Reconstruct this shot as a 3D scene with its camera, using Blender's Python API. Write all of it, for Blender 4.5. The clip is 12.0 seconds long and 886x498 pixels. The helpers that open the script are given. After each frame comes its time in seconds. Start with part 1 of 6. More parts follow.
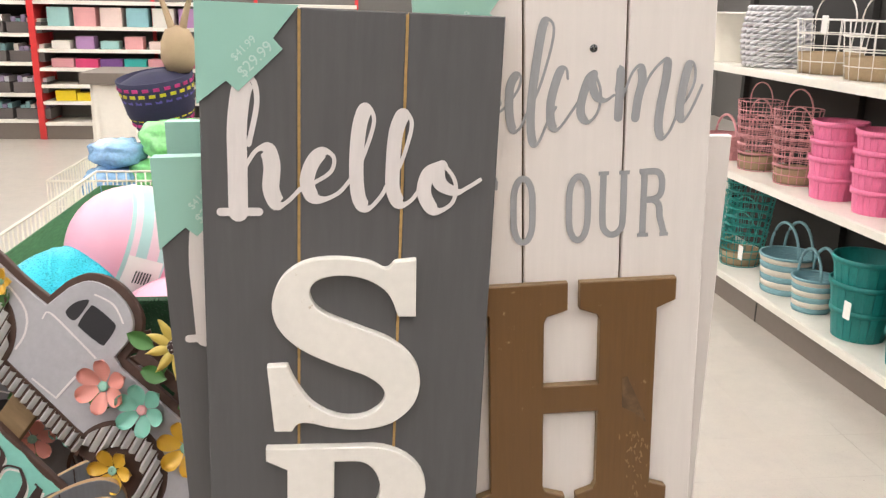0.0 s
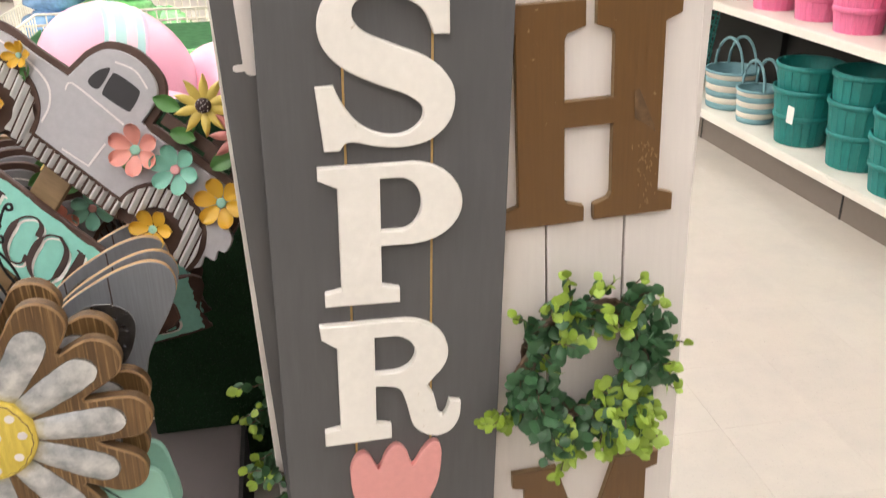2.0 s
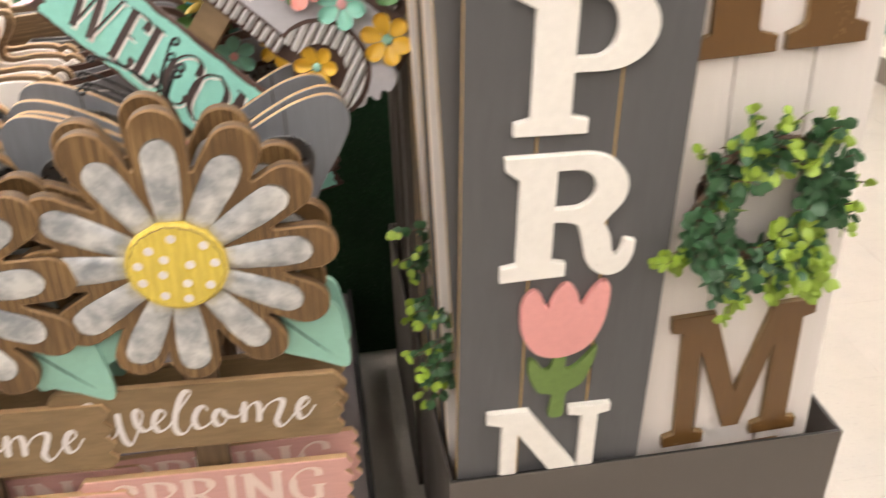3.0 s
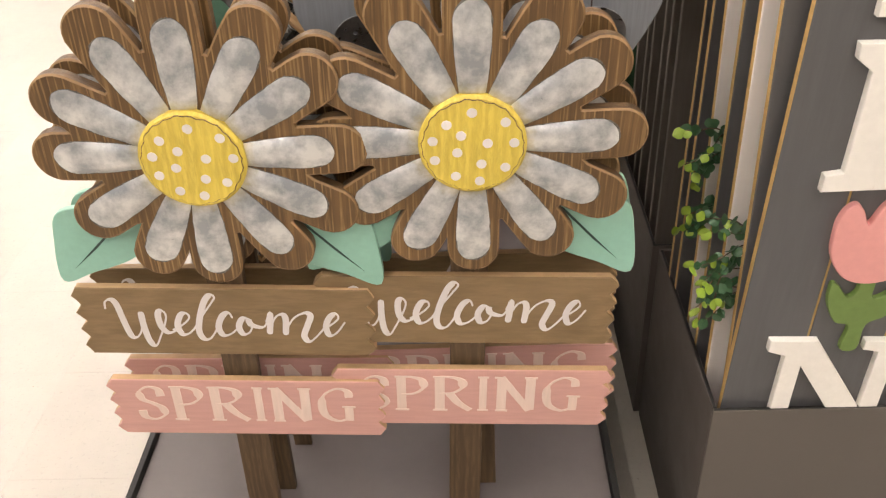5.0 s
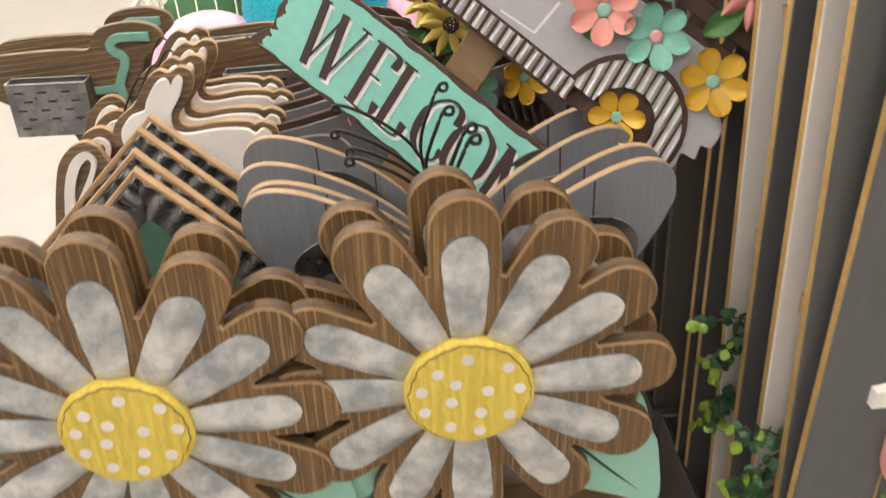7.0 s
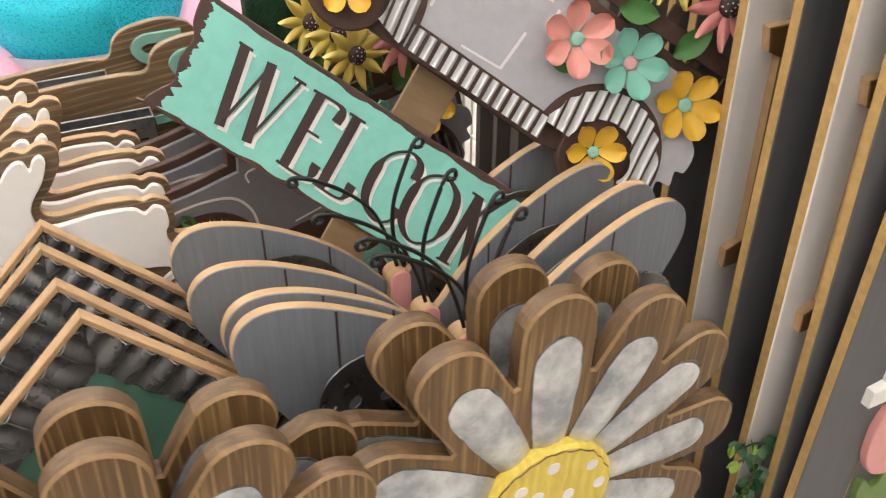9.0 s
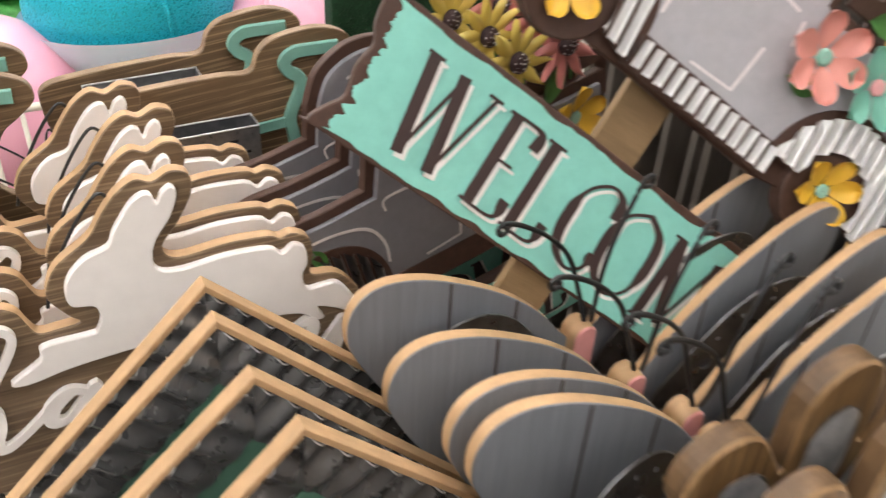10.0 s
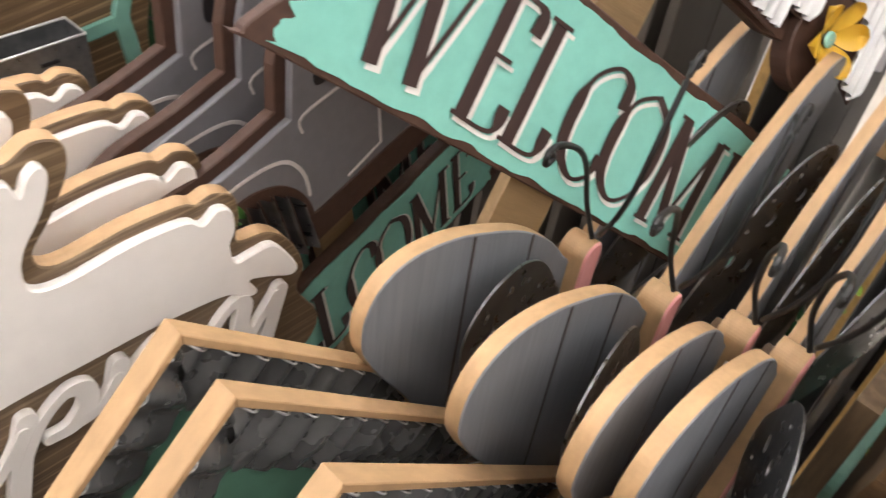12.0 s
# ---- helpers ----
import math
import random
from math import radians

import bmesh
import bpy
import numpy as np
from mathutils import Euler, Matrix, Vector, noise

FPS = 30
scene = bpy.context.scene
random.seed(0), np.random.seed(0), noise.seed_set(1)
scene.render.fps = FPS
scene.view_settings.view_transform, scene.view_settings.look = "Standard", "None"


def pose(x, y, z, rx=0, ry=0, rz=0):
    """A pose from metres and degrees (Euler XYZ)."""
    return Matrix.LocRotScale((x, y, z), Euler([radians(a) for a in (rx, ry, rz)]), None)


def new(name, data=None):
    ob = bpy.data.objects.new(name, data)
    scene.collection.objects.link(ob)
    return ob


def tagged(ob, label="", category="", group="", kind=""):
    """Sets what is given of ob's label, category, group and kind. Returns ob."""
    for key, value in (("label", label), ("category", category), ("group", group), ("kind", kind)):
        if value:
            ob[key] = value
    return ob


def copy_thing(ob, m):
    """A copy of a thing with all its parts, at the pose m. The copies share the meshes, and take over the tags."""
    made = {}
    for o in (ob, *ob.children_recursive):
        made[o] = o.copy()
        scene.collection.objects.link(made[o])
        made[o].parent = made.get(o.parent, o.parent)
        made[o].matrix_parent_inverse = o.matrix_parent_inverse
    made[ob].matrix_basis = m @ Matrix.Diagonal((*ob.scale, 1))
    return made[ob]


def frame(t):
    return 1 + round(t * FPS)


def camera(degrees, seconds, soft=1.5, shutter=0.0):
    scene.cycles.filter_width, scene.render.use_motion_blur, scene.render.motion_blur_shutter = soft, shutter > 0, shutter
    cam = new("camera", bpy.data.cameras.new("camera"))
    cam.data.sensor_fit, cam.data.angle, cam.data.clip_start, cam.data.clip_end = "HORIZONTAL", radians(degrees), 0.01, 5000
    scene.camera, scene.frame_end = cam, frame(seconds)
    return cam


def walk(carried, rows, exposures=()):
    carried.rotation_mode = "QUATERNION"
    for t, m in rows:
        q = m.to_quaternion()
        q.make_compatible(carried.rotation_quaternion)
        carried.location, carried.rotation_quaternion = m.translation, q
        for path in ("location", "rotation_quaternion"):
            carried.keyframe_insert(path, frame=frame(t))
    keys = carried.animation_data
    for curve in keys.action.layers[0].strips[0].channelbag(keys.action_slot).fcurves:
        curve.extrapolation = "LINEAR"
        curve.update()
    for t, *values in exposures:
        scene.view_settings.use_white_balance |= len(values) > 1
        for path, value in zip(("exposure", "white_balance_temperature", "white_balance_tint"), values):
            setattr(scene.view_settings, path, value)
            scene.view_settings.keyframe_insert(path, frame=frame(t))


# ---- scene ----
cam = camera(54.4, 12.0, soft=1.2, shutter=0.4)
METRES, EYE, TILT, LEAN, TURN = 1.90, 1.62, -16.0, -1.0, -5.5
ROWS = [
    (0.0, 0.0, 0.0, 0.0, 0.0, 0.0, -0.0),
    (0.5, 0.0061, -0.011, -0.0163, 1.43, 0.01, 0.05),
    (1.0, 0.0025, -0.021, -0.0375, 0.68, -2.51, 0.71),
    (1.5, -0.0292, -0.0324, -0.0602, -2.01, -6.33, 2.02),
    (2.0, -0.0605, -0.0456, -0.0798, -4.35, -9.23, 3.24),
    (2.5, -0.0962, -0.0492, -0.1029, -5.46, -12.2, 3.82),
    (3.0, -0.1683, -0.0417, -0.1256, -2.63, -15.09, 3.23),
    (3.5, -0.2201, -0.0245, -0.1358, 2.1, -16.41, 2.02),
    (5.5, -0.2781, 0.0031, -0.1633, 7.05, -19.51, 1.64),
    (6.0, -0.273, 0.0108, -0.1426, 6.32, -17.97, 2.33),
    (6.5, -0.2792, 0.0526, -0.1233, 4.37, -16.96, 2.9),
    (7.0, -0.305, 0.1096, -0.0895, 2.62, -15.64, 3.91),
    (7.5, -0.3157, 0.1604, -0.0658, 0.68, -15.91, 4.73),
    (9.5, -0.4841, 0.2483, -0.03, -22.16, -20.73, 5.68),
    (10.0, -0.514, 0.3245, -0.0302, -21.23, -21.22, 4.12),
    (10.5, -0.5313, 0.3827, -0.0307, -19.56, -22.84, 3.33),
    (11.0, -0.5434, 0.4116, -0.032, -23.9, -26.22, 4.15),
    (11.5, -0.5485, 0.4425, -0.0305, -33.03, -30.38, 4.43),
    (12.0, -0.541, 0.4516, -0.0331, -40.01, -32.85, 5.17),
]
walk(cam, [(t, pose(0, 0, EYE, TILT, LEAN, TURN) @ pose(METRES * x, METRES * y, METRES * z, 90 + pitch, roll, yaw)) for t, x, y, z, yaw, pitch, roll in ROWS],
     [(0.0, -0.33, 6600, 12), (0.8, -0.36, 6650, 12), (2.0, -0.19, 6700, 12), (2.5, -0.15, 6800, 12), (3.0, -0.03, 6950, 13), (3.5, 0.03, 7000, 13), (5.5, -0.13, 7100, 14), (6.0, -0.15, 7100, 13), (6.5, -0.26, 7100, 12), (7.0, -0.25, 6850, 10), (7.5, -0.32, 6900, 9), (9.5, -0.19, 6550, 10), (10.5, -0.22, 6550, 12), (11.0, -0.27, 6600, 12), (11.5, -0.19, 6600, 12), (12.0, -0.06, 6600, 12)])

# ---- light: a shop hall under rows of ceiling tubes ----
world = bpy.data.worlds.new("world")
world.use_nodes = True
world.node_tree.nodes["Background"].inputs[0].default_value = (0.9, 0.95, 1.0, 1)
world.node_tree.nodes["Background"].inputs[1].default_value = 0.35
scene.world = world
CEILING = 4.2
TUBE_STRENGTH = 38.0

# ---- materials ----
def nodes_of(name):
    m = bpy.data.materials.new(name)
    m.use_nodes = True
    nt = m.node_tree
    return m, nt, nt.nodes["Principled BSDF"]


def add(nt, kind, **values):
    n = nt.nodes.new(kind)
    for key, value in values.items():
        n.inputs[key.replace("_", " ")].default_value = value
    return n


def coords(nt, stretch=(1, 1, 1)):
    """Object coordinates, shifted at random from object to object."""
    tc, info = nt.nodes.new("ShaderNodeTexCoord"), nt.nodes.new("ShaderNodeObjectInfo")
    shift = nt.nodes.new("ShaderNodeVectorMath")
    shift.operation = "MULTIPLY_ADD"
    nt.links.new(info.outputs["Random"], shift.inputs[0])
    shift.inputs[1].default_value = (3.7, 5.1, 7.3)
    nt.links.new(tc.outputs["Object"], shift.inputs[2])
    mp = nt.nodes.new("ShaderNodeMapping")
    mp.inputs["Scale"].default_value = stretch
    nt.links.new(shift.outputs[0], mp.inputs["Vector"])
    return mp.outputs[0]


def ramp(nt, source, stops):
    r = nt.nodes.new("ShaderNodeValToRGB")
    nt.links.new(source, r.inputs[0])
    while len(r.color_ramp.elements) < len(stops):
        r.color_ramp.elements.new(0.5)
    for e, (at, c) in zip(r.color_ramp.elements, stops):
        e.position, e.color = at, (*c, 1) if len(c) == 3 else c
    return r.outputs[0]


def mixed(nt, factor, a, b, how="MIX"):
    m = nt.nodes.new("ShaderNodeMix")
    m.data_type, m.blend_type = "RGBA", how
    for socket, value in ((m.inputs[0], factor), (m.inputs[6], a), (m.inputs[7], b)):
        if isinstance(value, bpy.types.NodeSocket):
            nt.links.new(value, socket)
        elif isinstance(value, (int, float)):
            socket.default_value = value
        else:
            socket.default_value = (*value, 1)
    return m.outputs[2]


def bump(nt, bsdf, height, strength, distance=0.002):
    b = add(nt, "ShaderNodeBump", Strength=strength, Distance=distance)
    nt.links.new(height, b.inputs["Height"])
    nt.links.new(b.outputs[0], bsdf.inputs["Normal"])


def noise_of(nt, vec, scale, detail=4.0, rough=0.55):
    n = add(nt, "ShaderNodeTexNoise", Scale=scale, Detail=detail, Roughness=rough)
    nt.links.new(vec, n.inputs["Vector"])
    return n.outputs[0]


def scaled(c, k):
    return tuple(min(1.0, x * k) for x in c)


def painted(name, colour, rough=0.5, wear=0.12, grain=(60, 60, 8), relief=0.15, worn=None):
    """Paint on wood or board: fine grain, soft blotches, a little wear."""
    m, nt, b = nodes_of(name)
    v = coords(nt)
    fine = noise_of(nt, coords(nt, grain), 3.0, 5)
    broad = noise_of(nt, v, 7.0, 3)
    c = mixed(nt, ramp(nt, fine, [(0.3, (0, 0, 0)), (0.7, (1, 1, 1))]), scaled(colour, 1 - wear), scaled(colour, 1 + wear * 0.6))
    c = mixed(nt, ramp(nt, broad, [(0.35, (0, 0, 0)), (0.7, (0.5, 0.5, 0.5))]), c, scaled(colour, 1 - wear * 0.8))
    if worn:
        spots = ramp(nt, noise_of(nt, v, 55.0, 6, 0.7), [(0.66, (0, 0, 0)), (0.72, (1, 1, 1))])
        c = mixed(nt, spots, c, worn)
    nt.links.new(c, b.inputs["Base Color"])
    b.inputs["Roughness"].default_value = rough
    bump(nt, b, fine, relief)
    return m


def wood(name, dark, light, stretch=(5, 5, 55), rough=0.55, relief=0.35):
    """Grain that runs along the axis with the smallest stretch."""
    m, nt, b = nodes_of(name)
    v = coords(nt, stretch)
    n1, n2 = noise_of(nt, v, 1.6, 6, 0.6), noise_of(nt, v, 9.0, 4, 0.7)
    wave = add(nt, "ShaderNodeTexWave", Scale=1.1, Distortion=9.0, Detail=3.0)
    wave.inputs["Detail Scale"].default_value = 1.4
    nt.links.new(v, wave.inputs["Vector"])
    c = mixed(nt, ramp(nt, wave.outputs[0], [(0.1, (0, 0, 0)), (0.9, (1, 1, 1))]), dark, light)
    c = mixed(nt, ramp(nt, n2, [(0.4, (0, 0, 0)), (0.62, (0.7, 0.7, 0.7))]), c, scaled(dark, 0.8))
    c = mixed(nt, ramp(nt, n1, [(0.35, (0, 0, 0)), (0.75, (0.6, 0.6, 0.6))]), c, scaled(light, 1.08))
    nt.links.new(c, b.inputs["Base Color"])
    b.inputs["Roughness"].default_value = rough
    bump(nt, b, n2, relief)
    return m


def streaked(name, dark, mid, light, stretch=(150, 150, 4), rough=0.5):
    """Burnt and brushed softwood: dark ground, thin pale lines along the grain."""
    m, nt, b = nodes_of(name)
    v = coords(nt, stretch)
    line, soft, cloud = noise_of(nt, v, 1.7, 3, 0.6), noise_of(nt, coords(nt, tuple(q * 0.3 for q in stretch)), 1.5, 4), noise_of(nt, coords(nt), 9.0, 3)
    c = mixed(nt, ramp(nt, soft, [(0.36, (0, 0, 0)), (0.64, (1, 1, 1))]), dark, mid)
    c = mixed(nt, ramp(nt, line, [(0.56, (0, 0, 0)), (0.66, (0.75, 0.75, 0.75))]), c, light)
    c = mixed(nt, ramp(nt, cloud, [(0.40, (0, 0, 0)), (0.62, (0.5, 0.5, 0.5))]), c, dark)
    c = mixed(nt, ramp(nt, line, [(0.36, (0.5, 0.5, 0.5)), (0.45, (0, 0, 0))]), c, scaled(dark, 0.8))
    rings = add(nt, "ShaderNodeTexWave", Scale=34.0, Distortion=9.0, Detail=3.0)
    rings.bands_direction = "X" if stretch[0] > stretch[2] else "Z"
    rings.inputs["Detail Scale"].default_value = 0.35
    nt.links.new(coords(nt, (1, 0.3, 0.12) if stretch[0] > stretch[2] else (0.12, 0.3, 1)), rings.inputs["Vector"])
    patch = ramp(nt, noise_of(nt, coords(nt), 14.0, 3), [(0.40, (0.05, 0.05, 0.05)), (0.62, (0.75, 0.75, 0.75))])
    lines = mixed(nt, ramp(nt, rings.outputs["Fac"], [(0.86, (0, 0, 0)), (0.98, (1, 1, 1))]), (0, 0, 0), patch)
    c = mixed(nt, lines, c, scaled(light, 1.15))
    nt.links.new(c, b.inputs["Base Color"])
    b.inputs["Roughness"].default_value = rough
    bump(nt, b, line, 0.3)
    return m


def galvanised(name, dark, light, rough=0.42, metal=0.75, scale=38.0, relief=0.25, spangle=0.0):
    m, nt, b = nodes_of(name)
    v = coords(nt)
    n1, n2 = noise_of(nt, v, scale, 5, 0.65), noise_of(nt, v, scale * 4, 3)
    c = mixed(nt, ramp(nt, n1, [(0.38, (0, 0, 0)), (0.64, (1, 1, 1))]), dark, light)
    if spangle:
        cells = add(nt, "ShaderNodeTexVoronoi", Scale=150.0)
        nt.links.new(v, cells.inputs["Vector"])
        c = mixed(nt, ramp(nt, cells.outputs["Color"], [(0.30, (spangle,) * 3), (0.62, (0, 0, 0))]), c, dark)
        c = mixed(nt, ramp(nt, n2, [(0.60, (0, 0, 0)), (0.68, (spangle,) * 3)]), c, scaled(light, 1.2))
    nt.links.new(c, b.inputs["Base Color"])
    nt.links.new(ramp(nt, n2, [(0.2, (rough - 0.1,) * 3), (0.8, (rough + 0.15,) * 3)]), b.inputs["Roughness"])
    b.inputs["Metallic"].default_value = metal
    bump(nt, b, n1, relief, 0.003)
    return m


def sprayed_petal(name, dark, light, spray):
    """Blotched zinc, with paint spray where the petals meet the painted disc."""
    m = galvanised(name, dark, light, 0.36, 0.62, 30.0, 0.12)
    nt = m.node_tree
    b = nt.nodes["Principled BSDF"]
    away = add(nt, "ShaderNodeVectorMath")
    away.operation = "LENGTH"
    nt.links.new(nt.nodes.new("ShaderNodeTexCoord").outputs["Object"], away.inputs[0])
    ragged = add(nt, "ShaderNodeMath")
    ragged.operation = "MULTIPLY_ADD"
    ragged.inputs[1].default_value = 0.022
    nt.links.new(noise_of(nt, coords(nt), 120.0, 3), ragged.inputs[0])
    nt.links.new(away.outputs["Value"], ragged.inputs[2])
    under = b.inputs["Base Color"].links[0].from_socket
    nt.links.new(mixed(nt, ramp(nt, ragged.outputs[0], [(0.070, (0.5, 0.5, 0.5)), (0.087, (0, 0, 0))]), under, spray), b.inputs["Base Color"])
    return m


def plastic(name, colour, rough=0.35, wear=0.06, scale=30.0, coat=0.0):
    m, nt, b = nodes_of(name)
    n = noise_of(nt, coords(nt), scale, 3)
    nt.links.new(mixed(nt, n, scaled(colour, 1 - wear), scaled(colour, 1 + wear)), b.inputs["Base Color"])
    b.inputs["Roughness"].default_value = rough
    b.inputs["Coat Weight"].default_value = coat
    bump(nt, b, n, 0.05)
    return m


def board(name, colour, rough=0.6):
    """Printed cardboard: faint flutes and scuffs."""
    m, nt, b = nodes_of(name)
    flute = noise_of(nt, coords(nt, (120, 120, 1.5)), 1.0, 2)
    scuff = noise_of(nt, coords(nt), 9.0, 7, 0.68)
    c = mixed(nt, ramp(nt, scuff, [(0.35, (0, 0, 0)), (0.75, (1, 1, 1))]), scaled(colour, 0.9), scaled(colour, 1.12))
    nt.links.new(c, b.inputs["Base Color"])
    nt.links.new(ramp(nt, scuff, [(0.3, (rough - 0.12,) * 3), (0.7, (rough + 0.1,) * 3)]), b.inputs["Roughness"])
    bump(nt, b, flute, 0.1, 0.001)
    return m


def glitter(name, colour):
    m, nt, b = nodes_of(name)
    v = add(nt, "ShaderNodeTexVoronoi", Scale=420.0)
    nt.links.new(coords(nt), v.inputs["Vector"])
    c = mixed(nt, v.outputs["Distance"], scaled(colour, 1.5), scaled(colour, 0.7))
    nt.links.new(c, b.inputs["Base Color"])
    bright = ramp(nt, v.outputs["Color"], [(0.55, (0.5, 0.5, 0.5)), (0.9, (0.1, 0.1, 0.1))])
    nt.links.new(bright, b.inputs["Roughness"])
    b.inputs["Metallic"].default_value = 0.35
    bump(nt, b, v.outputs["Color"], 0.6, 0.001)
    return m


def floor_material():
    """Polished pale shop tile: soft traffic stains, sparse dark flecks and scuffs."""
    m, nt, b = nodes_of("floor tile")
    v = nt.nodes.new("ShaderNodeNewGeometry").outputs["Position"]
    info = nt.nodes.new("ShaderNodeObjectInfo")
    stain, fleck, scuff = noise_of(nt, v, 0.9, 7, 0.62), noise_of(nt, v, 60.0, 3, 0.6), noise_of(nt, v, 14.0, 6, 0.7)
    c = mixed(nt, ramp(nt, stain, [(0.25, (0, 0, 0)), (0.8, (1, 1, 1))]), (0.455, 0.412, 0.357), (0.487, 0.443, 0.385))
    c = mixed(nt, ramp(nt, scuff, [(0.45, (0, 0, 0)), (0.85, (0.3, 0.3, 0.3))]), c, (0.36, 0.335, 0.30))
    c = mixed(nt, ramp(nt, noise_of(nt, v, 5.0, 5, 0.6), [(0.42, (0, 0, 0)), (0.72, (0.34, 0.34, 0.34))]), c, (0.35, 0.335, 0.315))
    c = mixed(nt, ramp(nt, noise_of(nt, v, 130.0, 2, 0.5), [(0.60, (0, 0, 0)), (0.70, (0.25, 0.25, 0.25))]), c, (0.30, 0.275, 0.245))
    c = mixed(nt, ramp(nt, fleck, [(0.70, (0, 0, 0)), (0.76, (0.6, 0.6, 0.6))]), c, (0.20, 0.165, 0.13))
    c = mixed(nt, 0.014, c, info.outputs["Random"])
    nt.links.new(c, b.inputs["Base Color"])
    nt.links.new(ramp(nt, scuff, [(0.3, (0.29,) * 3), (0.75, (0.35,) * 3)]), b.inputs["Roughness"])
    bump(nt, b, fleck, 0.03)
    return m


def glowing(name, strength):
    m, nt, b = nodes_of(name)
    b.inputs["Emission Color"].default_value = (1.0, 0.975, 0.955, 1)
    b.inputs["Emission Strength"].default_value = strength
    return m


FLOOR = floor_material()
GREY_PAINT = painted("grey painted board", (0.094, 0.092, 0.095), 0.55, 0.10, (40, 40, 4))
GREY_BACK = painted("plain grey board back", (0.125, 0.109, 0.093), 0.6, 0.15, (40, 40, 4))
WHITE_WASH = painted("whitewashed planks", (0.72, 0.668, 0.632), 0.55, 0.035, (50, 50, 4), 0.08)
LETTER_WHITE = painted("white painted letter", (0.80, 0.765, 0.71), 0.5, 0.05, (30, 30, 30), 0.1, (0.45, 0.36, 0.25))
PAINT_WHITE = painted("white lettering paint", (0.70, 0.655, 0.64), 0.6, 0.06)
PAINT_BLUSH = painted("blush lettering paint", (0.74, 0.58, 0.51), 0.6, 0.08)
PAINT_GREY = painted("grey lettering paint", (0.31, 0.315, 0.325), 0.6, 0.1)
BRONZE = painted("bronze brown letter", (0.135, 0.066, 0.019), 0.40, 0.10, (80, 80, 5), 0.10, (0.30, 0.20, 0.10))
MDF = painted("tan board edge", (0.50, 0.31, 0.11), 0.7, 0.2, (40, 40, 40))
BIRCH = painted("pale plywood edge", (0.44, 0.275, 0.140), 0.6, 0.16, (25, 60, 25), 0.15)
OAK = streaked("burnt brown wood", (0.088, 0.045, 0.015), (0.185, 0.101, 0.036), (0.31, 0.19, 0.08))
BIKE_OAK = streaked("brown bicycle board", (0.090, 0.055, 0.027), (0.165, 0.105, 0.054), (0.27, 0.185, 0.105), (4, 150, 150))
BIKE_EDGE = wood("brown board cut edge", (0.17, 0.105, 0.055), (0.30, 0.20, 0.115), (6, 30, 30))
RABBIT_OAK = streaked("grey-brown rabbit board", (0.112, 0.070, 0.038), (0.180, 0.118, 0.066), (0.28, 0.20, 0.12), (4, 150, 150))
STAKE = wood("dark brown stake", (0.07, 0.042, 0.02), (0.13, 0.08, 0.04), (26, 26, 3))
OAK_EDGE = wood("brown wood cut edge", (0.070, 0.038, 0.016), (0.150, 0.085, 0.037), (8, 30, 8))
PLANK_BROWN = wood("brown washed plank", (0.205, 0.130, 0.060), (0.240, 0.156, 0.076), (3, 20, 20))
PLANK_PINK = painted("pink painted plank", (0.595, 0.325, 0.282), 0.55, 0.08, (6, 60, 60))
TULIP_PINK = painted("pink tulip paint", (0.72, 0.32, 0.30), 0.5, 0.06, (30, 30, 30))
TULIP_GREEN = painted("green tulip paint", (0.13, 0.21, 0.05), 0.5, 0.1, (30, 30, 30))
YELLOW = wood("yellow painted wood", (0.60, 0.44, 0.065), (0.70, 0.54, 0.095), (26, 26, 5), 0.5, 0.2)
BIKE_GREEN = painted("dull green bicycle paint", (0.17, 0.37, 0.30), 0.45, 0.08, (30, 30, 30))
EYE_PINK = plastic("pale pink flower eye", (0.72, 0.36, 0.36), 0.4)
MINT = painted("mint green paint", (0.26, 0.50, 0.40), 0.45, 0.06, (30, 30, 30))
SLIT = plastic("dark slit", (0.03, 0.06, 0.05), 0.7)
ZINC = sprayed_petal("galvanised petal", (0.33, 0.350, 0.372), (0.70, 0.70, 0.69), (0.60, 0.46, 0.10))
DARK_ZINC = galvanised("dark petal edge", (0.07, 0.065, 0.06), (0.20, 0.195, 0.185), 0.5, 0.4, 140.0, 0.2)
TIN = galvanised("corrugated tin", (0.17, 0.168, 0.168), (0.30, 0.295, 0.29), 0.25, 0.72, 12.0, 0.01)
TIN_PALE = galvanised("pale corrugated tin", (0.56, 0.56, 0.56), (0.68, 0.675, 0.66), 0.36, 0.35, 16.0, 0.03)
SEAM = painted("brown seam between planks", (0.13, 0.075, 0.035), 0.7, 0.2, (40, 40, 6))
BRONZE_EDGE = painted("brown letter cut edge", (0.22, 0.14, 0.065), 0.6, 0.2, (40, 40, 40))
DARK_TIN = galvanised("dark stamped tin", (0.13, 0.13, 0.135), (0.24, 0.24, 0.24), 0.30, 0.9, 22.0, 0.05)
BOX_TIN = galvanised("spangled box tin", (0.19, 0.195, 0.205), (0.36, 0.36, 0.36), 0.32, 0.8, 30.0, 0.1)
SIGN_TEAL = painted("turquoise sign paint", (0.232, 0.57, 0.485), 0.45, 0.08, (30, 30, 30), 0.1)
RUST = painted("rust brown edge", (0.066, 0.031, 0.020), 0.6, 0.2, (40, 40, 40), 0.3)
INK = painted("dark brown lettering", (0.045, 0.025, 0.022), 0.55, 0.1)
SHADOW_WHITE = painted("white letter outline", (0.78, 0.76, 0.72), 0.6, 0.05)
TRUCK_GREY = painted("pale grey truck paint", (0.40, 0.39, 0.41), 0.5, 0.08, (30, 30, 30))
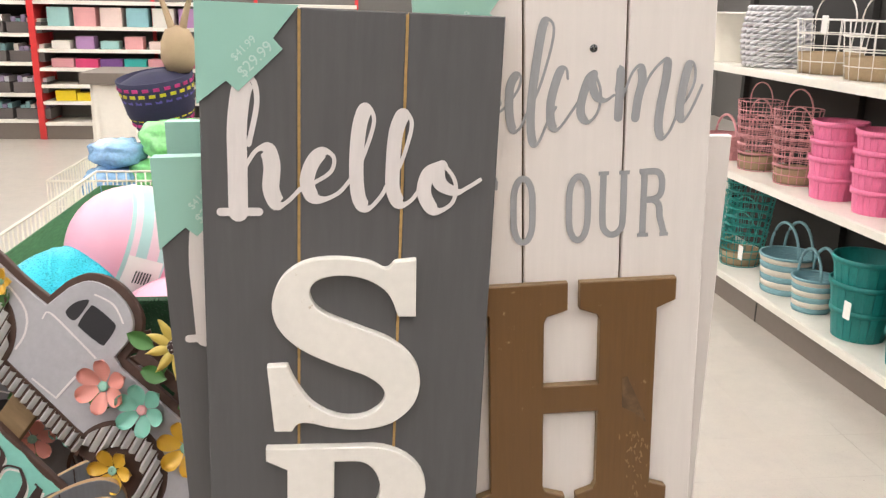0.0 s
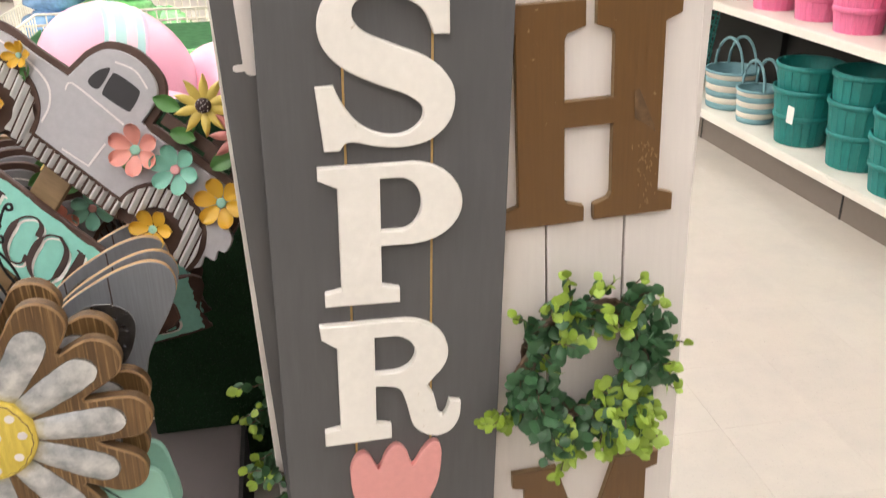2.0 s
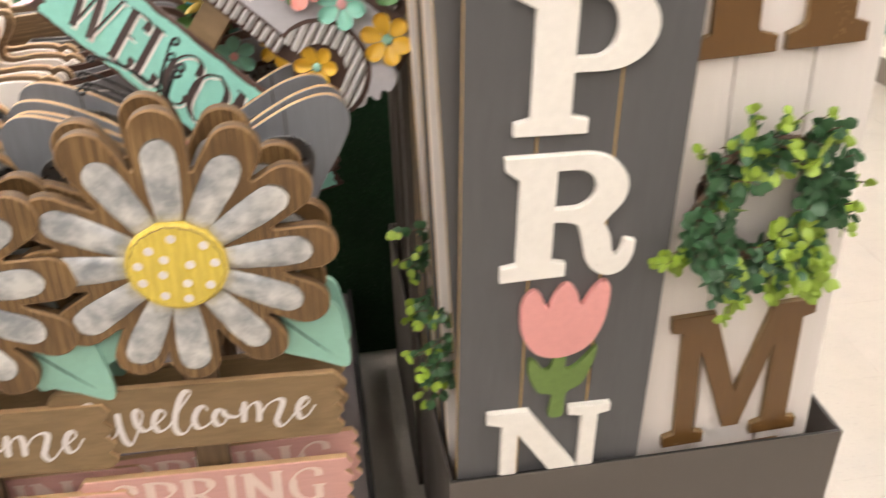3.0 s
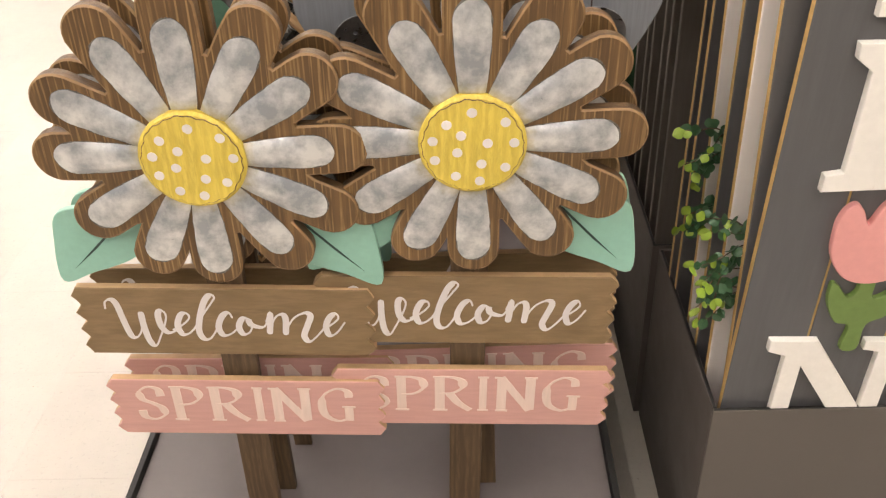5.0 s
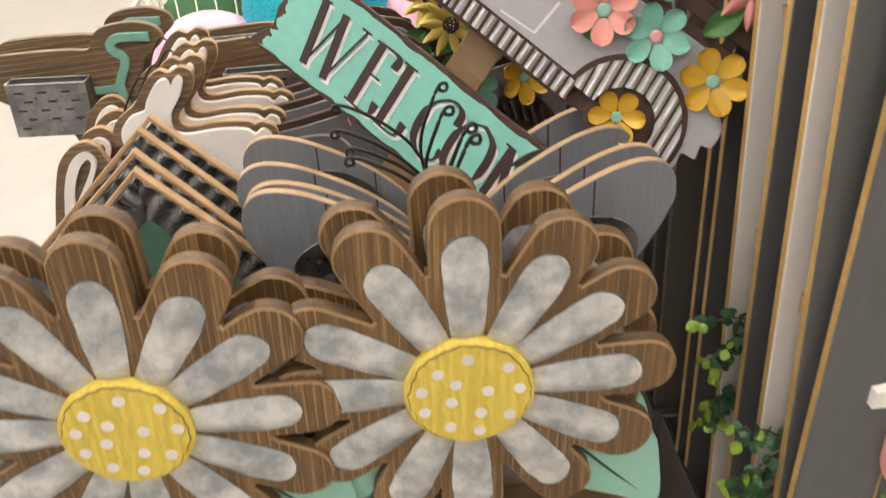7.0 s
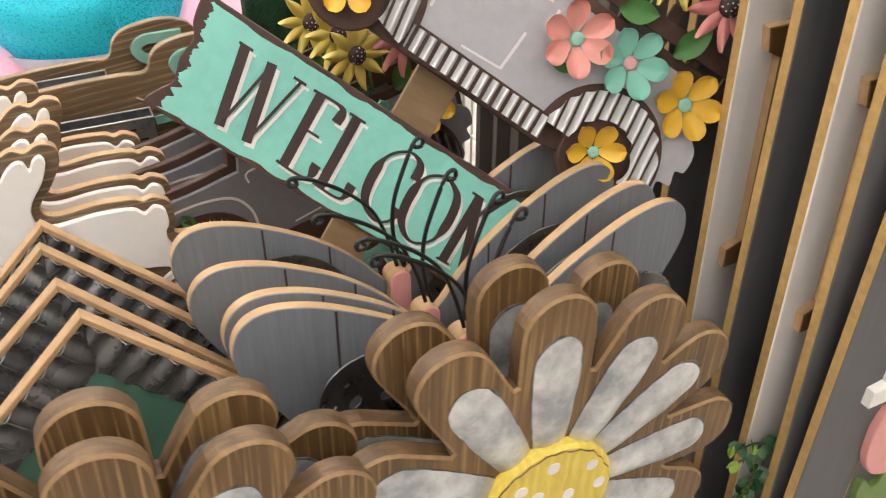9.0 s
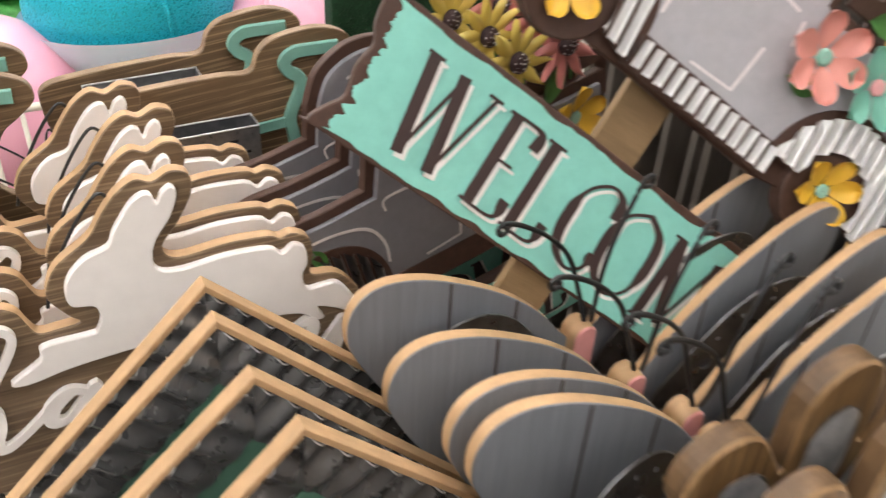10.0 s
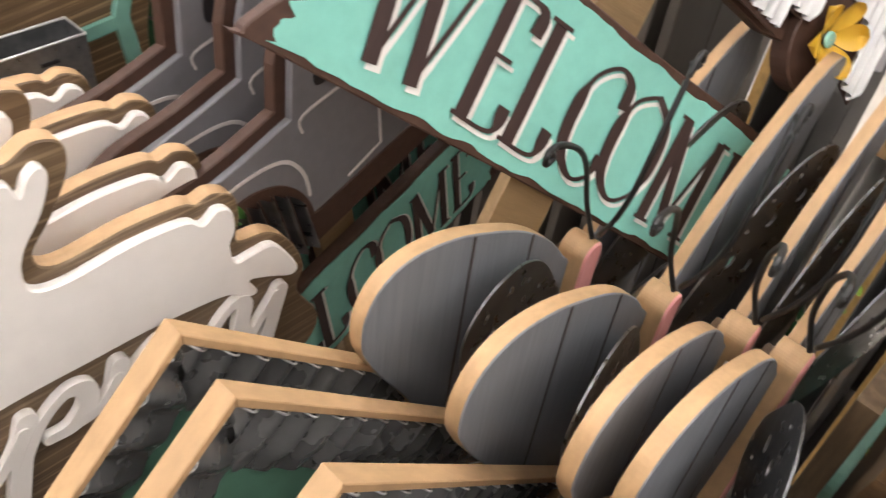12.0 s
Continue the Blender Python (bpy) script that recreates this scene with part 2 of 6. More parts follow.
# truck grey darkened to paint in the shade on the rear signs
TRUCK_SHADED = painted("shaded grey truck paint", (0.20, 0.195, 0.21), 0.5, 0.08, (30, 30, 30))
BLACK = plastic("black paint", (0.018, 0.017, 0.02), 0.4)
WIRE = plastic("black wire", (0.012, 0.012, 0.012), 0.45)
WING = painted("blue grey stained plywood", (0.190, 0.200, 0.220), 0.55, 0.14, (90, 90, 4), 0.2)
# tan that paints a highlight on daisy rims; also colours real scratches
RIM_GLINT_SCRATCH = painted("tan rim highlight and scratches", (0.26, 0.152, 0.065), 0.6, 0.25, (40, 40, 40))
# dark tone for unseen backs, so that tin behind mirrors something dark
MIRRORED_BACK = galvanised("dark backing for reflections", (0.10, 0.10, 0.105), (0.17, 0.17, 0.17), 0.5, 0.4)
RABBIT_WHITE = painted("white rabbit paint", (0.83, 0.78, 0.735), 0.5, 0.04, (20, 20, 20), 0.06)
CHALK_GREEN = painted("green panel", (0.075, 0.175, 0.12), 0.6, 0.15, (20, 20, 20))
LEAF = plastic("wreath leaf", (0.034, 0.102, 0.040), 0.4, 0.5, 25.0)
LEAF_LIGHT = plastic("young wreath leaf", (0.25, 0.37, 0.045), 0.42, 0.3, 25.0)
TWIG = wood("grapevine twig", (0.05, 0.028, 0.015), (0.12, 0.07, 0.04), (20, 20, 20))
CARD = board("grey brown cardboard", (0.104, 0.088, 0.077))
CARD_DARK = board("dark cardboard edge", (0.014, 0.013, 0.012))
CARD_MAUVE = board("mauve grey cardboard", (0.130, 0.111, 0.108))
TURF = painted("dark green turf", (0.008, 0.050, 0.015), 0.9, 0.6, (140, 140, 140), 0.9)
PRICE_PRINT = plastic("pale price print", (0.50, 0.66, 0.60), 0.5, 0.03)
TAG_MINT = plastic("mint price corner", (0.29, 0.53, 0.45), 0.5, 0.03)
METAL_PINK = plastic("coral metal petal", (0.68, 0.28, 0.235), 0.4, 0.08)
METAL_TEAL = plastic("teal metal petal", (0.19, 0.47, 0.37), 0.4, 0.08)
METAL_YELLOW = plastic("golden metal petal", (0.64, 0.38, 0.035), 0.4, 0.12)
SUN_YELLOW = plastic("pale yellow metal petal", (0.60, 0.46, 0.10), 0.45, 0.15)
METAL_ROSE = plastic("dusky rose metal petal", (0.52, 0.19, 0.17), 0.45, 0.15)
METAL_LEAF = plastic("green metal leaf", (0.07, 0.20, 0.05), 0.45, 0.3)
SEED = plastic("dark seed head", (0.035, 0.015, 0.015), 0.7)
EGG_PINK = plastic("pearly pink plastic", (0.84, 0.42, 0.54), 0.34, 0.03, 6.0, 0.15)
EGG_BLUE = glitter("turquoise glitter", (0.01, 0.42, 0.52))
SHELF_WHITE = plastic("white enamelled shelf", (0.78, 0.74, 0.66), 0.4)
SHELF_KICK = plastic("taupe kick plate", (0.17, 0.14, 0.115), 0.5)
SHELF_BACK = plastic("dark shelf back", (0.022, 0.020, 0.018), 0.7)
RED = plastic("red enamelled upright", (0.62, 0.035, 0.035), 0.4)
# wall and ceiling colours set dark to hold down bounce light
HALL_WALL = painted("hall wall paint", (0.15, 0.142, 0.13), 0.7, 0.06)
HALL_CEIL = painted("ceiling tile", (0.28, 0.275, 0.27), 0.8, 0.05)

# ---- building helpers: faces look to -y, x to the right, z up ----
class Shape:
    """Collects vertices and faces; each face carries the index of its material."""

    def __init__(self):
        self.v, self.f, self.m, self.smooth = [], [], [], []

    def add(self, verts, faces, mat=0, smooth=False):
        n = len(self.v)
        self.v += [tuple(p) for p in verts]
        self.f += [tuple(i + n for i in f) for f in faces]
        self.m += [mat] * len(faces)
        self.smooth += [smooth] * len(faces)
        return self

    def mesh(self, name, mats):
        me = bpy.data.meshes.new(name)
        me.from_pydata(self.v, [], self.f)
        for mat in mats:
            me.materials.append(mat)
        me.polygons.foreach_set("material_index", self.m)
        me.polygons.foreach_set("use_smooth", self.smooth)
        me.update()
        return me


def area2(loop):
    return sum(a[0] * b[1] - b[0] * a[1] for a, b in zip(loop, loop[1:] + loop[:1]))


def inset(loop, d):
    """The loop moved inwards by d; holes run clockwise and so grow."""
    out, n = [], len(loop)
    for i in range(n):
        a, b, c = Vector(loop[i - 1]), Vector(loop[i]), Vector(loop[(i + 1) % n])
        e, g = (b - a), (c - b)
        if e.length < 1e-9 or g.length < 1e-9:
            out.append(tuple(b))
            continue
        e.normalize(), g.normalize()
        m = Vector((-e.y - g.y, e.x + g.x))
        m = m / max(0.35, m.length_squared / 2) if m.length > 1e-6 else Vector((-e.y, e.x))
        out.append(tuple(b + m * d))
    return out


def plate(s, loops, y0=0.0, y1=0.01, chamfer=0.0008, front=0, edge=0, back=None, rim=None):
    """A flat board cut to the first loop, with the others as holes, from y0 (front) to y1."""
    from mathutils.geometry import tessellate_polygon
    loops = [list(map(tuple, lp)) for lp in loops]
    loops = [lp if (area2(lp) > 0) == (i == 0) else lp[::-1] for i, lp in enumerate(loops)]
    inner = [inset(lp, chamfer) for lp in loops]
    tris = tessellate_polygon([[Vector((x, z, 0)) for x, z in lp] for lp in inner])
    flat_i, flat = [p for lp in inner for p in lp], [p for lp in loops for p in lp]
    n = len(flat)

    def facing(t, up):
        (ax, az), (bx, bz), (cx, cz) = (flat_i[k] for k in t)
        turn = (bx - ax) * (cz - az) - (bz - az) * (cx - ax)
        return t if (turn > 0) == up else t[::-1]
    s.add([(x, y0, z) for x, z in flat_i], [facing(t, True) for t in tris], front)
    s.add([(x, y1, z) for x, z in flat], [facing(t, False) for t in tris], edge if back is None else back)
    base = 0
    for lp in loops:
        k = len(lp)
        ring = [(base + i, base + (i + 1) % k) for i in range(k)]
        s.add([(x, y0, z) for x, z in flat_i] + [(x, y0 + chamfer, z) for x, z in flat], [(a, n + a, n + b, b) for a, b in ring], front if rim is None else rim)
        s.add([(x, y0 + chamfer, z) for x, z in flat] + [(x, y1, z) for x, z in flat], [(a, n + a, n + b, b) for a, b in ring], edge)
        base += k
    return s


def curve(points, closed=True, steps=6):
    """A smooth line through points of any dimension."""
    p, out, n = [Vector(q) for q in points], [], len(points)
    for i in range(n if closed else n - 1):
        if closed:
            a, b, c, d = p[i - 1], p[i], p[(i + 1) % n], p[(i + 2) % n]
        else:
            a, b, c, d = p[max(0, i - 1)], p[i], p[i + 1], p[min(n - 1, i + 2)]
        for k in range(steps):
            t = k / steps
            out.append(tuple(0.5 * (2 * b + (c - a) * t + (2 * a - 5 * b + 4 * c - d) * t * t + (3 * b - a - 3 * c + d) * t ** 3)))
    if not closed:
        out.append(tuple(p[-1]))
    return out


def arc(cx, cz, r, a0, a1, n=16, rz=None):
    return [(cx + r * math.cos(radians(a0 + (a1 - a0) * i / n)), cz + (rz or r) * math.sin(radians(a0 + (a1 - a0) * i / n))) for i in range(n + 1)]


def rounded(x0, z0, x1, z1, r, n=5):
    return arc(x1 - r, z0 + r, r, -90, 0, n) + arc(x1 - r, z1 - r, r, 0, 90, n) + arc(x0 + r, z1 - r, r, 90, 180, n) + arc(x0 + r, z0 + r, r, 180, 270, n)


def box(s, x0, x1, y0, y1, z0, z1, mat=0, b=0.0):
    """A box with softly broken upright and level edges."""
    if not b:
        v = [(x, y, z) for x in (x0, x1) for y in (y0, y1) for z in (z0, z1)]
        return s.add(v, [(0, 1, 3, 2), (4, 6, 7, 5), (0, 4, 5, 1), (2, 3, 7, 6), (0, 2, 6, 4), (1, 5, 7, 3)], mat)
    bm = bmesh.new()
    bmesh.ops.create_cube(bm, size=1)
    bmesh.ops.scale(bm, vec=(x1 - x0, y1 - y0, z1 - z0), verts=bm.verts)
    bmesh.ops.translate(bm, vec=((x0 + x1) / 2, (y0 + y1) / 2, (z0 + z1) / 2), verts=bm.verts)
    bmesh.ops.bevel(bm, geom=bm.edges[:], offset=b, segments=2, affect="EDGES", profile=0.7)
    bm.verts.index_update()
    s.add([tuple(v.co) for v in bm.verts], [tuple(v.index for v in f.verts) for f in bm.faces], mat)
    bm.free()
    return s


def tube(s, path, r, mat=0, n=6, r_end=None, closed=False):
    """A round rod along a line of places."""
    path, rings = [Vector(p) for p in path], []
    count = len(path)
    for i, p in enumerate(path):
        if closed:
            d = path[(i + 1) % count] - path[i - 1]
        else:
            d = path[min(i + 1, count - 1)] - path[max(i - 1, 0)]
        d = d.normalized() if d.length else Vector((0, 0, 1))
        side = d.cross((0, 0, 1)) if abs(d.z) < 0.9 else d.cross((1, 0, 0))
        side.normalize()
        up = side.cross(d)
        rr = r if r_end is None else r + (r_end - r) * i / max(1, count - 1)
        rings.append([p + (side * math.cos(2 * math.pi * k / n) + up * math.sin(2 * math.pi * k / n)) * rr for k in range(n)])
    v = [q for ring in rings for q in ring]
    f = [(i * n + k, i * n + (k + 1) % n, ((i + 1) % count) * n + (k + 1) % n, ((i + 1) % count) * n + k) for i in range(count if closed else count - 1) for k in range(n)]
    if not closed:
        f += [tuple(range(n))[::-1], tuple((count - 1) * n + k for k in range(n))]
    return s.add(v, f, mat, True)


def lathe(s, profile, n=24, mat=0, centre=(0, 0, 0), smooth=True, squash=1.0):
    """A turned body: profile of (radius, z)."""
    cx, cy, cz = centre
    v = [(cx + r * math.cos(2 * math.pi * k / n), cy + r * squash * math.sin(2 * math.pi * k / n), cz + z) for r, z in profile for k in range(n)]
    f = [(i * n + k, i * n + (k + 1) % n, (i + 1) * n + (k + 1) % n, (i + 1) * n + k) for i in range(len(profile) - 1) for k in range(n)]
    return s.add(v, f, mat, smooth)


def grid(s, nu, nv, place, mat=0, smooth=True, keep=None):
    """A sheet of nu x nv cells; place(u, v) with u, v in 0..1."""
    v = [place(i / nu, j / nv) for i in range(nu + 1) for j in range(nv + 1)]
    f = [(i * (nv + 1) + j, (i + 1) * (nv + 1) + j, (i + 1) * (nv + 1) + j + 1, i * (nv + 1) + j + 1) for i in range(nu) for j in range(nv)
         if keep is None or keep((i + 0.5) / nu, (j + 0.5) / nv)]
    return s.add(v, f, mat, smooth)


def ribbon(s, points, width, y=0.0, thick=0.0006, mat=0, steps=7, slant=0.0, serif=False):
    """A pen stroke: thick on the way down, thin on the way up; it climbs a hair along its length, so that crossings stay apart."""
    thin, wide = width
    p = [Vector(q) for q in curve(points, False, steps)]
    n, left, right, ways, wide_at = len(p), [], [], [], []
    for i in range(n):
        d = p[min(i + 1, n - 1)] - p[max(i - 1, 0)]
        d = d.normalized() if d.length else Vector((1, 0))
        if serif:
            k = abs(d.y) if d.x * d.y <= 0.05 else abs(d.y) * (0.15 if abs(d.x) > 0.2 else 1.0)
            k = k ** 1.6
        else:
            k = min(1.0, max(0.0, 0.35 - d.y * 0.9))
        ways.append(d)
        wide_at.append(thin + (wide - thin) * k)
    for _ in range(3):
        wide_at = [(wide_at[max(i - 1, 0)] + 2 * wide_at[i] + wide_at[min(i + 1, n - 1)]) / 4 for i in range(n)]
    runs = [(p[i], ways[i], wide_at[i]) for i in range(n)]
    if steps > 2 and not serif:
        # half-round ends
        first, last = runs[0], runs[-1]
        head = [(first[0] - first[1] * first[2] * 0.5 * math.cos(q), first[1], first[2] * math.sin(q)) for q in (0.25, 0.7, 1.15)]
        tail = [(last[0] + last[1] * last[2] * 0.5 * math.cos(q), last[1], last[2] * math.sin(q)) for q in (1.15, 0.7, 0.25)]
        runs = head + runs + tail
    n = len(runs)
    for i, (q, d, w) in enumerate(runs):
        left.append((q + Vector((-d.y, d.x)) * w / 2, i))
        right.append((q - Vector((-d.y, d.x)) * w / 2, i))
    lift = 0.0004 / max(1, n)
    v = []
    for (a, i), (b, _) in zip(left, right):
        y0 = y - lift * i
        v += [(a.x + slant * a.y, y0, a.y), (b.x + slant * b.y, y0, b.y), (a.x + slant * a.y, y0 + thick, a.y), (b.x + slant * b.y, y0 + thick, b.y)]
    f = []
    for i in range(n - 1):
        a, b = 4 * i, 4 * i + 4
        f += [(a, a + 1, b + 1, b), (a, b, b + 2, a + 2), (a + 1, a + 3, b + 3, b + 1)]
    f += [(0, 2, 3, 1), (4 * n - 4, 4 * n - 3, 4 * n - 1, 4 * n - 2)]
    return s.add(v, f, mat)


def thing(name, m=None, label="", category="", group="", kind=""):
    ob = new(name)
    ob.empty_display_size = 0.05
    if m is not None:
        ob.matrix_basis = m
    return tagged(ob, label, category, group, kind)


def part(name, s, mats, parent=None, label="", kind=""):
    mats = mats if isinstance(mats, (list, tuple)) else [mats]
    ob = new(name, s.mesh(name, mats) if isinstance(s, Shape) else s)
    ob.parent = parent
    return tagged(ob, label, kind=kind)


def placed(x, y, z, yaw=0, back=0, roll=0):
    """A pose for a face: turned about the upright, leaning back, rolled anticlockwise in its own plane."""
    return pose(x, y, z, 0, 0, yaw) @ pose(0, 0, 0, -back) @ pose(0, 0, 0, 0, -roll)


# ---- pen strokes of the lettering ----
CAPS = {}


def capital(letter, advance, *strokes):
    """Upright serif capitals of height 1: strokes, then short serif bars as (x0, z, x1)."""
    CAPS[letter] = (advance, strokes)


capital("S", 0.62, [(0.5, 0.72), (0.46, 0.93), (0.26, 1.0), (0.07, 0.86), (0.1, 0.63), (0.3, 0.5), (0.47, 0.36), (0.5, 0.14), (0.28, 0.0), (0.07, 0.08), (0.04, 0.28)])
capital("P", 0.66, [(0.16, 1.0), (0.16, 0.0)], [(0.04, 1.0), (0.34, 1.0), (0.56, 0.9), (0.58, 0.66), (0.4, 0.5), (0.16, 0.47)], (0.03, 0.0, 0.3))
capital("R", 0.74, [(0.16, 1.0), (0.16, 0.0)], [(0.04, 1.0), (0.34, 1.0), (0.55, 0.9), (0.56, 0.68), (0.4, 0.53), (0.16, 0.5)], [(0.34, 0.5), (0.5, 0.22), (0.72, 0.0)], (0.03, 0.0, 0.3))
capital("I", 0.34, [(0.16, 1.0), (0.16, 0.0)], (0.03, 1.0, 0.29), (0.03, 0.0, 0.29))
capital("N", 0.86, [(0.14, 0.0), (0.14, 0.98)], [(0.12, 1.0), (0.68, 0.0)], [(0.68, 0.02), (0.68, 1.0)], (0.0, 1.0, 0.16), (0.03, 0.0, 0.26), (0.56, 1.0, 0.8))
capital("G", 0.8, [(0.64, 0.74), (0.6, 0.93), (0.38, 1.0), (0.12, 0.82), (0.05, 0.5), (0.12, 0.17), (0.38, 0.0), (0.62, 0.1)], [(0.62, 0.44), (0.62, 0.02)], (0.48, 0.45, 0.76))
capital("W", 1.08, [(0.12, 1.0), (0.29, 0.0)], [(0.29, 0.02), (0.54, 0.95)], [(0.54, 1.0), (0.72, 0.0)], [(0.72, 0.02), (1.0, 1.0)], (0.02, 1.0, 0.24), (0.88, 1.0, 1.08))
capital("E", 0.62, [(0.16, 1.0), (0.16, 0.0)], [(0.04, 1.0), (0.5, 1.0), (0.53, 0.8)], [(0.16, 0.53), (0.42, 0.53)], [(0.04, 0.0), (0.52, 0.0), (0.57, 0.22)])
capital("L", 0.6, [(0.16, 1.0), (0.16, 0.0)], [(0.04, 0.0), (0.5, 0.0), (0.56, 0.24)], (0.03, 1.0, 0.3))
capital("C", 0.74, [(0.64, 0.72), (0.6, 0.93), (0.38, 1.0), (0.12, 0.82), (0.05, 0.5), (0.12, 0.17), (0.38, 0.0), (0.6, 0.08), (0.66, 0.28)])
capital("O", 0.84, [(0.4, 1.0), (0.12, 0.84), (0.04, 0.5), (0.12, 0.16), (0.4, 0.0), (0.68, 0.16), (0.76, 0.5), (0.68, 0.84), (0.4, 1.0)])
capital("M", 1.0, [(0.14, 0.0), (0.14, 0.98)], [(0.14, 1.0), (0.48, 0.05)], [(0.48, 0.05), (0.8, 0.98)], [(0.82, 1.0), (0.82, 0.0)], (0.0, 1.0, 0.16), (0.02, 0.0, 0.26), (0.7, 0.0, 0.95), (0.82, 1.0, 0.96))
capital("T", 0.64, [(0.32, 1.0), (0.32, 0.0)], [(0.02, 0.8), (0.05, 1.0), (0.6, 1.0), (0.62, 0.8)], (0.18, 0.0, 0.46))
capital("U", 0.76, [(0.12, 1.0), (0.12, 0.3), (0.22, 0.03), (0.4, 0.0), (0.56, 0.1), (0.62, 0.35), (0.62, 1.0)], (0.0, 1.0, 0.26), (0.5, 1.0, 0.74))


def brush(s, x, z, strokes, width, y=-0.0007, thick=0.0006, steps=7):
    """Free pen strokes, in millimetres from a corner of the writing."""
    for k, stroke in enumerate(strokes):
        ribbon(s, [(x + 0.001 * a, z + 0.001 * b) for a, b in stroke], width, y - 0.00022 * k, thick, 0, steps)


def caps_word(s, word, x, z, size, width, y=-0.0007, thick=0.0006, mat=0, stretch=1.0, slant=0.0, gap=0.06, space=0.45):
    pen = 0.0
    for ch in word:
        if ch == " ":
            pen += space
            continue
        advance, strokes = CAPS[ch]
        for k, stroke in enumerate(strokes):
            if isinstance(stroke, tuple):
                a, zz, b = stroke
                stroke = [(a, zz), (b, zz)]
            pts = [(x + (pen + px) * size * stretch + slant * pz * size, z + pz * size) for px, pz in stroke]
            ribbon(s, pts, width, y - 0.00022 * k, thick, mat, 8 if len(pts) > 2 else 2, serif=True)
        pen += advance + gap
    return pen * size * stretch


# ---- the hall ----
X0, X1, Y0, Y1 = -9.0, 5.5, -4.5, 13.0
floor_thing = part("floor", grid(Shape(), 1, 1, lambda u, v: (X0 + (X1 - X0) * u, Y0 + (Y1 - Y0) * v, -0.004), 0, False), plastic("tile joint", (0.425, 0.385, 0.33), 0.6))
tagged(floor_thing, "pale cream shop floor of large square tiles", "floor", kind="structure")
hall = Shape()
# enclosing walls and an unseen ceiling, added and darkened to deepen the shade
for x0, x1, y0, y1, nm in ((X0 - 0.2, X0, Y0, Y1, "wall_west"), (X1, X1 + 0.2, Y0, Y1, "wall_east"), (X0 - 0.2, X1 + 0.2, Y1, Y1 + 0.2, "wall_north"), (X0 - 0.2, X1 + 0.2, Y0 - 0.2, Y0, "wall_south")):
    tagged(part(nm, box(Shape(), x0, x1, y0, y1, -0.1, CEILING), HALL_WALL), "added shop wall, darkened to limit bounce light", "wall", kind="structure")
tagged(part("ceiling", box(Shape(), X0 - 0.2, X1 + 0.2, Y0 - 0.2, Y1 + 0.2, CEILING, CEILING + 0.15), HALL_CEIL), "unseen hall ceiling, darkened to limit bounce light", "ceiling", kind="structure")

# floor tiles: pieces of their own beside the display, one joined field further off
TILE = 0.305
tile_box = box(Shape(), 0.0002, TILE - 0.0002, 0.0002, TILE - 0.0002, -0.0039, 0.0)
tile_mesh = tile_box.mesh("floor_tile", [FLOOR])
field = Shape()
for i in range(int((X1 - X0) / TILE)):
    for j in range(int((Y1 - Y0) / TILE)):
        x, y = X0 + 0.223 + TILE * i, Y0 + 0.09 + TILE * j
        if (-2.7 < x < -1.1 and -0.6 < y < 3.0) or (0.3 < x < 2.1 and 0.6 < y < 4.6):
            part("floor_tile", tile_mesh, FLOOR, floor_thing).matrix_basis = pose(x, y, 0)
        else:
            field.add([(x + a, y + b, c) for a, b, c in tile_box.v], tile_box.f, 0)
part("tile_field", field, FLOOR, floor_thing, kind="stuff")

# rows of long ceiling tubes
TUBE = glowing("tube glow", TUBE_STRENGTH)
lamp = thing("ceiling_light", pose(-7.5, -3.0, CEILING - 0.09), "long white ceiling tube light", "light", "ceiling tubes")
part("housing", box(Shape(), -0.09, 0.09, -1.2, 1.2, 0.03, 0.09, 0, 0.01), SHELF_WHITE, lamp)
part("diffuser", box(Shape(), -0.075, 0.075, -1.18, 1.18, -0.01, 0.029), TUBE, lamp, "glowing tube cover")
for i in range(7):
    for j in range(6):
        if i or j:
            copy_thing(lamp, pose(-7.5 + 2.0 * i, -3.0 + 2.9 * j, CEILING - 0.09))


# ---- gondola shelving ----
def shelving(name, m, length, depth, levels, height, back, upright, label, kick_h=0.13):
    """Shelves along local x; the front looks to -y."""
    g = thing(name, m, label, "shelving")
    part("kick_plate", box(Shape(), 0, length, 0.015, 0.035, 0, kick_h, 0, 0.002), SHELF_KICK, g, "taupe kick plate")
    part("back_panel", box(Shape(), 0, length, depth, depth + 0.03, 0, height), back, g, "dark back panel")
    for i, z in enumerate(levels):
        part("shelf", box(Shape(), 0, length, 0, depth - 0.002, z - 0.035, z, 0, 0.004), SHELF_WHITE, g)
        part("price_rail", box(Shape(), 0, length, -0.008, -0.001, z - 0.04, z - 0.004, 0, 0.001), SHELF_WHITE, g)
    k = 0
    while k * 1.2 <= length + 0.01:
        part("upright", box(Shape(), k * 1.2 - 0.02, k * 1.2 + 0.02, depth - 0.04, depth - 0.003, 0, height), upright, g)
        part("joint", box(Shape(), k * 1.2 - 0.004, k * 1.2 + 0.004, 0.011, 0.0145, 0.0, kick_h), SHELF_BACK, g)
        k += 1
    return g


AISLE = pose(2.03, 5.35, 0, 0, 0, -90 + 3.0)
shelving("basket_shelving", AISLE, 3.6, 0.46, (0.165, 0.74, 1.31), 2.0, SHELF_BACK, SHELF_BACK, "white shop shelving full of Easter baskets")


def aisle(x, d, z):
    """A place on the aisle shelving: metres from its far end, from its front edge, and up."""
    return AISLE @ pose(x, d, z)


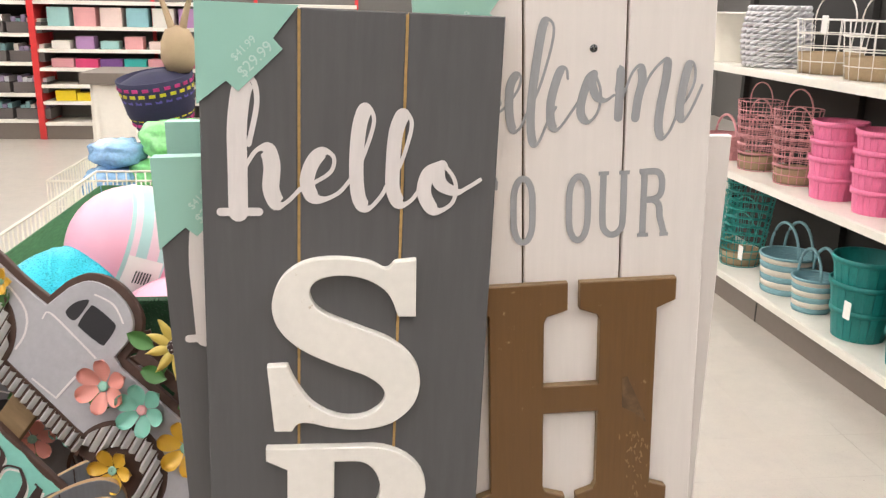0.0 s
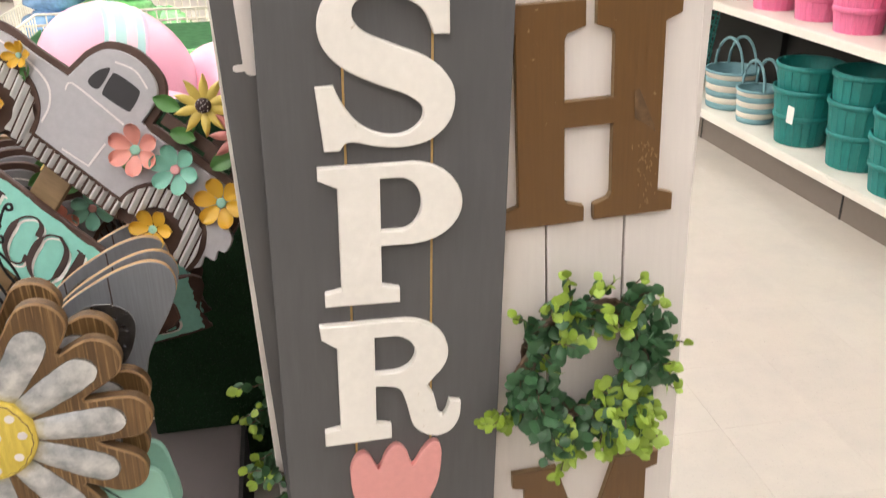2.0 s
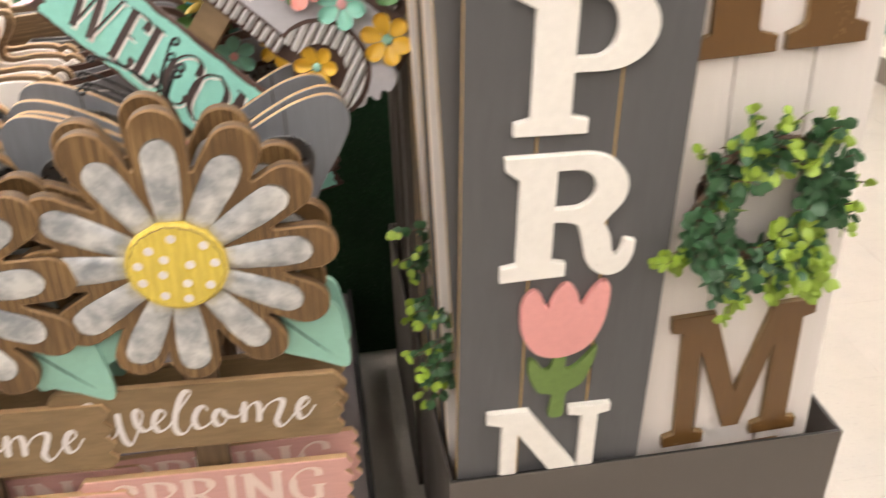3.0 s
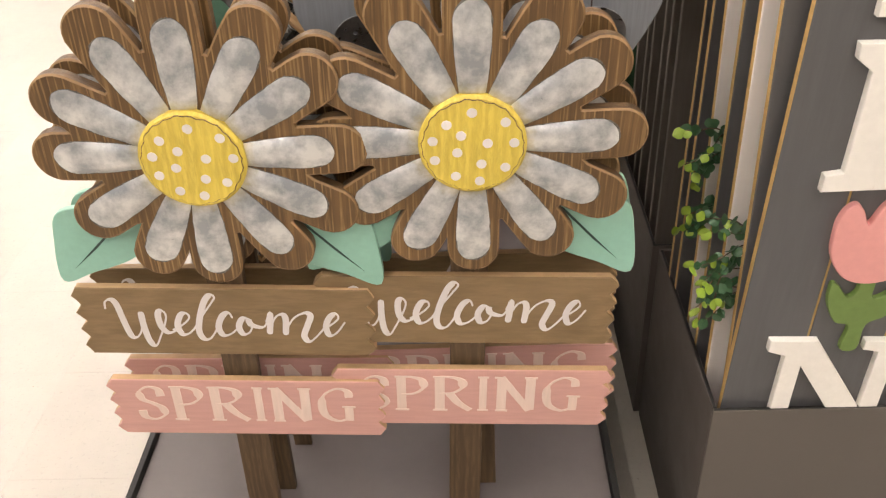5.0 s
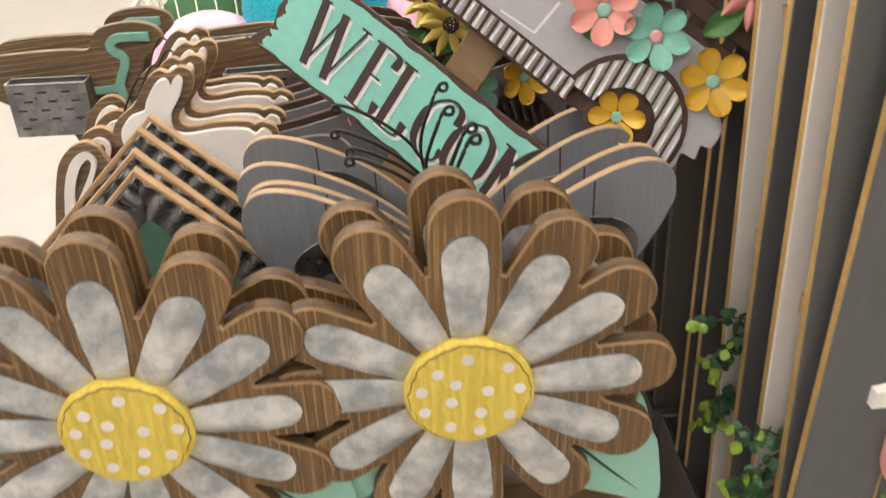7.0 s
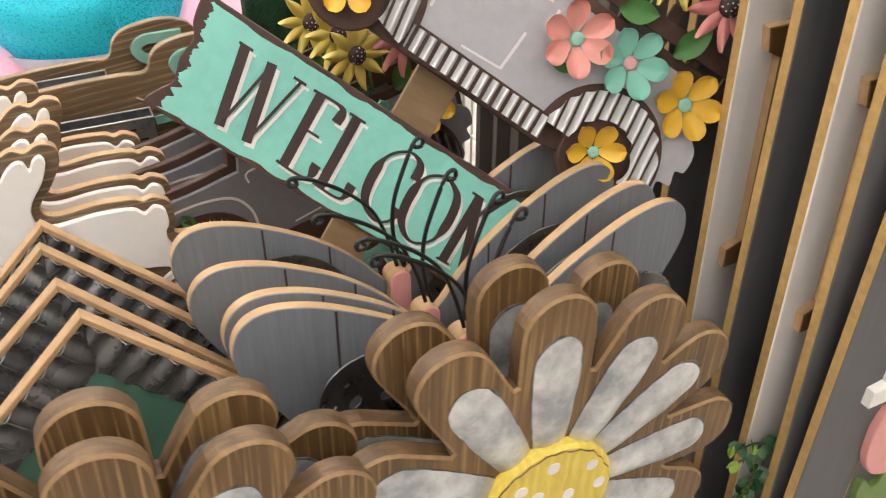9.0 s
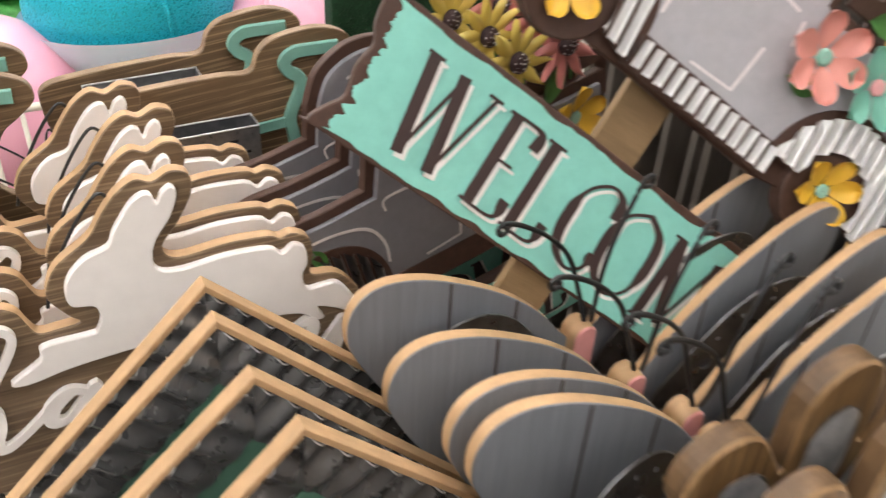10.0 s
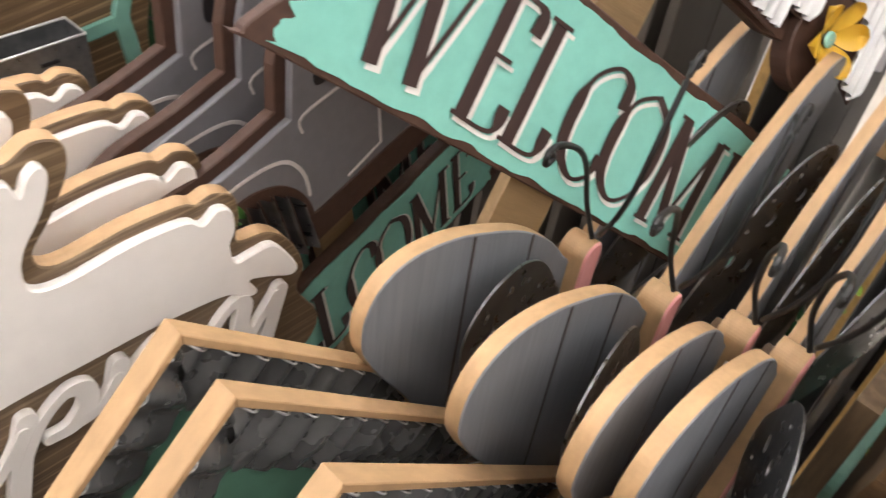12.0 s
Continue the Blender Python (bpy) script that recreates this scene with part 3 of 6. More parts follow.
def bucket(s, r0, r1, h, wall=0.004, n=28, mat=0, rim=0.004):
    lathe(s, [(0.001, 0.003), (r0 * 0.98, 0.0), (r0, 0.004), (r1, h), (r1 + rim, h), (r1 + rim, h + 0.012), (r1 - wall, h + 0.012), (r0 - wall, 0.01), (0.001, 0.009)], n, mat)
    return s


def handle_arc(s, r, h, rise, width=0.008, mat=0, n=18, y=0.0):
    return tube(s, [(r * math.cos(math.pi * k / n), y, h + rise * math.sin(math.pi * k / n)) for k in range(n + 1)], width, mat, 6)


def woven_tub(name, m, colour, label, r0, r1, h, bands=0, handle=False, group="", stack=1):
    """A chip-wood basket: upright staves inside two hoops, some nested in a stack."""
    g = thing(name, m, label, "basket", group)
    for k in range(stack):
        dz = k * h * 0.42
        n = 22
        vv = []
        for z, r in ((0, r0), (h, r1)):
            for t in (0, 2 * math.pi * 0.93 / n):
                vv += [(r * math.cos(t), r * math.sin(t), z + dz), ((r - 0.004) * math.cos(t), (r - 0.004) * math.sin(t), z + dz)]
        stave = Shape().add(vv, [(0, 2, 6, 4), (1, 5, 7, 3), (0, 4, 5, 1), (2, 3, 7, 6), (4, 6, 7, 5)]).mesh("stave", [colour])
        for a in range(n):
            part("stave", stave, colour, g).matrix_basis = pose(0, 0, 0, 0, 0, 360 * a / n)
        part("inside", lathe(Shape(), [(0.001, 0.004 + dz), (r0 - 0.005, 0.004 + dz), (r1 - 0.012, h * 0.97 + dz)], n), colour, g)
        for z in (0.5, 0.96):
            r = r0 + (r1 - r0) * z
            part("hoop", lathe(Shape(), [(r + 0.001, h * z - 0.012 + dz), (r + 0.006, h * z - 0.012 + dz), (r + 0.006, h * z + 0.012 + dz), (r + 0.001, h * z + 0.012 + dz)], 28), colour, g)
    if handle:
        part("handle", handle_arc(Shape(), r1, h * 0.95, h * 0.9), colour, g)
    return g


def striped_tub(m, label, r, h, blue, cream, group):
    g = thing("striped_basket", m, label, "basket", group)
    rows = 6
    for k in range(rows):
        z0, z1 = h * k / rows, h * (k + 1) / rows
        ra, rb = r * (0.86 + 0.14 * k / rows), r * (0.86 + 0.14 * (k + 1) / rows)
        part("woven_band", lathe(Shape(), [(ra - 0.006, z0), (ra, z0), (ra + 0.004, (z0 + z1) / 2), (rb, z1), (rb - 0.006, z1)], 32), blue if k % 2 == 0 else cream, g)
    part("inside", lathe(Shape(), [(0.001, 0.006), (r * 0.82, 0.006), (r * 0.97, h)], 32), blue, g)
    part("rim", tube(Shape(), [(r * math.cos(2 * math.pi * k / 32), r * math.sin(2 * math.pi * k / 32), h) for k in range(32)], 0.007, 0, 6, closed=True), blue, g)
    for y in (-0.03, 0.05):
        part("handle", handle_arc(Shape(), r * 0.95, h, h * 0.85, 0.008, 0, 18, y), blue, g)
    return g


def wire_tub(m, label, r0, r1, h, wire, liner, group):
    g = thing("wire_basket", m, label, "basket", group)
    rod = tube(Shape(), [(r0, 0, 0.0), (r1, 0, h)], 0.0022, 0, 5).mesh("upright_wire", [wire])
    for k in range(16):
        part("upright_wire", rod, wire, g).matrix_basis = pose(0, 0, 0, 0, 0, 360 * k / 16)
    for z in (0.0, 0.25, 0.5, 0.75, 1.0):
        r = r0 + (r1 - r0) * z
        part("hoop_wire", tube(Shape(), [(r * math.cos(2 * math.pi * k / 24), r * math.sin(2 * math.pi * k / 24), h * z) for k in range(24)], 0.003, 0, 5, closed=True), wire, g)
    if liner:
        part("liner", lathe(Shape(), [(0.001, 0.006), (r0 * 0.96, 0.006), (r0 * 0.99 + (r1 - r0) * 0.35, h * 0.4)], 24), liner, g, "tan burlap lining")
    part("handle", handle_arc(Shape(), r1, h, h * 0.5, 0.004), wire, g)
    return g


PINK_CHIP = painted("hot pink chip wood", (0.80, 0.19, 0.35), 0.5, 0.15, (60, 60, 5))
TEAL_CHIP = painted("deep teal chip wood", (0.006, 0.20, 0.185), 0.5, 0.2, (60, 60, 5))
BLUE_STRAW = painted("blue straw", (0.20, 0.38, 0.42), 0.7, 0.25, (10, 10, 150), 0.6)
CREAM_STRAW = painted("cream straw", (0.68, 0.62, 0.52), 0.7, 0.15, (10, 10, 150), 0.6)
WHITE_ROPE = painted("white rope", (0.62, 0.60, 0.62), 0.7, 0.2, (10, 10, 120), 0.6)
PINK_WIRE = plastic("rose wire", (0.68, 0.32, 0.33), 0.4)
TEAL_WIRE = plastic("teal wire", (0.02, 0.30, 0.27), 0.4)
WHITE_WIRE = plastic("white wire", (0.74, 0.70, 0.64), 0.4)
BURLAP = painted("tan burlap", (0.46, 0.34, 0.21), 0.85, 0.3, (120, 120, 120), 0.6)
HANG_TAG = plastic("paper tag", (0.78, 0.76, 0.72), 0.6)

LOW, MID, TOP = 0.166, 0.741, 1.311
woven_tub("chip_basket", aisle(1.83, 0.17, LOW), TEAL_CHIP, "nested teal chip wood bushel baskets on the low shelf", 0.115, 0.15, 0.27, group="teal baskets", stack=2)
woven_tub("chip_basket", aisle(2.20, 0.20, LOW), TEAL_CHIP, "nested teal chip wood bushel baskets on the low shelf", 0.12, 0.15, 0.30, group="teal baskets", stack=2)
woven_tub("chip_basket", aisle(2.54, 0.16, LOW), TEAL_CHIP, "teal chip wood bushel basket on the low shelf", 0.12, 0.15, 0.24, group="teal baskets", stack=2)
striped_tub(aisle(1.17, 0.18, LOW), "blue and cream striped straw basket with loop handles", 0.145, 0.20, BLUE_STRAW, CREAM_STRAW, "striped baskets")
striped_tub(aisle(1.47, 0.15, LOW), "small blue and cream striped straw basket", 0.105, 0.17, BLUE_STRAW, CREAM_STRAW, "striped baskets")
for k, x in enumerate((0.66, 0.30)):
    for j in range(4 - k):
        wire_tub(aisle(x + 0.02 * j, 0.18, LOW + 0.10 * j), "teal wire basket nested in a stack", 0.11, 0.14, 0.2, TEAL_WIRE, BURLAP if j == 0 else None, "teal wire baskets")
for k, (x, st) in enumerate(((1.475, 3), (1.79, 3), (2.10, 2), (2.42, 3))):
    woven_tub("chip_basket", aisle(x, 0.17 + 0.02 * (k % 2), MID), PINK_CHIP, "nested hot pink chip wood bushel baskets", 0.098, 0.122, 0.2, group="pink baskets", stack=st)
for k, x in enumerate((0.725, 1.12)):
    for j in range(3):
        wire_tub(aisle(x - 0.015 * j, 0.18, MID + 0.09 * j), "rose wire basket nested in a stack", 0.10, 0.122, 0.2, PINK_WIRE, BURLAP if j == 0 else None, "rose wire baskets")
woven_tub("round_basket", aisle(0.36, 0.16, MID), PINK_WIRE, "pale rose basket with a hoop handle", 0.11, 0.13, 0.14, handle=True)
rope = thing("rope_basket", aisle(0.775, 0.18, TOP), "white coiled rope basket on the top shelf", "basket")
for k in range(11):
    r = 0.15 + 0.02 * math.sin(k * 0.32)
    twist = Shape()
    for ph in (0, math.pi):
        tube(twist, [((r + 0.008 * math.cos(11 * a + ph)) * math.cos(a), (r + 0.008 * math.cos(11 * a + ph)) * math.sin(a), 0.017 + k * 0.029 + 0.008 * math.sin(11 * a + ph)) for a in [2 * math.pi * i / 110 for i in range(110)]], 0.0088, 0, 6, closed=True)
    part("rope_coil", twist, WHITE_ROPE, rope)
part("inside", lathe(Shape(), [(0.001, 0.01), (0.13, 0.01), (0.14, 0.3)], 28), WHITE_ROPE, rope)
pail = thing("white_pail", aisle(0.315, 0.18, TOP), "white enamelled pail on the top shelf", "pail")
part("body", bucket(Shape(), 0.12, 0.145, 0.27), SHELF_WHITE, pail)
part("handle", tube(Shape(), [(0.148 * math.cos(math.pi + math.pi * k / 14), -0.148 * math.sin(math.pi * k / 14) * 0.4, 0.26 - 0.14 * math.sin(math.pi * k / 14)) for k in range(15)], 0.003), WHITE_WIRE, pail)
for x in (1.265, 1.65, 2.02, 2.40):
    wire_tub(aisle(x, 0.2, TOP), "white wire basket with burlap lining", 0.14, 0.17, 0.26, WHITE_WIRE, BURLAP, "white wire baskets")
for x, z in ((0.99, LOW + 0.2), (1.97, LOW + 0.22), (1.47, TOP + 0.28)):
    part_tag = tagged(part("paper_tag", plate(Shape(), [rounded(-0.025, -0.08, 0.025, 0.0, 0.006)], 0, 0.001, 0.0002), HANG_TAG), "small white paper price tag", "tag", "basket tags")
    part_tag.matrix_basis = aisle(x, 0.0 if z < 1 else 0.02, z)

# ---- the far shelving with boxes ----
FAR = pose(-6.06, 10.4, 0)
shelving("supply_shelving", FAR, 2.4, 0.5, (0.23, 0.53, 0.88, 1.2, 1.55), 2.2, SHELF_BACK, RED, "far shop shelving with dark trays", 0.2)
far2 = shelving("craft_shelving", pose(-3.6, 10.4, 0), 3.6, 0.5, (0.2, 0.44, 0.63, 0.82, 1.03, 1.28, 1.56), 2.2, HALL_WALL, RED, "far shop shelving with red uprights and boxes", 0.19)
part("end_panel", box(Shape(), -0.07, 0.0, -0.02, 0.53, 0, 2.2, 0, 0.004), RED, far2, "red enamelled end panel")
rng = random.Random(5)
TRAY = plastic("dark tray", (0.10, 0.085, 0.08), 0.6)
for z in (0.23, 0.53, 0.88, 1.2):
    for x in (-5.6, -5.0, -4.4, -3.98):
        tray = thing("shelf_tray", pose(x + 0.25, 10.62, z + 0.002), "dark plastic tray of small craft packets", "tray", "craft trays")
        part("tray_body", box(Shape(), -0.19, 0.19, -0.2, 0.2, 0, 0.12, 0, 0.006), TRAY, tray)
        for k in range(6):
            c = rng.choice(((0.5, 0.5, 0.52), (0.2, 0.35, 0.36), (0.25, 0.2, 0.3), (0.6, 0.55, 0.5)))
            px = -0.15 + 0.055 * k
            part("packet", box(Shape(), px, px + 0.05, -0.16, 0.12, 0.121, 0.15 + 0.05 * rng.random(), 0, 0.005), plastic("packet", c, 0.4), tray)
BOX_COLOURS = ((0.30, 0.52, 0.50), (0.72, 0.36, 0.36), (0.70, 0.55, 0.50), (0.24, 0.46, 0.50), (0.70, 0.66, 0.60), (0.40, 0.22, 0.42))
def small_box(x, z, w, h, c, label="small boxed craft kit on a far shelf"):
    ob = part("craft_box", box(Shape(), -w / 2, w / 2, -0.09, 0.09, 0, h, 0, 0.006), plastic("box card", c, 0.5))
    ob.matrix_basis = pose(x, 10.54, z + 0.001)
    tagged(ob, label, "box", "craft boxes")
for k in range(9):
    small_box(-3.36 + 0.29 * k, 1.28, 0.24, 0.21, BOX_COLOURS[k % 6])
    small_box(-3.36 + 0.27 * k, 1.03, 0.2, 0.09 + 0.05 * (k % 2), BOX_COLOURS[(k + 4) % 6])
    small_box(-3.36 + 0.27 * k, 0.82, 0.25, 0.1, ((0.6, 0.28, 0.3), (0.62, 0.05, 0.16), (0.14, 0.05, 0.2), (0.02, 0.3, 0.28))[k % 4], "folded coloured felt on a far shelf")
for k, c in enumerate(((0.75, 0.55, 0.01), (0.75, 0.55, 0.01), (0.6, 0.03, 0.03))):
    small_box(-3.36 + 0.24 * k, 0.44 if k < 2 else 0.63, 0.23, 0.12 - 0.03 * k, c, "bright folded felt on a far shelf")

# ---- porch signs in the cardboard bins ----
def zigzag_board(w, h, teeth, depth, rng, wave=True):
    """Outline of a plank with torn, wavy ends."""
    right = [(w / 2 - depth * (0.5 + 0.5 * math.cos(2 * math.pi * k / 4)) * rng.uniform(0.7, 1.1), -h / 2 + h * k / (4 * teeth)) for k in range(4 * teeth + 1)]
    left = [(-w / 2 + depth * (0.5 + 0.5 * math.cos(2 * math.pi * k / 4)) * rng.uniform(0.7, 1.1), h / 2 - h * k / (4 * teeth)) for k in range(4 * teeth + 1)]
    return right + left


def planks(root, w, h, cuts, mats, thick=0.012, base=0.0, gap=0.0014, seam=None):
    """A tall sign board of upright planks, seen from its lower middle."""
    xs = [-w / 2, *cuts, w / 2]
    for a, b in zip(xs, xs[1:]):
        s = Shape()
        g0, g1 = (0.0 if a == xs[0] else gap), (0.0 if b == xs[-1] else gap)
        plate(s, [[(a + g0, base), (b - g1, base), (b - g1, h), (a + g0, h)]], 0, thick, 0.0012, 0, 1, 2)
        part("plank", s, mats, root)
    part("backing", box(Shape(), -w / 2 + 0.01, w / 2 - 0.01, thick * 0.12 if seam is None else thick * 0.5, thick - 0.001, base + 0.01, h - 0.002), seam or MDF, root)


def cut_letter(root, letter, cx, z0, w, h, mat, thick=0.011, edge=None):
    """A thick slab letter of board, glued on the sign; w x h metres."""
    s = Shape()
    X, Z = lambda u: cx + (u - 0.5) * w, lambda v: z0 + v * h
    loop = lambda pts: [(X(u), Z(v)) for u, v in pts]
    y0 = -thick

    def arcs(u, v, ru, rv, a0, a1, n=14):
        return [(u + ru * math.cos(radians(a0 + (a1 - a0) * i / n)), v + rv * math.sin(radians(a0 + (a1 - a0) * i / n))) for i in range(n + 1)]
    if letter == "S":
        top = curve([(0.84, 0.68), (0.77, 0.81), (0.63, 0.885), (0.46, 0.905), (0.31, 0.87), (0.275, 0.79), (0.35, 0.70), (0.57, 0.62), (0.79, 0.545), (0.94, 0.44), (1.0, 0.31), (0.96, 0.16), (0.82, 0.05), (0.63, 0.01), (0.43, 0.02), (0.28, 0.05), (0.20, 0.045), (0.16, 0.0)], False, 5)
        low = curve([(0.13, 0.39), (0.19, 0.28), (0.30, 0.16), (0.46, 0.09), (0.63, 0.09), (0.75, 0.16), (0.76, 0.25), (0.65, 0.33), (0.43, 0.40), (0.21, 0.49), (0.07, 0.61), (0.035, 0.75), (0.10, 0.89), (0.24, 0.975), (0.43, 1.0), (0.63, 0.985), (0.75, 0.945), (0.81, 0.985)], False, 5)
        plate(s, [loop([(0.945, 1.0), (0.955, 0.68), *top, (0.045, 0.0), (0.0, 0.385), *low])], y0, -0.0001, 0.001, 0, 1)
    elif letter in "PR":
        if letter == "P":
            outer = [(0.01, 0.0), (0.01, 0.095), (0.13, 0.12), (0.13, 0.86), (0.0, 0.92), (0.0, 1.0), (0.6, 1.01)]
            outer += arcs(0.63, 0.725, 0.37, 0.288, 86, -86)
            outer += [(0.42, 0.435), (0.42, 0.135), (0.55, 0.105), (0.55, 0.0)]
            hole = [(0.42, 0.915), (0.56, 0.915)] + arcs(0.56, 0.727, 0.15, 0.188, 85, -85) + [(0.42, 0.538)]
        else:
            outer = [(0.0, 0.0), (0.0, 0.12), (0.115, 0.14), (0.115, 0.82), (0.01, 0.90), (0.0, 1.0), (0.55, 1.005)]
            outer += arcs(0.57, 0.725, 0.33, 0.28, 86, -45)
            outer += curve([(0.745, 0.45), (0.80, 0.35), (0.83, 0.21), (0.865, 0.17), (0.895, 0.21), (0.915, 0.30)], False, 4) + curve([(1.0, 0.28), (0.99, 0.15), (0.93, 0.04), (0.83, 0.0), (0.73, 0.03), (0.645, 0.12), (0.60, 0.30), (0.55, 0.44), (0.45, 0.475)], False, 4) + [(0.375, 0.48), (0.375, 0.155), (0.485, 0.13), (0.485, 0.02)]
            hole = [(0.375, 0.885), (0.50, 0.885)] + arcs(0.50, 0.735, 0.165, 0.152, 85, -85) + [(0.375, 0.583)]
        plate(s, [loop(outer), loop(hole)], y0, -0.0001, 0.001, 0, 1)
    elif letter == "N":
        plate(s, [loop([(0, 0), (0, 0.08), (0.1, 0.1), (0.1, 0.86), (-0.03, 0.9), (-0.03, 1.0), (0.32, 1.0), (0.78, 0.34), (0.78, 0.9), (0.66, 0.92), (0.66, 1.0), (1.02, 1.0), (1.02, 0.92), (0.92, 0.9), (0.92, 0.0), (0.76, 0.0), (0.24, 0.76), (0.24, 0.1), (0.36, 0.08), (0.36, 0.0)])], y0, -0.0001, 0.001, 0, 1)
    elif letter == "G":
        outer = arcs(0.5, 0.5, 0.5, 0.5, 38, 325, 40) + [(0.92, 0.08), (0.98, 0.02), (0.98, 0.44), (0.56, 0.44), (0.56, 0.36), (0.68, 0.33), (0.68, 0.14)] + arcs(0.52, 0.5, 0.28, 0.4, 300, 50, 30)
        plate(s, [loop(outer)], y0, -0.0001, 0.001, 0, 1)
    elif letter == "H":
        plate(s, [loop([(0, 0), (0, 0.085), (0.09, 0.11), (0.09, 0.88), (0.02, 0.91), (0.0, 1.0), (0.47, 1.0), (0.47, 0.89), (0.37, 0.865), (0.355, 0.84), (0.355, 0.572), (0.63, 0.572), (0.63, 0.84), (0.615, 0.865), (0.53, 0.89), (0.53, 1.0), (1.0, 1.0), (1.0, 0.91), (0.91, 0.88),
                        (0.91, 0.11), (1.0, 0.085), (1.0, 0.0), (0.53, 0.0), (0.53, 0.075), (0.615, 0.1), (0.63, 0.125), (0.63, 0.453), (0.355, 0.453), (0.355, 0.125), (0.37, 0.1), (0.47, 0.075), (0.47, 0.0)])], y0, -0.0001, 0.001, 0, 1)
    elif letter == "M":
        plate(s, [loop([(0, 0), (0, 0.08), (0.08, 0.1), (0.08, 0.88), (0, 0.9), (0, 1.0), (0.3, 1.0), (0.5, 0.38), (0.7, 1.0), (1.0, 1.0), (1.0, 0.9), (0.92, 0.88), (0.92, 0.1), (1.0, 0.08), (1.0, 0.0), (0.66, 0.0), (0.66, 0.08), (0.74, 0.1), (0.74, 0.72), (0.56, 0.1), (0.44, 0.1), (0.22, 0.74), (0.22, 0.1), (0.3, 0.08), (0.3, 0.0)])], y0, -0.0001, 0.001, 0, 1)
    elif letter == "E":
        plate(s, [loop([(0, 0), (0, 0.09), (0.1, 0.11), (0.1, 0.89), (0, 0.91), (0, 1.0), (0.95, 1.0), (0.97, 0.7), (0.86, 0.7), (0.78, 0.88), (0.4, 0.88), (0.4, 0.57), (0.7, 0.57), (0.7, 0.44), (0.4, 0.44), (0.4, 0.12), (0.8, 0.12), (0.9, 0.32), (1.0, 0.32), (0.98, 0.0)])], y0, -0.0001, 0.001, 0, 1)
    return part("letter_" + letter.lower(), s, [mat, edge or mat], root)


def price_corner(root, x, z, size=0.0925):
    """A mint card corner that wraps the top left of a sign, with its price."""
    s = Shape()
    y = -0.0025
    cut = [(-0.022, 0.022), (-0.022, -1.0), (0.28, -0.757), (0.40, -0.86), (0.854, -0.42), (0.757, -0.314), (1.016, 0.022)]
    plate(s, [[(x + size * a, z + size * b) for a, b in cut]], y, y + 0.0015, 0.0002)
    box(s, x - 0.002, x + size, y + 0.0015, 0.019, z + 0.0005, z + 0.002)
    box(s, x - 0.002, x - 0.0005, y + 0.0015, 0.019, z - size, z + 0.0005)
    card = part("price_corner", s, TAG_MINT, root, "mint green card price corner")
    for text, size_t, off in (("$29.99", 0.0150, 0.0535), ("$41.99", 0.0105, 0.0425)):
        fc = bpy.data.curves.new("price", "FONT")
        fc.body, fc.size, fc.align_x, fc.extrude = text, size_t, "CENTER", 0.0001
        tmp = bpy.data.objects.new("price", fc)
        me = bpy.data.meshes.new_from_object(tmp)
        bpy.data.objects.remove(tmp)
        me.materials.clear()
        me.materials.append(PRICE_PRINT)
        ob = new("price_text", me)
        ob.parent = card
        ob.matrix_basis = pose(x + off * 1.06, y - 0.0004, z - off * 0.98) @ pose(0, 0, 0, 90) @ pose(0, 0, 0, 0, 0, 45)


def tulip(root, cx, z0):
    """A pink tulip of board that stands for the letter I."""
    cup = curve([(-0.062, 0.150), (-0.058, 0.118), (-0.036, 0.089), (0.0, 0.081), (0.038, 0.094), (0.058, 0.126), (0.064, 0.165), (0.061, 0.184), (0.050, 0.188), (0.037, 0.176), (0.024, 0.157), (0.016, 0.176), (0.006, 0.187), (-0.004, 0.187), (-0.014, 0.176), (-0.024, 0.157), (-0.034, 0.174), (-0.044, 0.182), (-0.055, 0.176), (-0.061, 0.163)], True, 5)
    s = plate(Shape(), [[(cx + x, z0 + 0.111 + (z - 0.082) * 1.16) for x, z in cup]], -0.010, -0.0001, 0.0012, 0, 1)
    part("tulip_cup", s, [TULIP_PINK, TULIP_PINK], root, "pink tulip cup")
    stem = curve([(-0.010, 0.0), (-0.008, 0.03), (-0.028, 0.036), (-0.044, 0.06), (-0.046, 0.084), (-0.036, 0.082), (-0.022, 0.068), (-0.012, 0.074), (-0.009, 0.088), (0.008, 0.088), (0.010, 0.068), (0.024, 0.07), (0.044, 0.088), (0.054, 0.096), (0.050, 0.072), (0.036, 0.044), (0.014, 0.032), (0.012, 0.0)], True, 4)
    part("tulip_stem", plate(Shape(), [[(cx + x, z0 + z * 1.28) for x, z in stem]], -0.008, -0.0001, 0.001, 0, 1), [TULIP_GREEN, TULIP_GREEN], root, "green tulip stem and leaves")


GREY_W, GREY_H = 0.290, 1.44
grey_sign = thing("porch_sign", placed(-0.043, 0.838, 0.172, 0, 0.3, -1.6), "tall grey plank porch sign with white letters", "sign", "grey porch signs")
planks(grey_sign, GREY_W, GREY_H, (-0.051, 0.051), [GREY_PAINT, MDF, GREY_BACK])
s = Shape()
HELLO_H = ([(29, 70), (37, 108), (35, 129), (28, 132), (22, 118), (18, 84), (18, 43), (18, 2)], [(26, 49), (36, 64), (46, 66), (51, 50), (50, 26), (57, 11), (66, 14), (78, 27)], [(1, 2), (20, 2.6), (38, 3)])
HELLO_E = ([(75, 24), (91, 33), (108, 45), (111, 59), (102, 65), (91, 55), (85, 36), (90, 20), (101, 17), (116, 24), (127, 37)],)
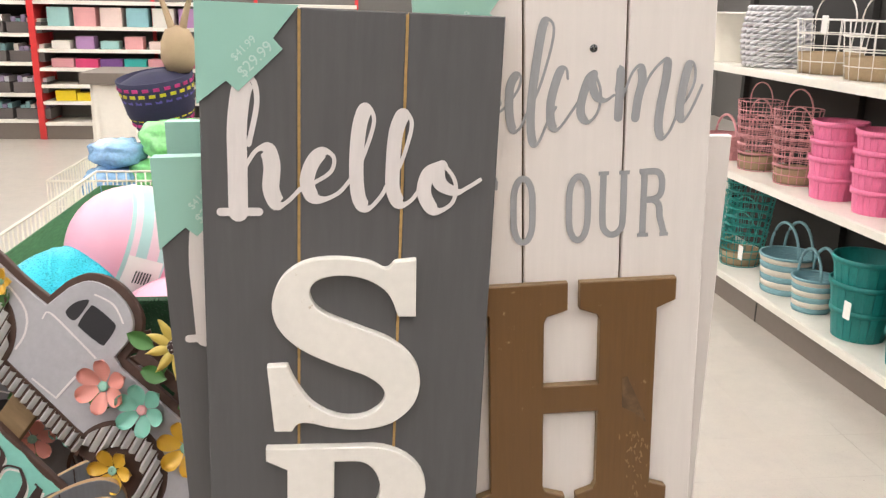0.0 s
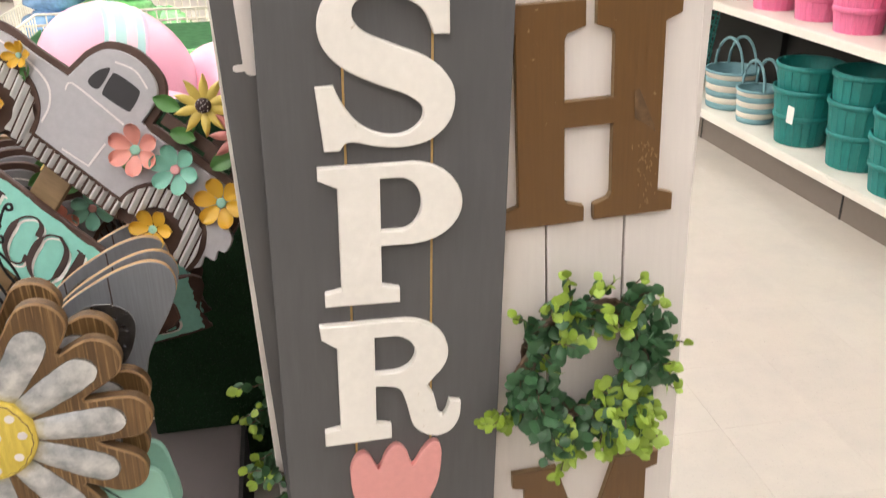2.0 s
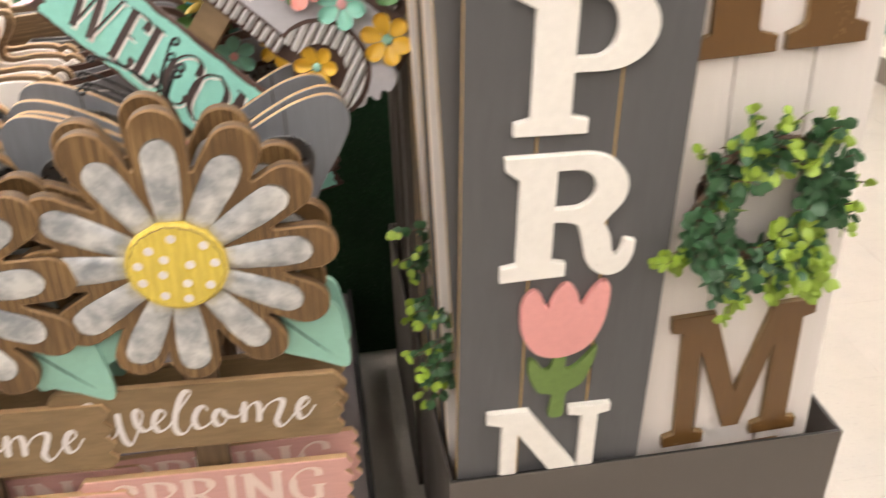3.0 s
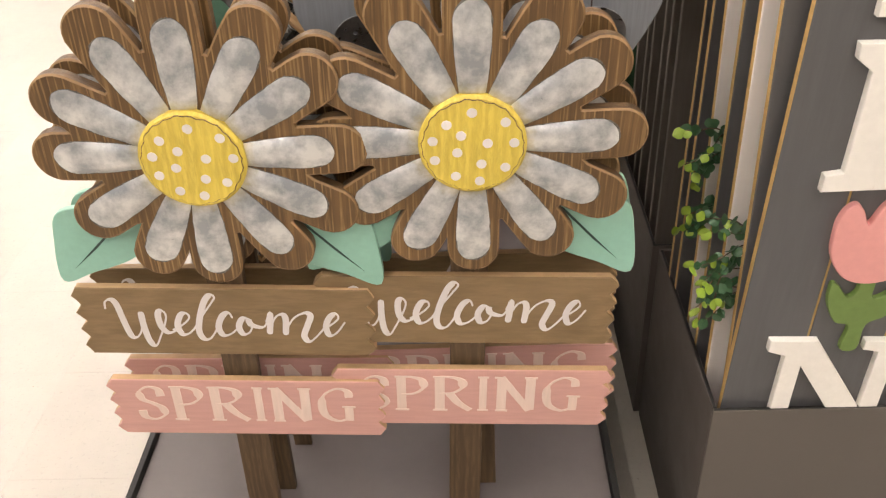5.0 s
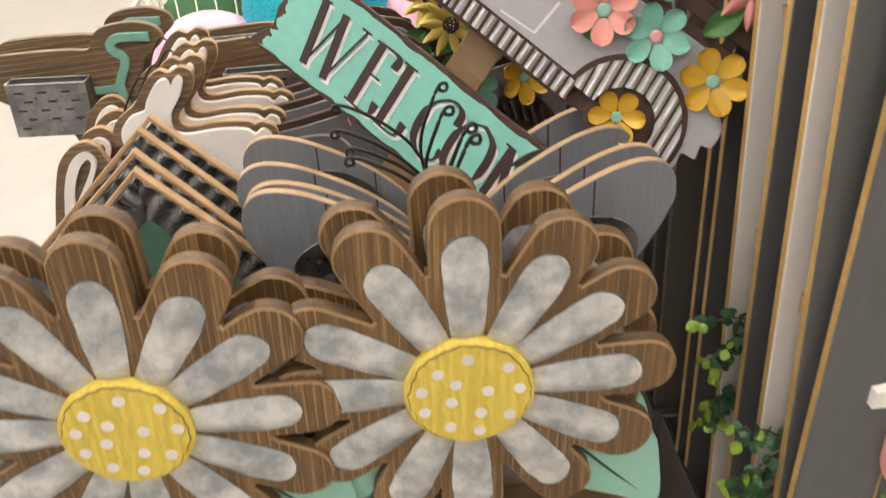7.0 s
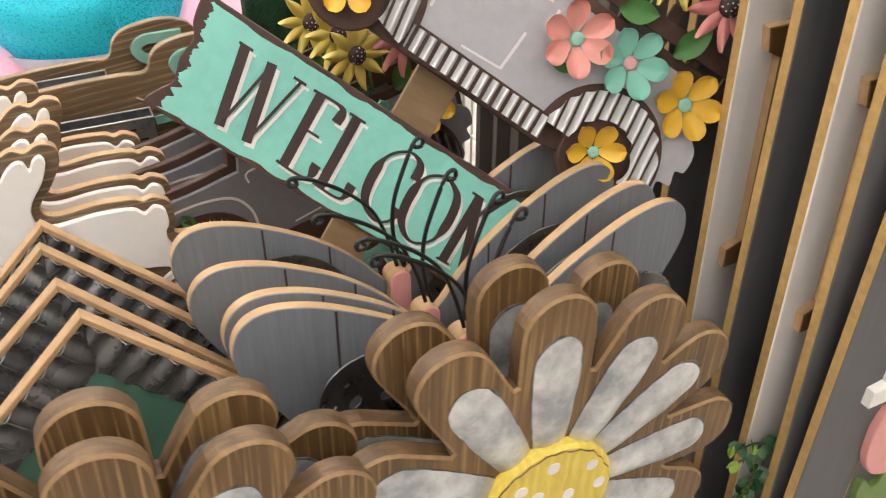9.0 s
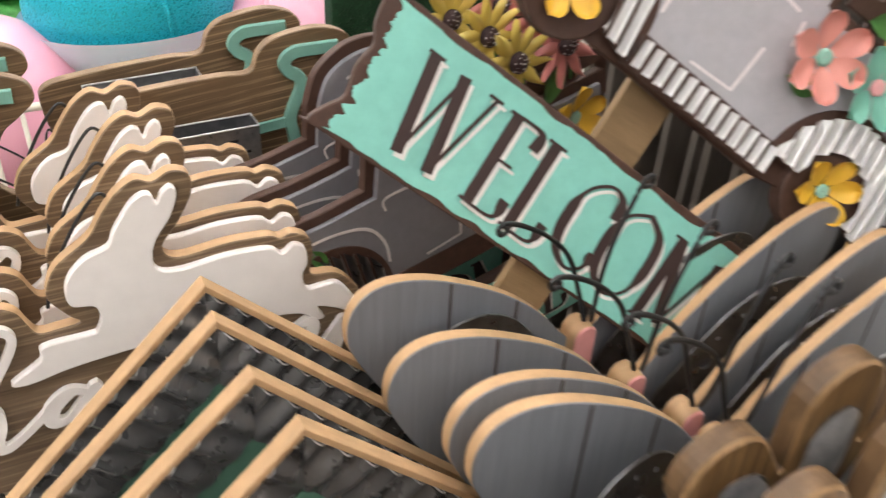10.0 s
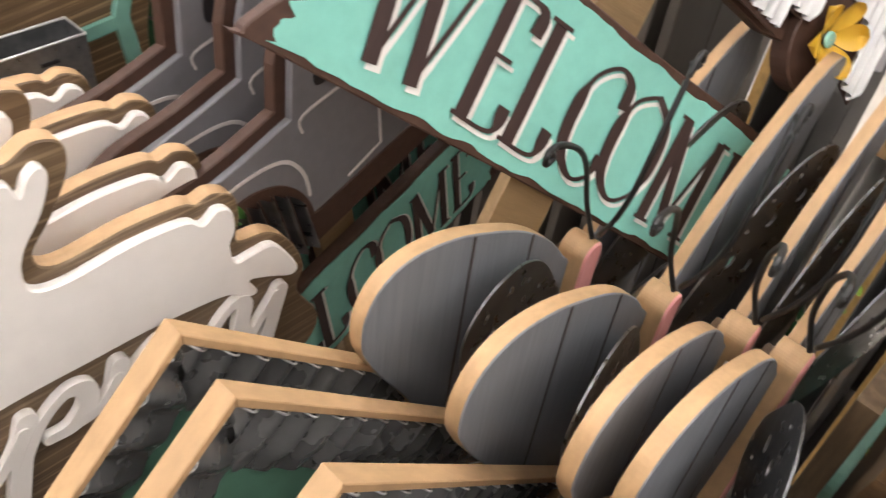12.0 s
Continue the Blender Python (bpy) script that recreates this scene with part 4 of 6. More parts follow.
HELLO_L = ([(126, 35), (138, 57), (149, 92), (147, 106), (141, 108), (135, 88), (133, 50), (136, 20), (145, 9), (156, 19), (164, 32)], [(162, 30), (176, 53), (186, 89), (184, 102), (178, 104), (171, 85), (169, 51), (170, 28), (178, 14), (189, 19), (199, 35)])
HELLO_O = ([(218, 54), (205, 46), (201, 26), (213, 8), (230, 17), (232, 38), (220, 54), (214, 48), (218, 35), (234, 28), (245, 33), (257, 41)],)
def hello(s, x, z):
    brush(s, x, z, HELLO_H[:1], (0.0052, 0.0190))
    brush(s, x, z, HELLO_H[1:2], (0.0042, 0.0165), -0.0009)
    brush(s, x, z, HELLO_H[2:], (0.0060, 0.0130), -0.0010)
    for k, strokes in enumerate((HELLO_E, HELLO_L, HELLO_O)):
        brush(s, x, z, strokes, (0.0040, 0.0142), -0.0008 - 0.0004 * k)
hello(s, -0.128, 1.240)
part("hello_lettering", s, PAINT_WHITE, grey_sign, "white hand-lettered hello")
cut_letter(grey_sign, "S", -0.0035, 1.0075, 0.159, 0.1915, LETTER_WHITE)
cut_letter(grey_sign, "P", 0.001, 0.807, 0.172, 0.180, LETTER_WHITE)
cut_letter(grey_sign, "R", -0.001, 0.597, 0.183, 0.182, LETTER_WHITE)
tulip(grey_sign, 0.001, 0.352)
cut_letter(grey_sign, "N", -0.008, 0.182, 0.180, 0.1855, LETTER_WHITE)
cut_letter(grey_sign, "G", 0.0, 0.004, 0.165, 0.165, LETTER_WHITE)
price_corner(grey_sign, -GREY_W / 2, GREY_H)
grey_second = thing("porch_sign", placed(-0.0128, 0.866, 0.03, 0, 0.1, 1.8), "tall grey plank porch sign half hidden in the bin", "sign", "grey porch signs")
planks(grey_second, GREY_W, GREY_H, (-0.051, 0.054), [GREY_PAINT, MDF, GREY_BACK])
s = Shape()
hello(s, -0.128, GREY_H - 0.193)
part("hello_lettering", s, PAINT_WHITE, grey_second, "white hand-lettered hello")
price_corner(grey_second, -GREY_W / 2, GREY_H)
copy_thing(grey_second, placed(-0.0368, 0.9616, 0.05, 0, 0.1, 1.0))

# the whitewashed sign with its leaf wreath
WHITE_W, WHITE_H = 0.304, 1.535
white_sign = thing("porch_sign", placed(0.2715, 0.862, 0.11, 0, 0.2, 2.4), "whitewashed plank porch sign with brown letters and a leafy wreath", "sign", "white porch signs")
planks(white_sign, WHITE_W, WHITE_H, (-0.0455, 0.0605), [WHITE_WASH, WHITE_WASH, WHITE_WASH], base=0.07, gap=0.0012, seam=SEAM)
price_corner(white_sign, -WHITE_W / 2, WHITE_H, 0.096)
s = Shape()
PEN = (0.0026, 0.0088)
brush(s, -0.130, 1.373, ([(2, 52), (8, 62), (10, 40), (14, 18), (22, 20), (30, 45), (32, 62), (33, 36), (38, 18), (46, 28), (52, 55), (58, 44)], [(52, 32), (64, 38), (78, 55), (82, 68), (78, 72), (71, 60), (70, 33), (74, 16), (81, 18), (87, 31)]), PEN)
brush(s, -0.130, 1.373, ([(87, 31), (100, 56), (112, 95), (115, 116), (110, 124), (104, 118), (97, 79), (92, 36), (93, 8), (97, 0), (102, 6), (109, 22), (118, 38)],), PEN, -0.0011)
brush(s, -0.130, 1.373, ([(130, 66), (128, 76), (121, 72), (113, 45), (113, 23), (119, 15), (128, 24), (140, 41)], [(157, 70), (151, 64), (144, 41), (145, 27), (153, 22), (162, 33), (164, 53), (158, 68), (155, 60), (160, 47), (169, 43), (178, 48)]), PEN)
brush(s, -0.130, 1.373, ([(180, 53), (184, 76), (184, 53), (183, 25)], [(183, 31), (195, 67), (204, 76), (207, 62), (203, 42), (201, 24)], [(200, 28), (214, 65), (231, 82), (232, 65), (227, 34), (226, 12), (231, 2), (239, 11), (246, 30)]), PEN)
brush(s, -0.130, 1.373, ([(246, 30), (256, 44), (262, 60), (261, 75), (256, 77), (252, 64), (248, 40), (248, 25), (253, 20), (262, 35), (270, 55)],), PEN, -0.0012)
def tall_o(x):
    return [(x + 10.2 - 10.2 * math.cos(t) * min(1, 1.25 * abs(math.cos(t)) ** 0.0), 35 + 34.2 * math.copysign(abs(math.sin(t)) ** 0.62, math.sin(t))) for t in [2 * math.pi * k / 28 for k in range(29)]]
BAR, FOOT = (0.0068, 0.0068), (0.0040, 0.0040)
brush(s, -0.130, 1.269, ([(25, 68), (57, 68)], [(41, 67), (41, 1)], tall_o(74), tall_o(133)), BAR, steps=2)
brush(s, -0.130, 1.270, ([(169.5, 69), (169.5, 22), (172, 9), (180.5, 3.5), (189, 9), (191.5, 22), (191.5, 69)],), BAR, steps=5)
brush(s, -0.130, 1.271, ([(213.5, 69), (213.5, 2)], [(231, 22), (237, 2)]), BAR, -0.0006, steps=2)
brush(s, -0.130, 1.271, ([(211, 69), (226, 69), (232, 62), (232, 47), (226, 40), (213, 39)], [(224, 39), (230, 33), (231.5, 20)]), BAR, -0.0010, steps=5)
brush(s, -0.130, 1.270, ([(164, 70.5), (175, 70.5)], [(186, 70.5), (197, 70.5)], [(207.5, 71.5), (217, 71.5)], [(207.5, 2), (219.5, 2)], [(232, 2), (241, 2)], [(35, 0.5), (47, 0.5)], [(25, 68), (26, 58)], [(56, 68), (55, 58)]), FOOT, -0.0014, steps=2)
part("painted_lettering", s, PAINT_GREY, white_sign, "grey painted lettering")
for x, z in ((0.026, 1.468),):
    part("screw", lathe(Shape(), [(0.001, 0.0012), (0.0035, 0.0010), (0.0042, 0.0)], 10), DARK_TIN, white_sign).matrix_basis = pose(x, 0, z, 90)
cut_letter(white_sign, "H", 0.008, 0.947, 0.225, 0.278, BRONZE, edge=BRONZE_EDGE)
rng = random.Random(21)
s = Shape()
for k in range(46):
    x, z = 0.083 + rng.gauss(0, 0.008), 1.005 + rng.uniform(-0.045, 0.04)
    ribbon(s, [(x, z), (x + rng.uniform(-0.002, 0.002), z - rng.uniform(0.002, 0.006))], (0.0005, 0.0012), -0.0112, 0.0002, steps=2)
part("chipped_patch", plate(Shape(), [[(0.0635, 1.1117), (0.0695, 1.1132), (0.0784, 1.0930), (0.0900, 1.0663), (0.0926, 1.0561), (0.0792, 1.0681), (0.0645, 1.0764)]], -0.0121, -0.0116, 0.0001), OAK_EDGE, white_sign, "dark chipped patch on the brown letter")
part("scratches", s, RIM_GLINT_SCRATCH, white_sign, "pale scratches on the brown letter", "stuff")
cut_letter(white_sign, "M", 0.010, 0.300, 0.225, 0.255, BRONZE, edge=BRONZE_EDGE)
cut_letter(white_sign, "E", 0.012, 0.085, 0.2, 0.19, BRONZE)


def leaf(s, p, d, n, size, mat):
    """One small rounded leaf, a little cupped."""
    d, n = d.normalized(), n.normalized()
    side = d.cross(n).normalized()
    n = side.cross(d)
    w = size * 0.43
    rim = [(0.22, 0.72), (0.45, 1.0), (0.72, 0.82), (0.92, 0.36)]
    v = [p] + [p + d * size * a + side * w * b - n * size * 0.07 * b for a, b in rim] + [p + d * size] + [p + d * size * a - side * w * b - n * size * 0.07 * b for a, b in reversed(rim)] + [p + d * size * 0.5 + n * size * 0.07]
    s.add(v, [(k, (k + 1) % 10, 10) for k in range(10)], mat, True)


def sprig(s, p, d, rng, count=7, step=0.012, size=0.018, young=0.3):
    """A bent twig with pairs of leaves, paler at the tip."""
    pts = [p.copy()]
    for k in range(count):
        d = (d + Vector((rng.uniform(-0.28, 0.28), rng.uniform(-0.22, 0.16), rng.uniform(-0.34, 0.22)))).normalized()
        p = p + d * step
        pts.append(p.copy())
        for _ in range(2):
            o = Vector((rng.uniform(-1, 1), rng.uniform(-1, 0.5), rng.uniform(-1, 1)))
            leaf(s, p, d * 0.5 + o, Vector((rng.uniform(-0.6, 0.6), -1, rng.uniform(-0.2, 0.9))), size * rng.uniform(0.7, 1.15), 1 if k > count * (1 - young) or rng.random() < 0.25 * young else 0)
    tube(s, pts, 0.0011, 2, 4)


def wreath(root, cx, cz, ring, seed, count=60):
    rng = random.Random(seed)
    s = Shape()
    for k in range(13):
        ph, amp = rng.uniform(0, 6.28), rng.uniform(0.004, 0.018)
        pts = []
        for i in range(48):
            a = 2 * math.pi * i / 48
            r = ring + amp * math.sin(a * 3 + ph) + rng.uniform(-0.002, 0.002)
            pts.append((cx + r * math.cos(a), -0.018 + 0.012 * math.cos(a * 4 + ph), cz + r * math.sin(a)))
        part("vine", tube(Shape(), pts, 0.0032, 0, 5, closed=True), TWIG, root, "dark twisted grapevine")
    for k in range(count):
        a = 2 * math.pi * (k + rng.uniform(-0.4, 0.4)) / count
        r = ring + rng.uniform(-0.022, 0.03)
        p = Vector((cx + r * math.cos(a), -0.02 + rng.uniform(-0.018, 0.008), cz + r * math.sin(a)))
        out = Vector((math.cos(a), -0.35, math.sin(a)))
        along = Vector((-math.sin(a), 0, math.cos(a)))
        d = out * rng.uniform(-0.6, 0.55) + along * rng.uniform(-1, 1) + Vector((0, -0.3, -0.15))
        pale = 0.55 if -85 < math.degrees(math.atan2(math.sin(a), math.cos(a))) < -5 or 60 < math.degrees(a) < 125 else 0.05
        if 115 < math.degrees(a) < 200 and k % 3 == 0:
            continue
        sprig(s, p, d, rng, rng.choice((3, 4, 5)), 0.0118, 0.0220, pale)
    for a in (-155, -150, -50, 15, -70, -35, -62, -80, -20, 38, 62, 78, 90, 102, 118, 135, -165):
        p = Vector((cx + (ring + 0.006) * math.cos(radians(a)), -0.022, cz + (ring + 0.006) * math.sin(radians(a))))
        sprig(s, p, Vector((math.cos(radians(a)), -0.2, math.sin(radians(a)) - 0.15)), rng, 5, 0.0105, 0.0170, 0.5)
    for a, n in ((-150, 8), (-146, 7), (-100, 6), (-84, 6), (-72, 7), (-58, 7), (-46, 6)):
        p = Vector((cx + (ring + 0.004) * math.cos(radians(a)), -0.026, cz + (ring + 0.004) * math.sin(radians(a))))
        sprig(s, p, Vector((math.cos(radians(a)) - (0.5 if n > 7 else 0), -0.15, math.sin(radians(a)) + (0.3 if a < -140 else 0))), rng, n, 0.0105, 0.0160, 0.65)
    for a, n in ((-4, 6), (-10, 8), (-14, 7), (-18, 9), (-22, 8), (-26, 10), (-30, 9), (-34, 11), (-38, 9), (-42, 11), (-46, 9), (-56, 8), (-66, 7), (-108, 7), (-114, 9), (-118, 11), (-122, 8)):
        p = Vector((cx + (ring - 0.006) * math.cos(radians(a)), -0.030, cz + (ring - 0.010) * math.sin(radians(a))))
        sprig(s, p, Vector((0.1 * math.cos(radians(a)), -0.15, -1.0)), rng, n, 0.0095, 0.0175, 0.8)
    part("wreath_leaves", s, [LEAF, LEAF_LIGHT, TWIG], root, "green boxwood leaves with paler tips", "stuff")


wreath(white_sign, 0.001, 0.740, 0.084, 3, 88)
white_rear = thing("porch_sign", placed(0.273, 0.945, -0.056), "plain whitewashed plank porch sign behind the first", "sign", "white porch signs")
planks(white_rear, WHITE_W, WHITE_H, (-0.0455, 0.0605), [WHITE_WASH, WHITE_WASH, WHITE_WASH], base=0.07, gap=0.0012, seam=SEAM)


def tucked_sign(m, seed, heights):
    """A white sign of the same kind deep in the stack: tan edges, and wreath twigs that poke out on one side."""
    g = thing("porch_sign", m, "whitewashed plank porch sign tucked in the stack with leafy twigs", "sign", "white porch signs")
    planks(g, WHITE_W, WHITE_H, (-0.0455, 0.0605), [WHITE_WASH, MDF, GREY_BACK], base=0.07, seam=SEAM)
    cut_letter(g, "H", -0.018, 0.947, 0.225, 0.278, BRONZE, edge=BIRCH)
    cut_letter(g, "M", 0.010, 0.300, 0.225, 0.255, BRONZE, edge=BIRCH)
    rng = random.Random(seed)
    s = Shape()
    for z in heights:
        for k in range(5):
            p = Vector((-WHITE_W / 2 + 0.02, -0.012, z + rng.uniform(-0.03, 0.03)))
            sprig(s, p, Vector((-1.0, -0.3, rng.uniform(-0.9, 0.7))), rng, rng.choice((5, 6, 7)), 0.0110, 0.0165, 0.22)
    part("wreath_sprays", s, [LEAF, LEAF_LIGHT, TWIG], g, "green boxwood twigs with paler tips", "stuff")
    return g


tucked_sign(placed(-0.0225, 0.905, -0.100, 0, 0.1, 1.2), 4, (0.695, 0.755))
tucked_sign(placed(-0.0205, 1.020, -0.090, 0, 0.1, 1.57), 8, (0.745, 0.845))
grey_rear = thing("porch_sign", placed(-0.0445, 1.100, 0.03, 0, 0.1, 0.2), "dark blue-grey plank porch sign deep in the stack", "sign", "grey porch signs")
planks(grey_rear, GREY_W, GREY_H, (-0.051, 0.054), [GREY_PAINT, MDF, GREY_BACK])
copy_thing(grey_rear, placed(-0.0486, 1.135, 0.04, 0, 0.1, 0.0))

# plain boards in the bin behind
back_board = thing("porch_sign", placed(-0.052, 1.244, 0.05, 0, 0, 0.1), "plain backs of brown-grey plank porch signs", "sign", "stacked porch signs")
planks(back_board, 0.29, 1.44, (-0.05, 0.05), [GREY_BACK, GREY_BACK, GREY_BACK], seam=GREY_BACK)
for k in range(1, 9):
    copy_thing(back_board, placed(-0.037 - 0.005 * (k % 3), 1.235 + 0.042 * k, 0.05 - 0.01 * (k % 2), 0, 0, -0.5 + 0.3 * (k % 3)))


def carton(name, x0, x1, y0, y1, h, card, label, t=0.007, lip=CARD_DARK):
    """A deep open cardboard bin with a dark cut rim."""
    g = thing(name, pose(x0, y0, 0), label, "bin", "cardboard bins")
    w, d = x1 - x0, y1 - y0
    for nm, a, b, c, e in (("front_wall", 0, w, 0, t), ("back_wall", 0, w, d - t, d), ("side_wall", 0, t, t + 0.0005, d - t - 0.0005), ("side_wall", w - t, w, t + 0.0005, d - t - 0.0005)):
        part(nm, box(Shape(), a, b, c, e, 0, h, 0, 0.0018), card, g)
    part("bottom", box(Shape(), t, w - t, t, d - t, 0.004, 0.012), card, g)
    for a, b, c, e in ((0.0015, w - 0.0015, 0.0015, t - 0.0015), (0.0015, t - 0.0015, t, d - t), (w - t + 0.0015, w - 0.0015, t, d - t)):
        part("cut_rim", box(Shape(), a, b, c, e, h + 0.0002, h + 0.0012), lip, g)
    return g


carton("display_bin", -0.195, 0.452, 0.826, 1.222, 0.417, CARD, "grey-brown cardboard bin holding porch signs")
carton("display_bin", -0.205, 0.442, 1.23, 1.66, 0.417, CARD, "grey-brown cardboard bin behind, full of signs")

# ---- daisy stakes ----
DAISY = [(90 - 30 * k + (1, 0.5, 4, 3.5, 4.5, 6, 1.5, 4.5, 3.5, 1, 4, 0.5)[k]) for k in range(12)]
REACH = (0.199, 0.197, 0.197, 0.196, 0.198, 0.190, 0.180, 0.182, 0.182, 0.185, 0.185, 0.197)


def daisy_back(rho=0.0315):
    pts = []
    for i in range(240):
        a = radians(i * 1.5)
        best = 0.1
        for q, deg in enumerate(DAISY):
            delta = (a - radians(deg) + math.pi) % (2 * math.pi) - math.pi
            dd = REACH[q] - rho
            if abs(delta) < 1.2 and dd * abs(math.sin(delta)) < rho:
                best = max(best, dd * math.cos(delta) + math.sqrt(rho ** 2 - (dd * math.sin(delta)) ** 2))
            elif abs(delta) < 1.2 and rho / abs(math.tan(delta)) < dd:
                best = max(best, rho / abs(math.sin(delta)))
        pts.append((best * math.cos(a), best * math.sin(a)))
    return pts


def petal(angle, seed):
    rng = random.Random(seed)
    s = Shape()
    ca, sa = math.cos(radians(angle)), math.sin(radians(angle))
    length, base = rng.uniform(0.113, 0.119), 0.046

    def place(u, v):
        t = math.sin(u * math.pi / 2)
        half = (0.0128 + 0.0077 * math.sin(min(1.0, t * 1.3) * math.pi / 2)) * (1 if t < 0.78 else math.sqrt(max(0.0, 1 - ((t - 0.78) / 0.22) ** 2)))
        w = (v - 0.5) * 2
        r, q = base + length * t, half * w
        y = -0.0168 - 0.0065 * (1 - w * w) * math.sin(math.pi * min(1, 0.15 + 0.85 * t)) + 0.0005 * math.sin(r * 160 + q * 90)
        return (r * ca - q * sa, y, r * sa + q * ca)
    return grid(s, 18, 8, place)


def petal_edge(angle, seed):
    """A thin dark ragged rim that shows round the domed petal."""
    length, rng = random.Random(seed).uniform(0.113, 0.119), random.Random(seed + 500)
    ca, sa = math.cos(radians(angle)), math.sin(radians(angle))
    up = []
    for k in range(34):
        t = math.sin(k / 33 * math.pi / 2)
        half = (0.0128 + 0.0077 * math.sin(min(1.0, t * 1.3) * math.pi / 2)) * (1 if t < 0.78 else math.sqrt(max(0.0, 1 - ((t - 0.78) / 0.22) ** 2)))
        up.append((0.046 + length * t, half, 1 if t < 0.9 else 0.3))
    outline = []
    for side in (-1, 1):
        for r, q, flat in up if side < 0 else up[-2::-1]:
            e = rng.uniform(-0.0002, 0.0010)
            outline.append((r + e * (1 - flat), side * (q + e * (0.4 + 0.6 * flat))))
    return plate(Shape(), [[(r * ca - q * sa, r * sa + q * ca) for r, q in outline]], -0.0167, -0.0161, 0.0001)


WELCOME = (
    [[(-159, 23), (-157, 34), (-149, 38), (-143, 30), (-139, 2), (-134, -23), (-126, -25), (-118, -12), (-114, 14)], [(-114, 14), (-114, -8), (-111, -32), (-104, -40), (-95, -24), (-84, 2), (-82, 15), (-87, 21), (-92, 14), (-91, -6), (-83, -17), (-70, -12)]],
    [[(-76, -12), (-63, -4), (-52, 8), (-54, 16), (-62, 14), (-69, -4), (-65, -19), (-56, -18), (-47, -9)]],
    [[(-49, -12), (-34, 12), (-19, 34), (-14, 43), (-19, 47), (-28, 36), (-38, 8), (-42, -14), (-38, -27), (-28, -26), (-16, -7)]],
    [[(5, 10), (1, 18), (-8, 12), (-15, -6), (-11, -20), (0, -18), (12, -6)], [(29, 6), (19, 9), (12, -5), (16, -18), (25, -15), (30, -2), (26, 7), (29, -2), (43, -6), (50, 2)]],
    [[(49, 4), (55, 18), (54, 2), (52, -14)], [(53, -8), (62, 11), (71, 16), (75, 8), (73, -15)], [(74, -10), (86, 10), (101, 19), (108, 14), (103, -2), (97, -20), (103, -30), (113, -22), (124, -7)]],
    [[(122, -10), (134, -1), (144, 10), (141, 18), (133, 12), (127, -4), (131, -19), (141, -14), (152, 3)]])


def daisy_stake(m, seed, label):
    g = thing("daisy_stake", m, label, "garden sign", "daisy stakes")
    # paler chamfer paints in a rim highlight; unseen back kept dark for reflections
    part("flower_back", plate(Shape(), [daisy_back()], -0.016, 0.0, 0.0022, 0, 1, 3, 2), [OAK, OAK_EDGE, RIM_GLINT_SCRATCH, STAKE], g, "brown stained wooden flower shape")
    for k, a in enumerate(DAISY):
        leafy = part("petal", petal(a, seed * 20 + k), ZINC, g, "galvanised metal petal" if k == 0 else "")
        part("petal_edge", petal_edge(a, seed * 20 + k), DARK_ZINC, leafy, "dark ragged edge" if k == 0 else "")
    s = Shape()
    plate(s, [[(r * 1.0, z) for r, z in arc(0, 0, 0.0605, 0, 354, 59)]], -0.027, -0.0165, 0.003)
    disc = part("flower_centre", s, YELLOW, g, "yellow painted wooden disc with white dots")
    part("disc_lip", plate(Shape(), [[((0.0565 + 0.0009 * math.sin(q * 1.9) + 0.0007 * math.sin(q * 0.7)) * math.cos(q / 12), (0.0565 + 0.0009 * math.sin(q * 1.9) + 0.0007 * math.sin(q * 0.7)) * math.sin(q / 12)) for q in range(75)]], -0.0279, -0.0262, 0.0011, 0, 1, None, 1), [YELLOW, OAK_EDGE], disc)
    rng = random.Random(seed)
    dots = [(0.0, 0.041), (0.034, 0.03), (-0.03, 0.026), (-0.012, 0.013), (0.046, 0.005), (-0.044, 0.006), (0.016, 0.004), (-0.018, -0.008), (0.012, -0.022), (-0.04, -0.018), (0.036, -0.026), (-0.018, -0.038), (0.008, -0.044)]
    for x, z in dots:
        part("dot", plate(Shape(), [arc(x + rng.uniform(-.002, .002), z, 0.0057, 0, 345, 23)], -0.0285, -0.0280, 0.0001), PAINT_WHITE, disc)
    for sx in (-1, 1):
        lf = [(sx * x, z) for x, z in curve([(0.085, -0.098), (0.13, -0.082), (0.185, -0.088), (0.2, -0.13), (0.203, -0.192), (0.16, -0.178), (0.11, -0.158), (0.08, -0.13)], True, 5)]
        lp = part("wooden_leaf", plate(Shape(), [lf], 0.001, 0.010, 0.001), MINT, g, "mint green painted wooden leaf")
        slit = [(sx * x, z) for x, z in ((0.104, -0.094), (0.112, -0.098), (0.183, -0.172), (0.150, -0.142))]
        part("slit", plate(Shape(), [slit], 0.0004, 0.0009, 0.0001), SLIT, lp)
    rng = random.Random(seed + 50)
    b1 = part("welcome_board", plate(Shape(), [[(x - 0.004, z - 0.258) for x, z in zigzag_board(0.392, 0.112, 4, 0.011, rng)]], 0.0, 0.011, 0.0012, 0, 1), [PLANK_BROWN, BIRCH], g, "brown plank with ragged ends")
    s = Shape()
    for k, strokes in enumerate(WELCOME):
        brush(s, 0.0, -0.258, strokes, (0.0026, 0.0084), -0.0007 - 0.0003 * (k % 2))
    part("welcome_lettering", s, PAINT_WHITE, b1, "white hand-lettered Welcome")
    b2 = part("spring_board", plate(Shape(), [[(x + 0.006, z - 0.412) for x, z in zigzag_board(0.388, 0.106, 4, 0.011, rng)]], -0.004, 0.007, 0.0012, 0, 1), [PLANK_PINK, BIRCH], g, "pink plank with ragged ends")
    s = Shape()
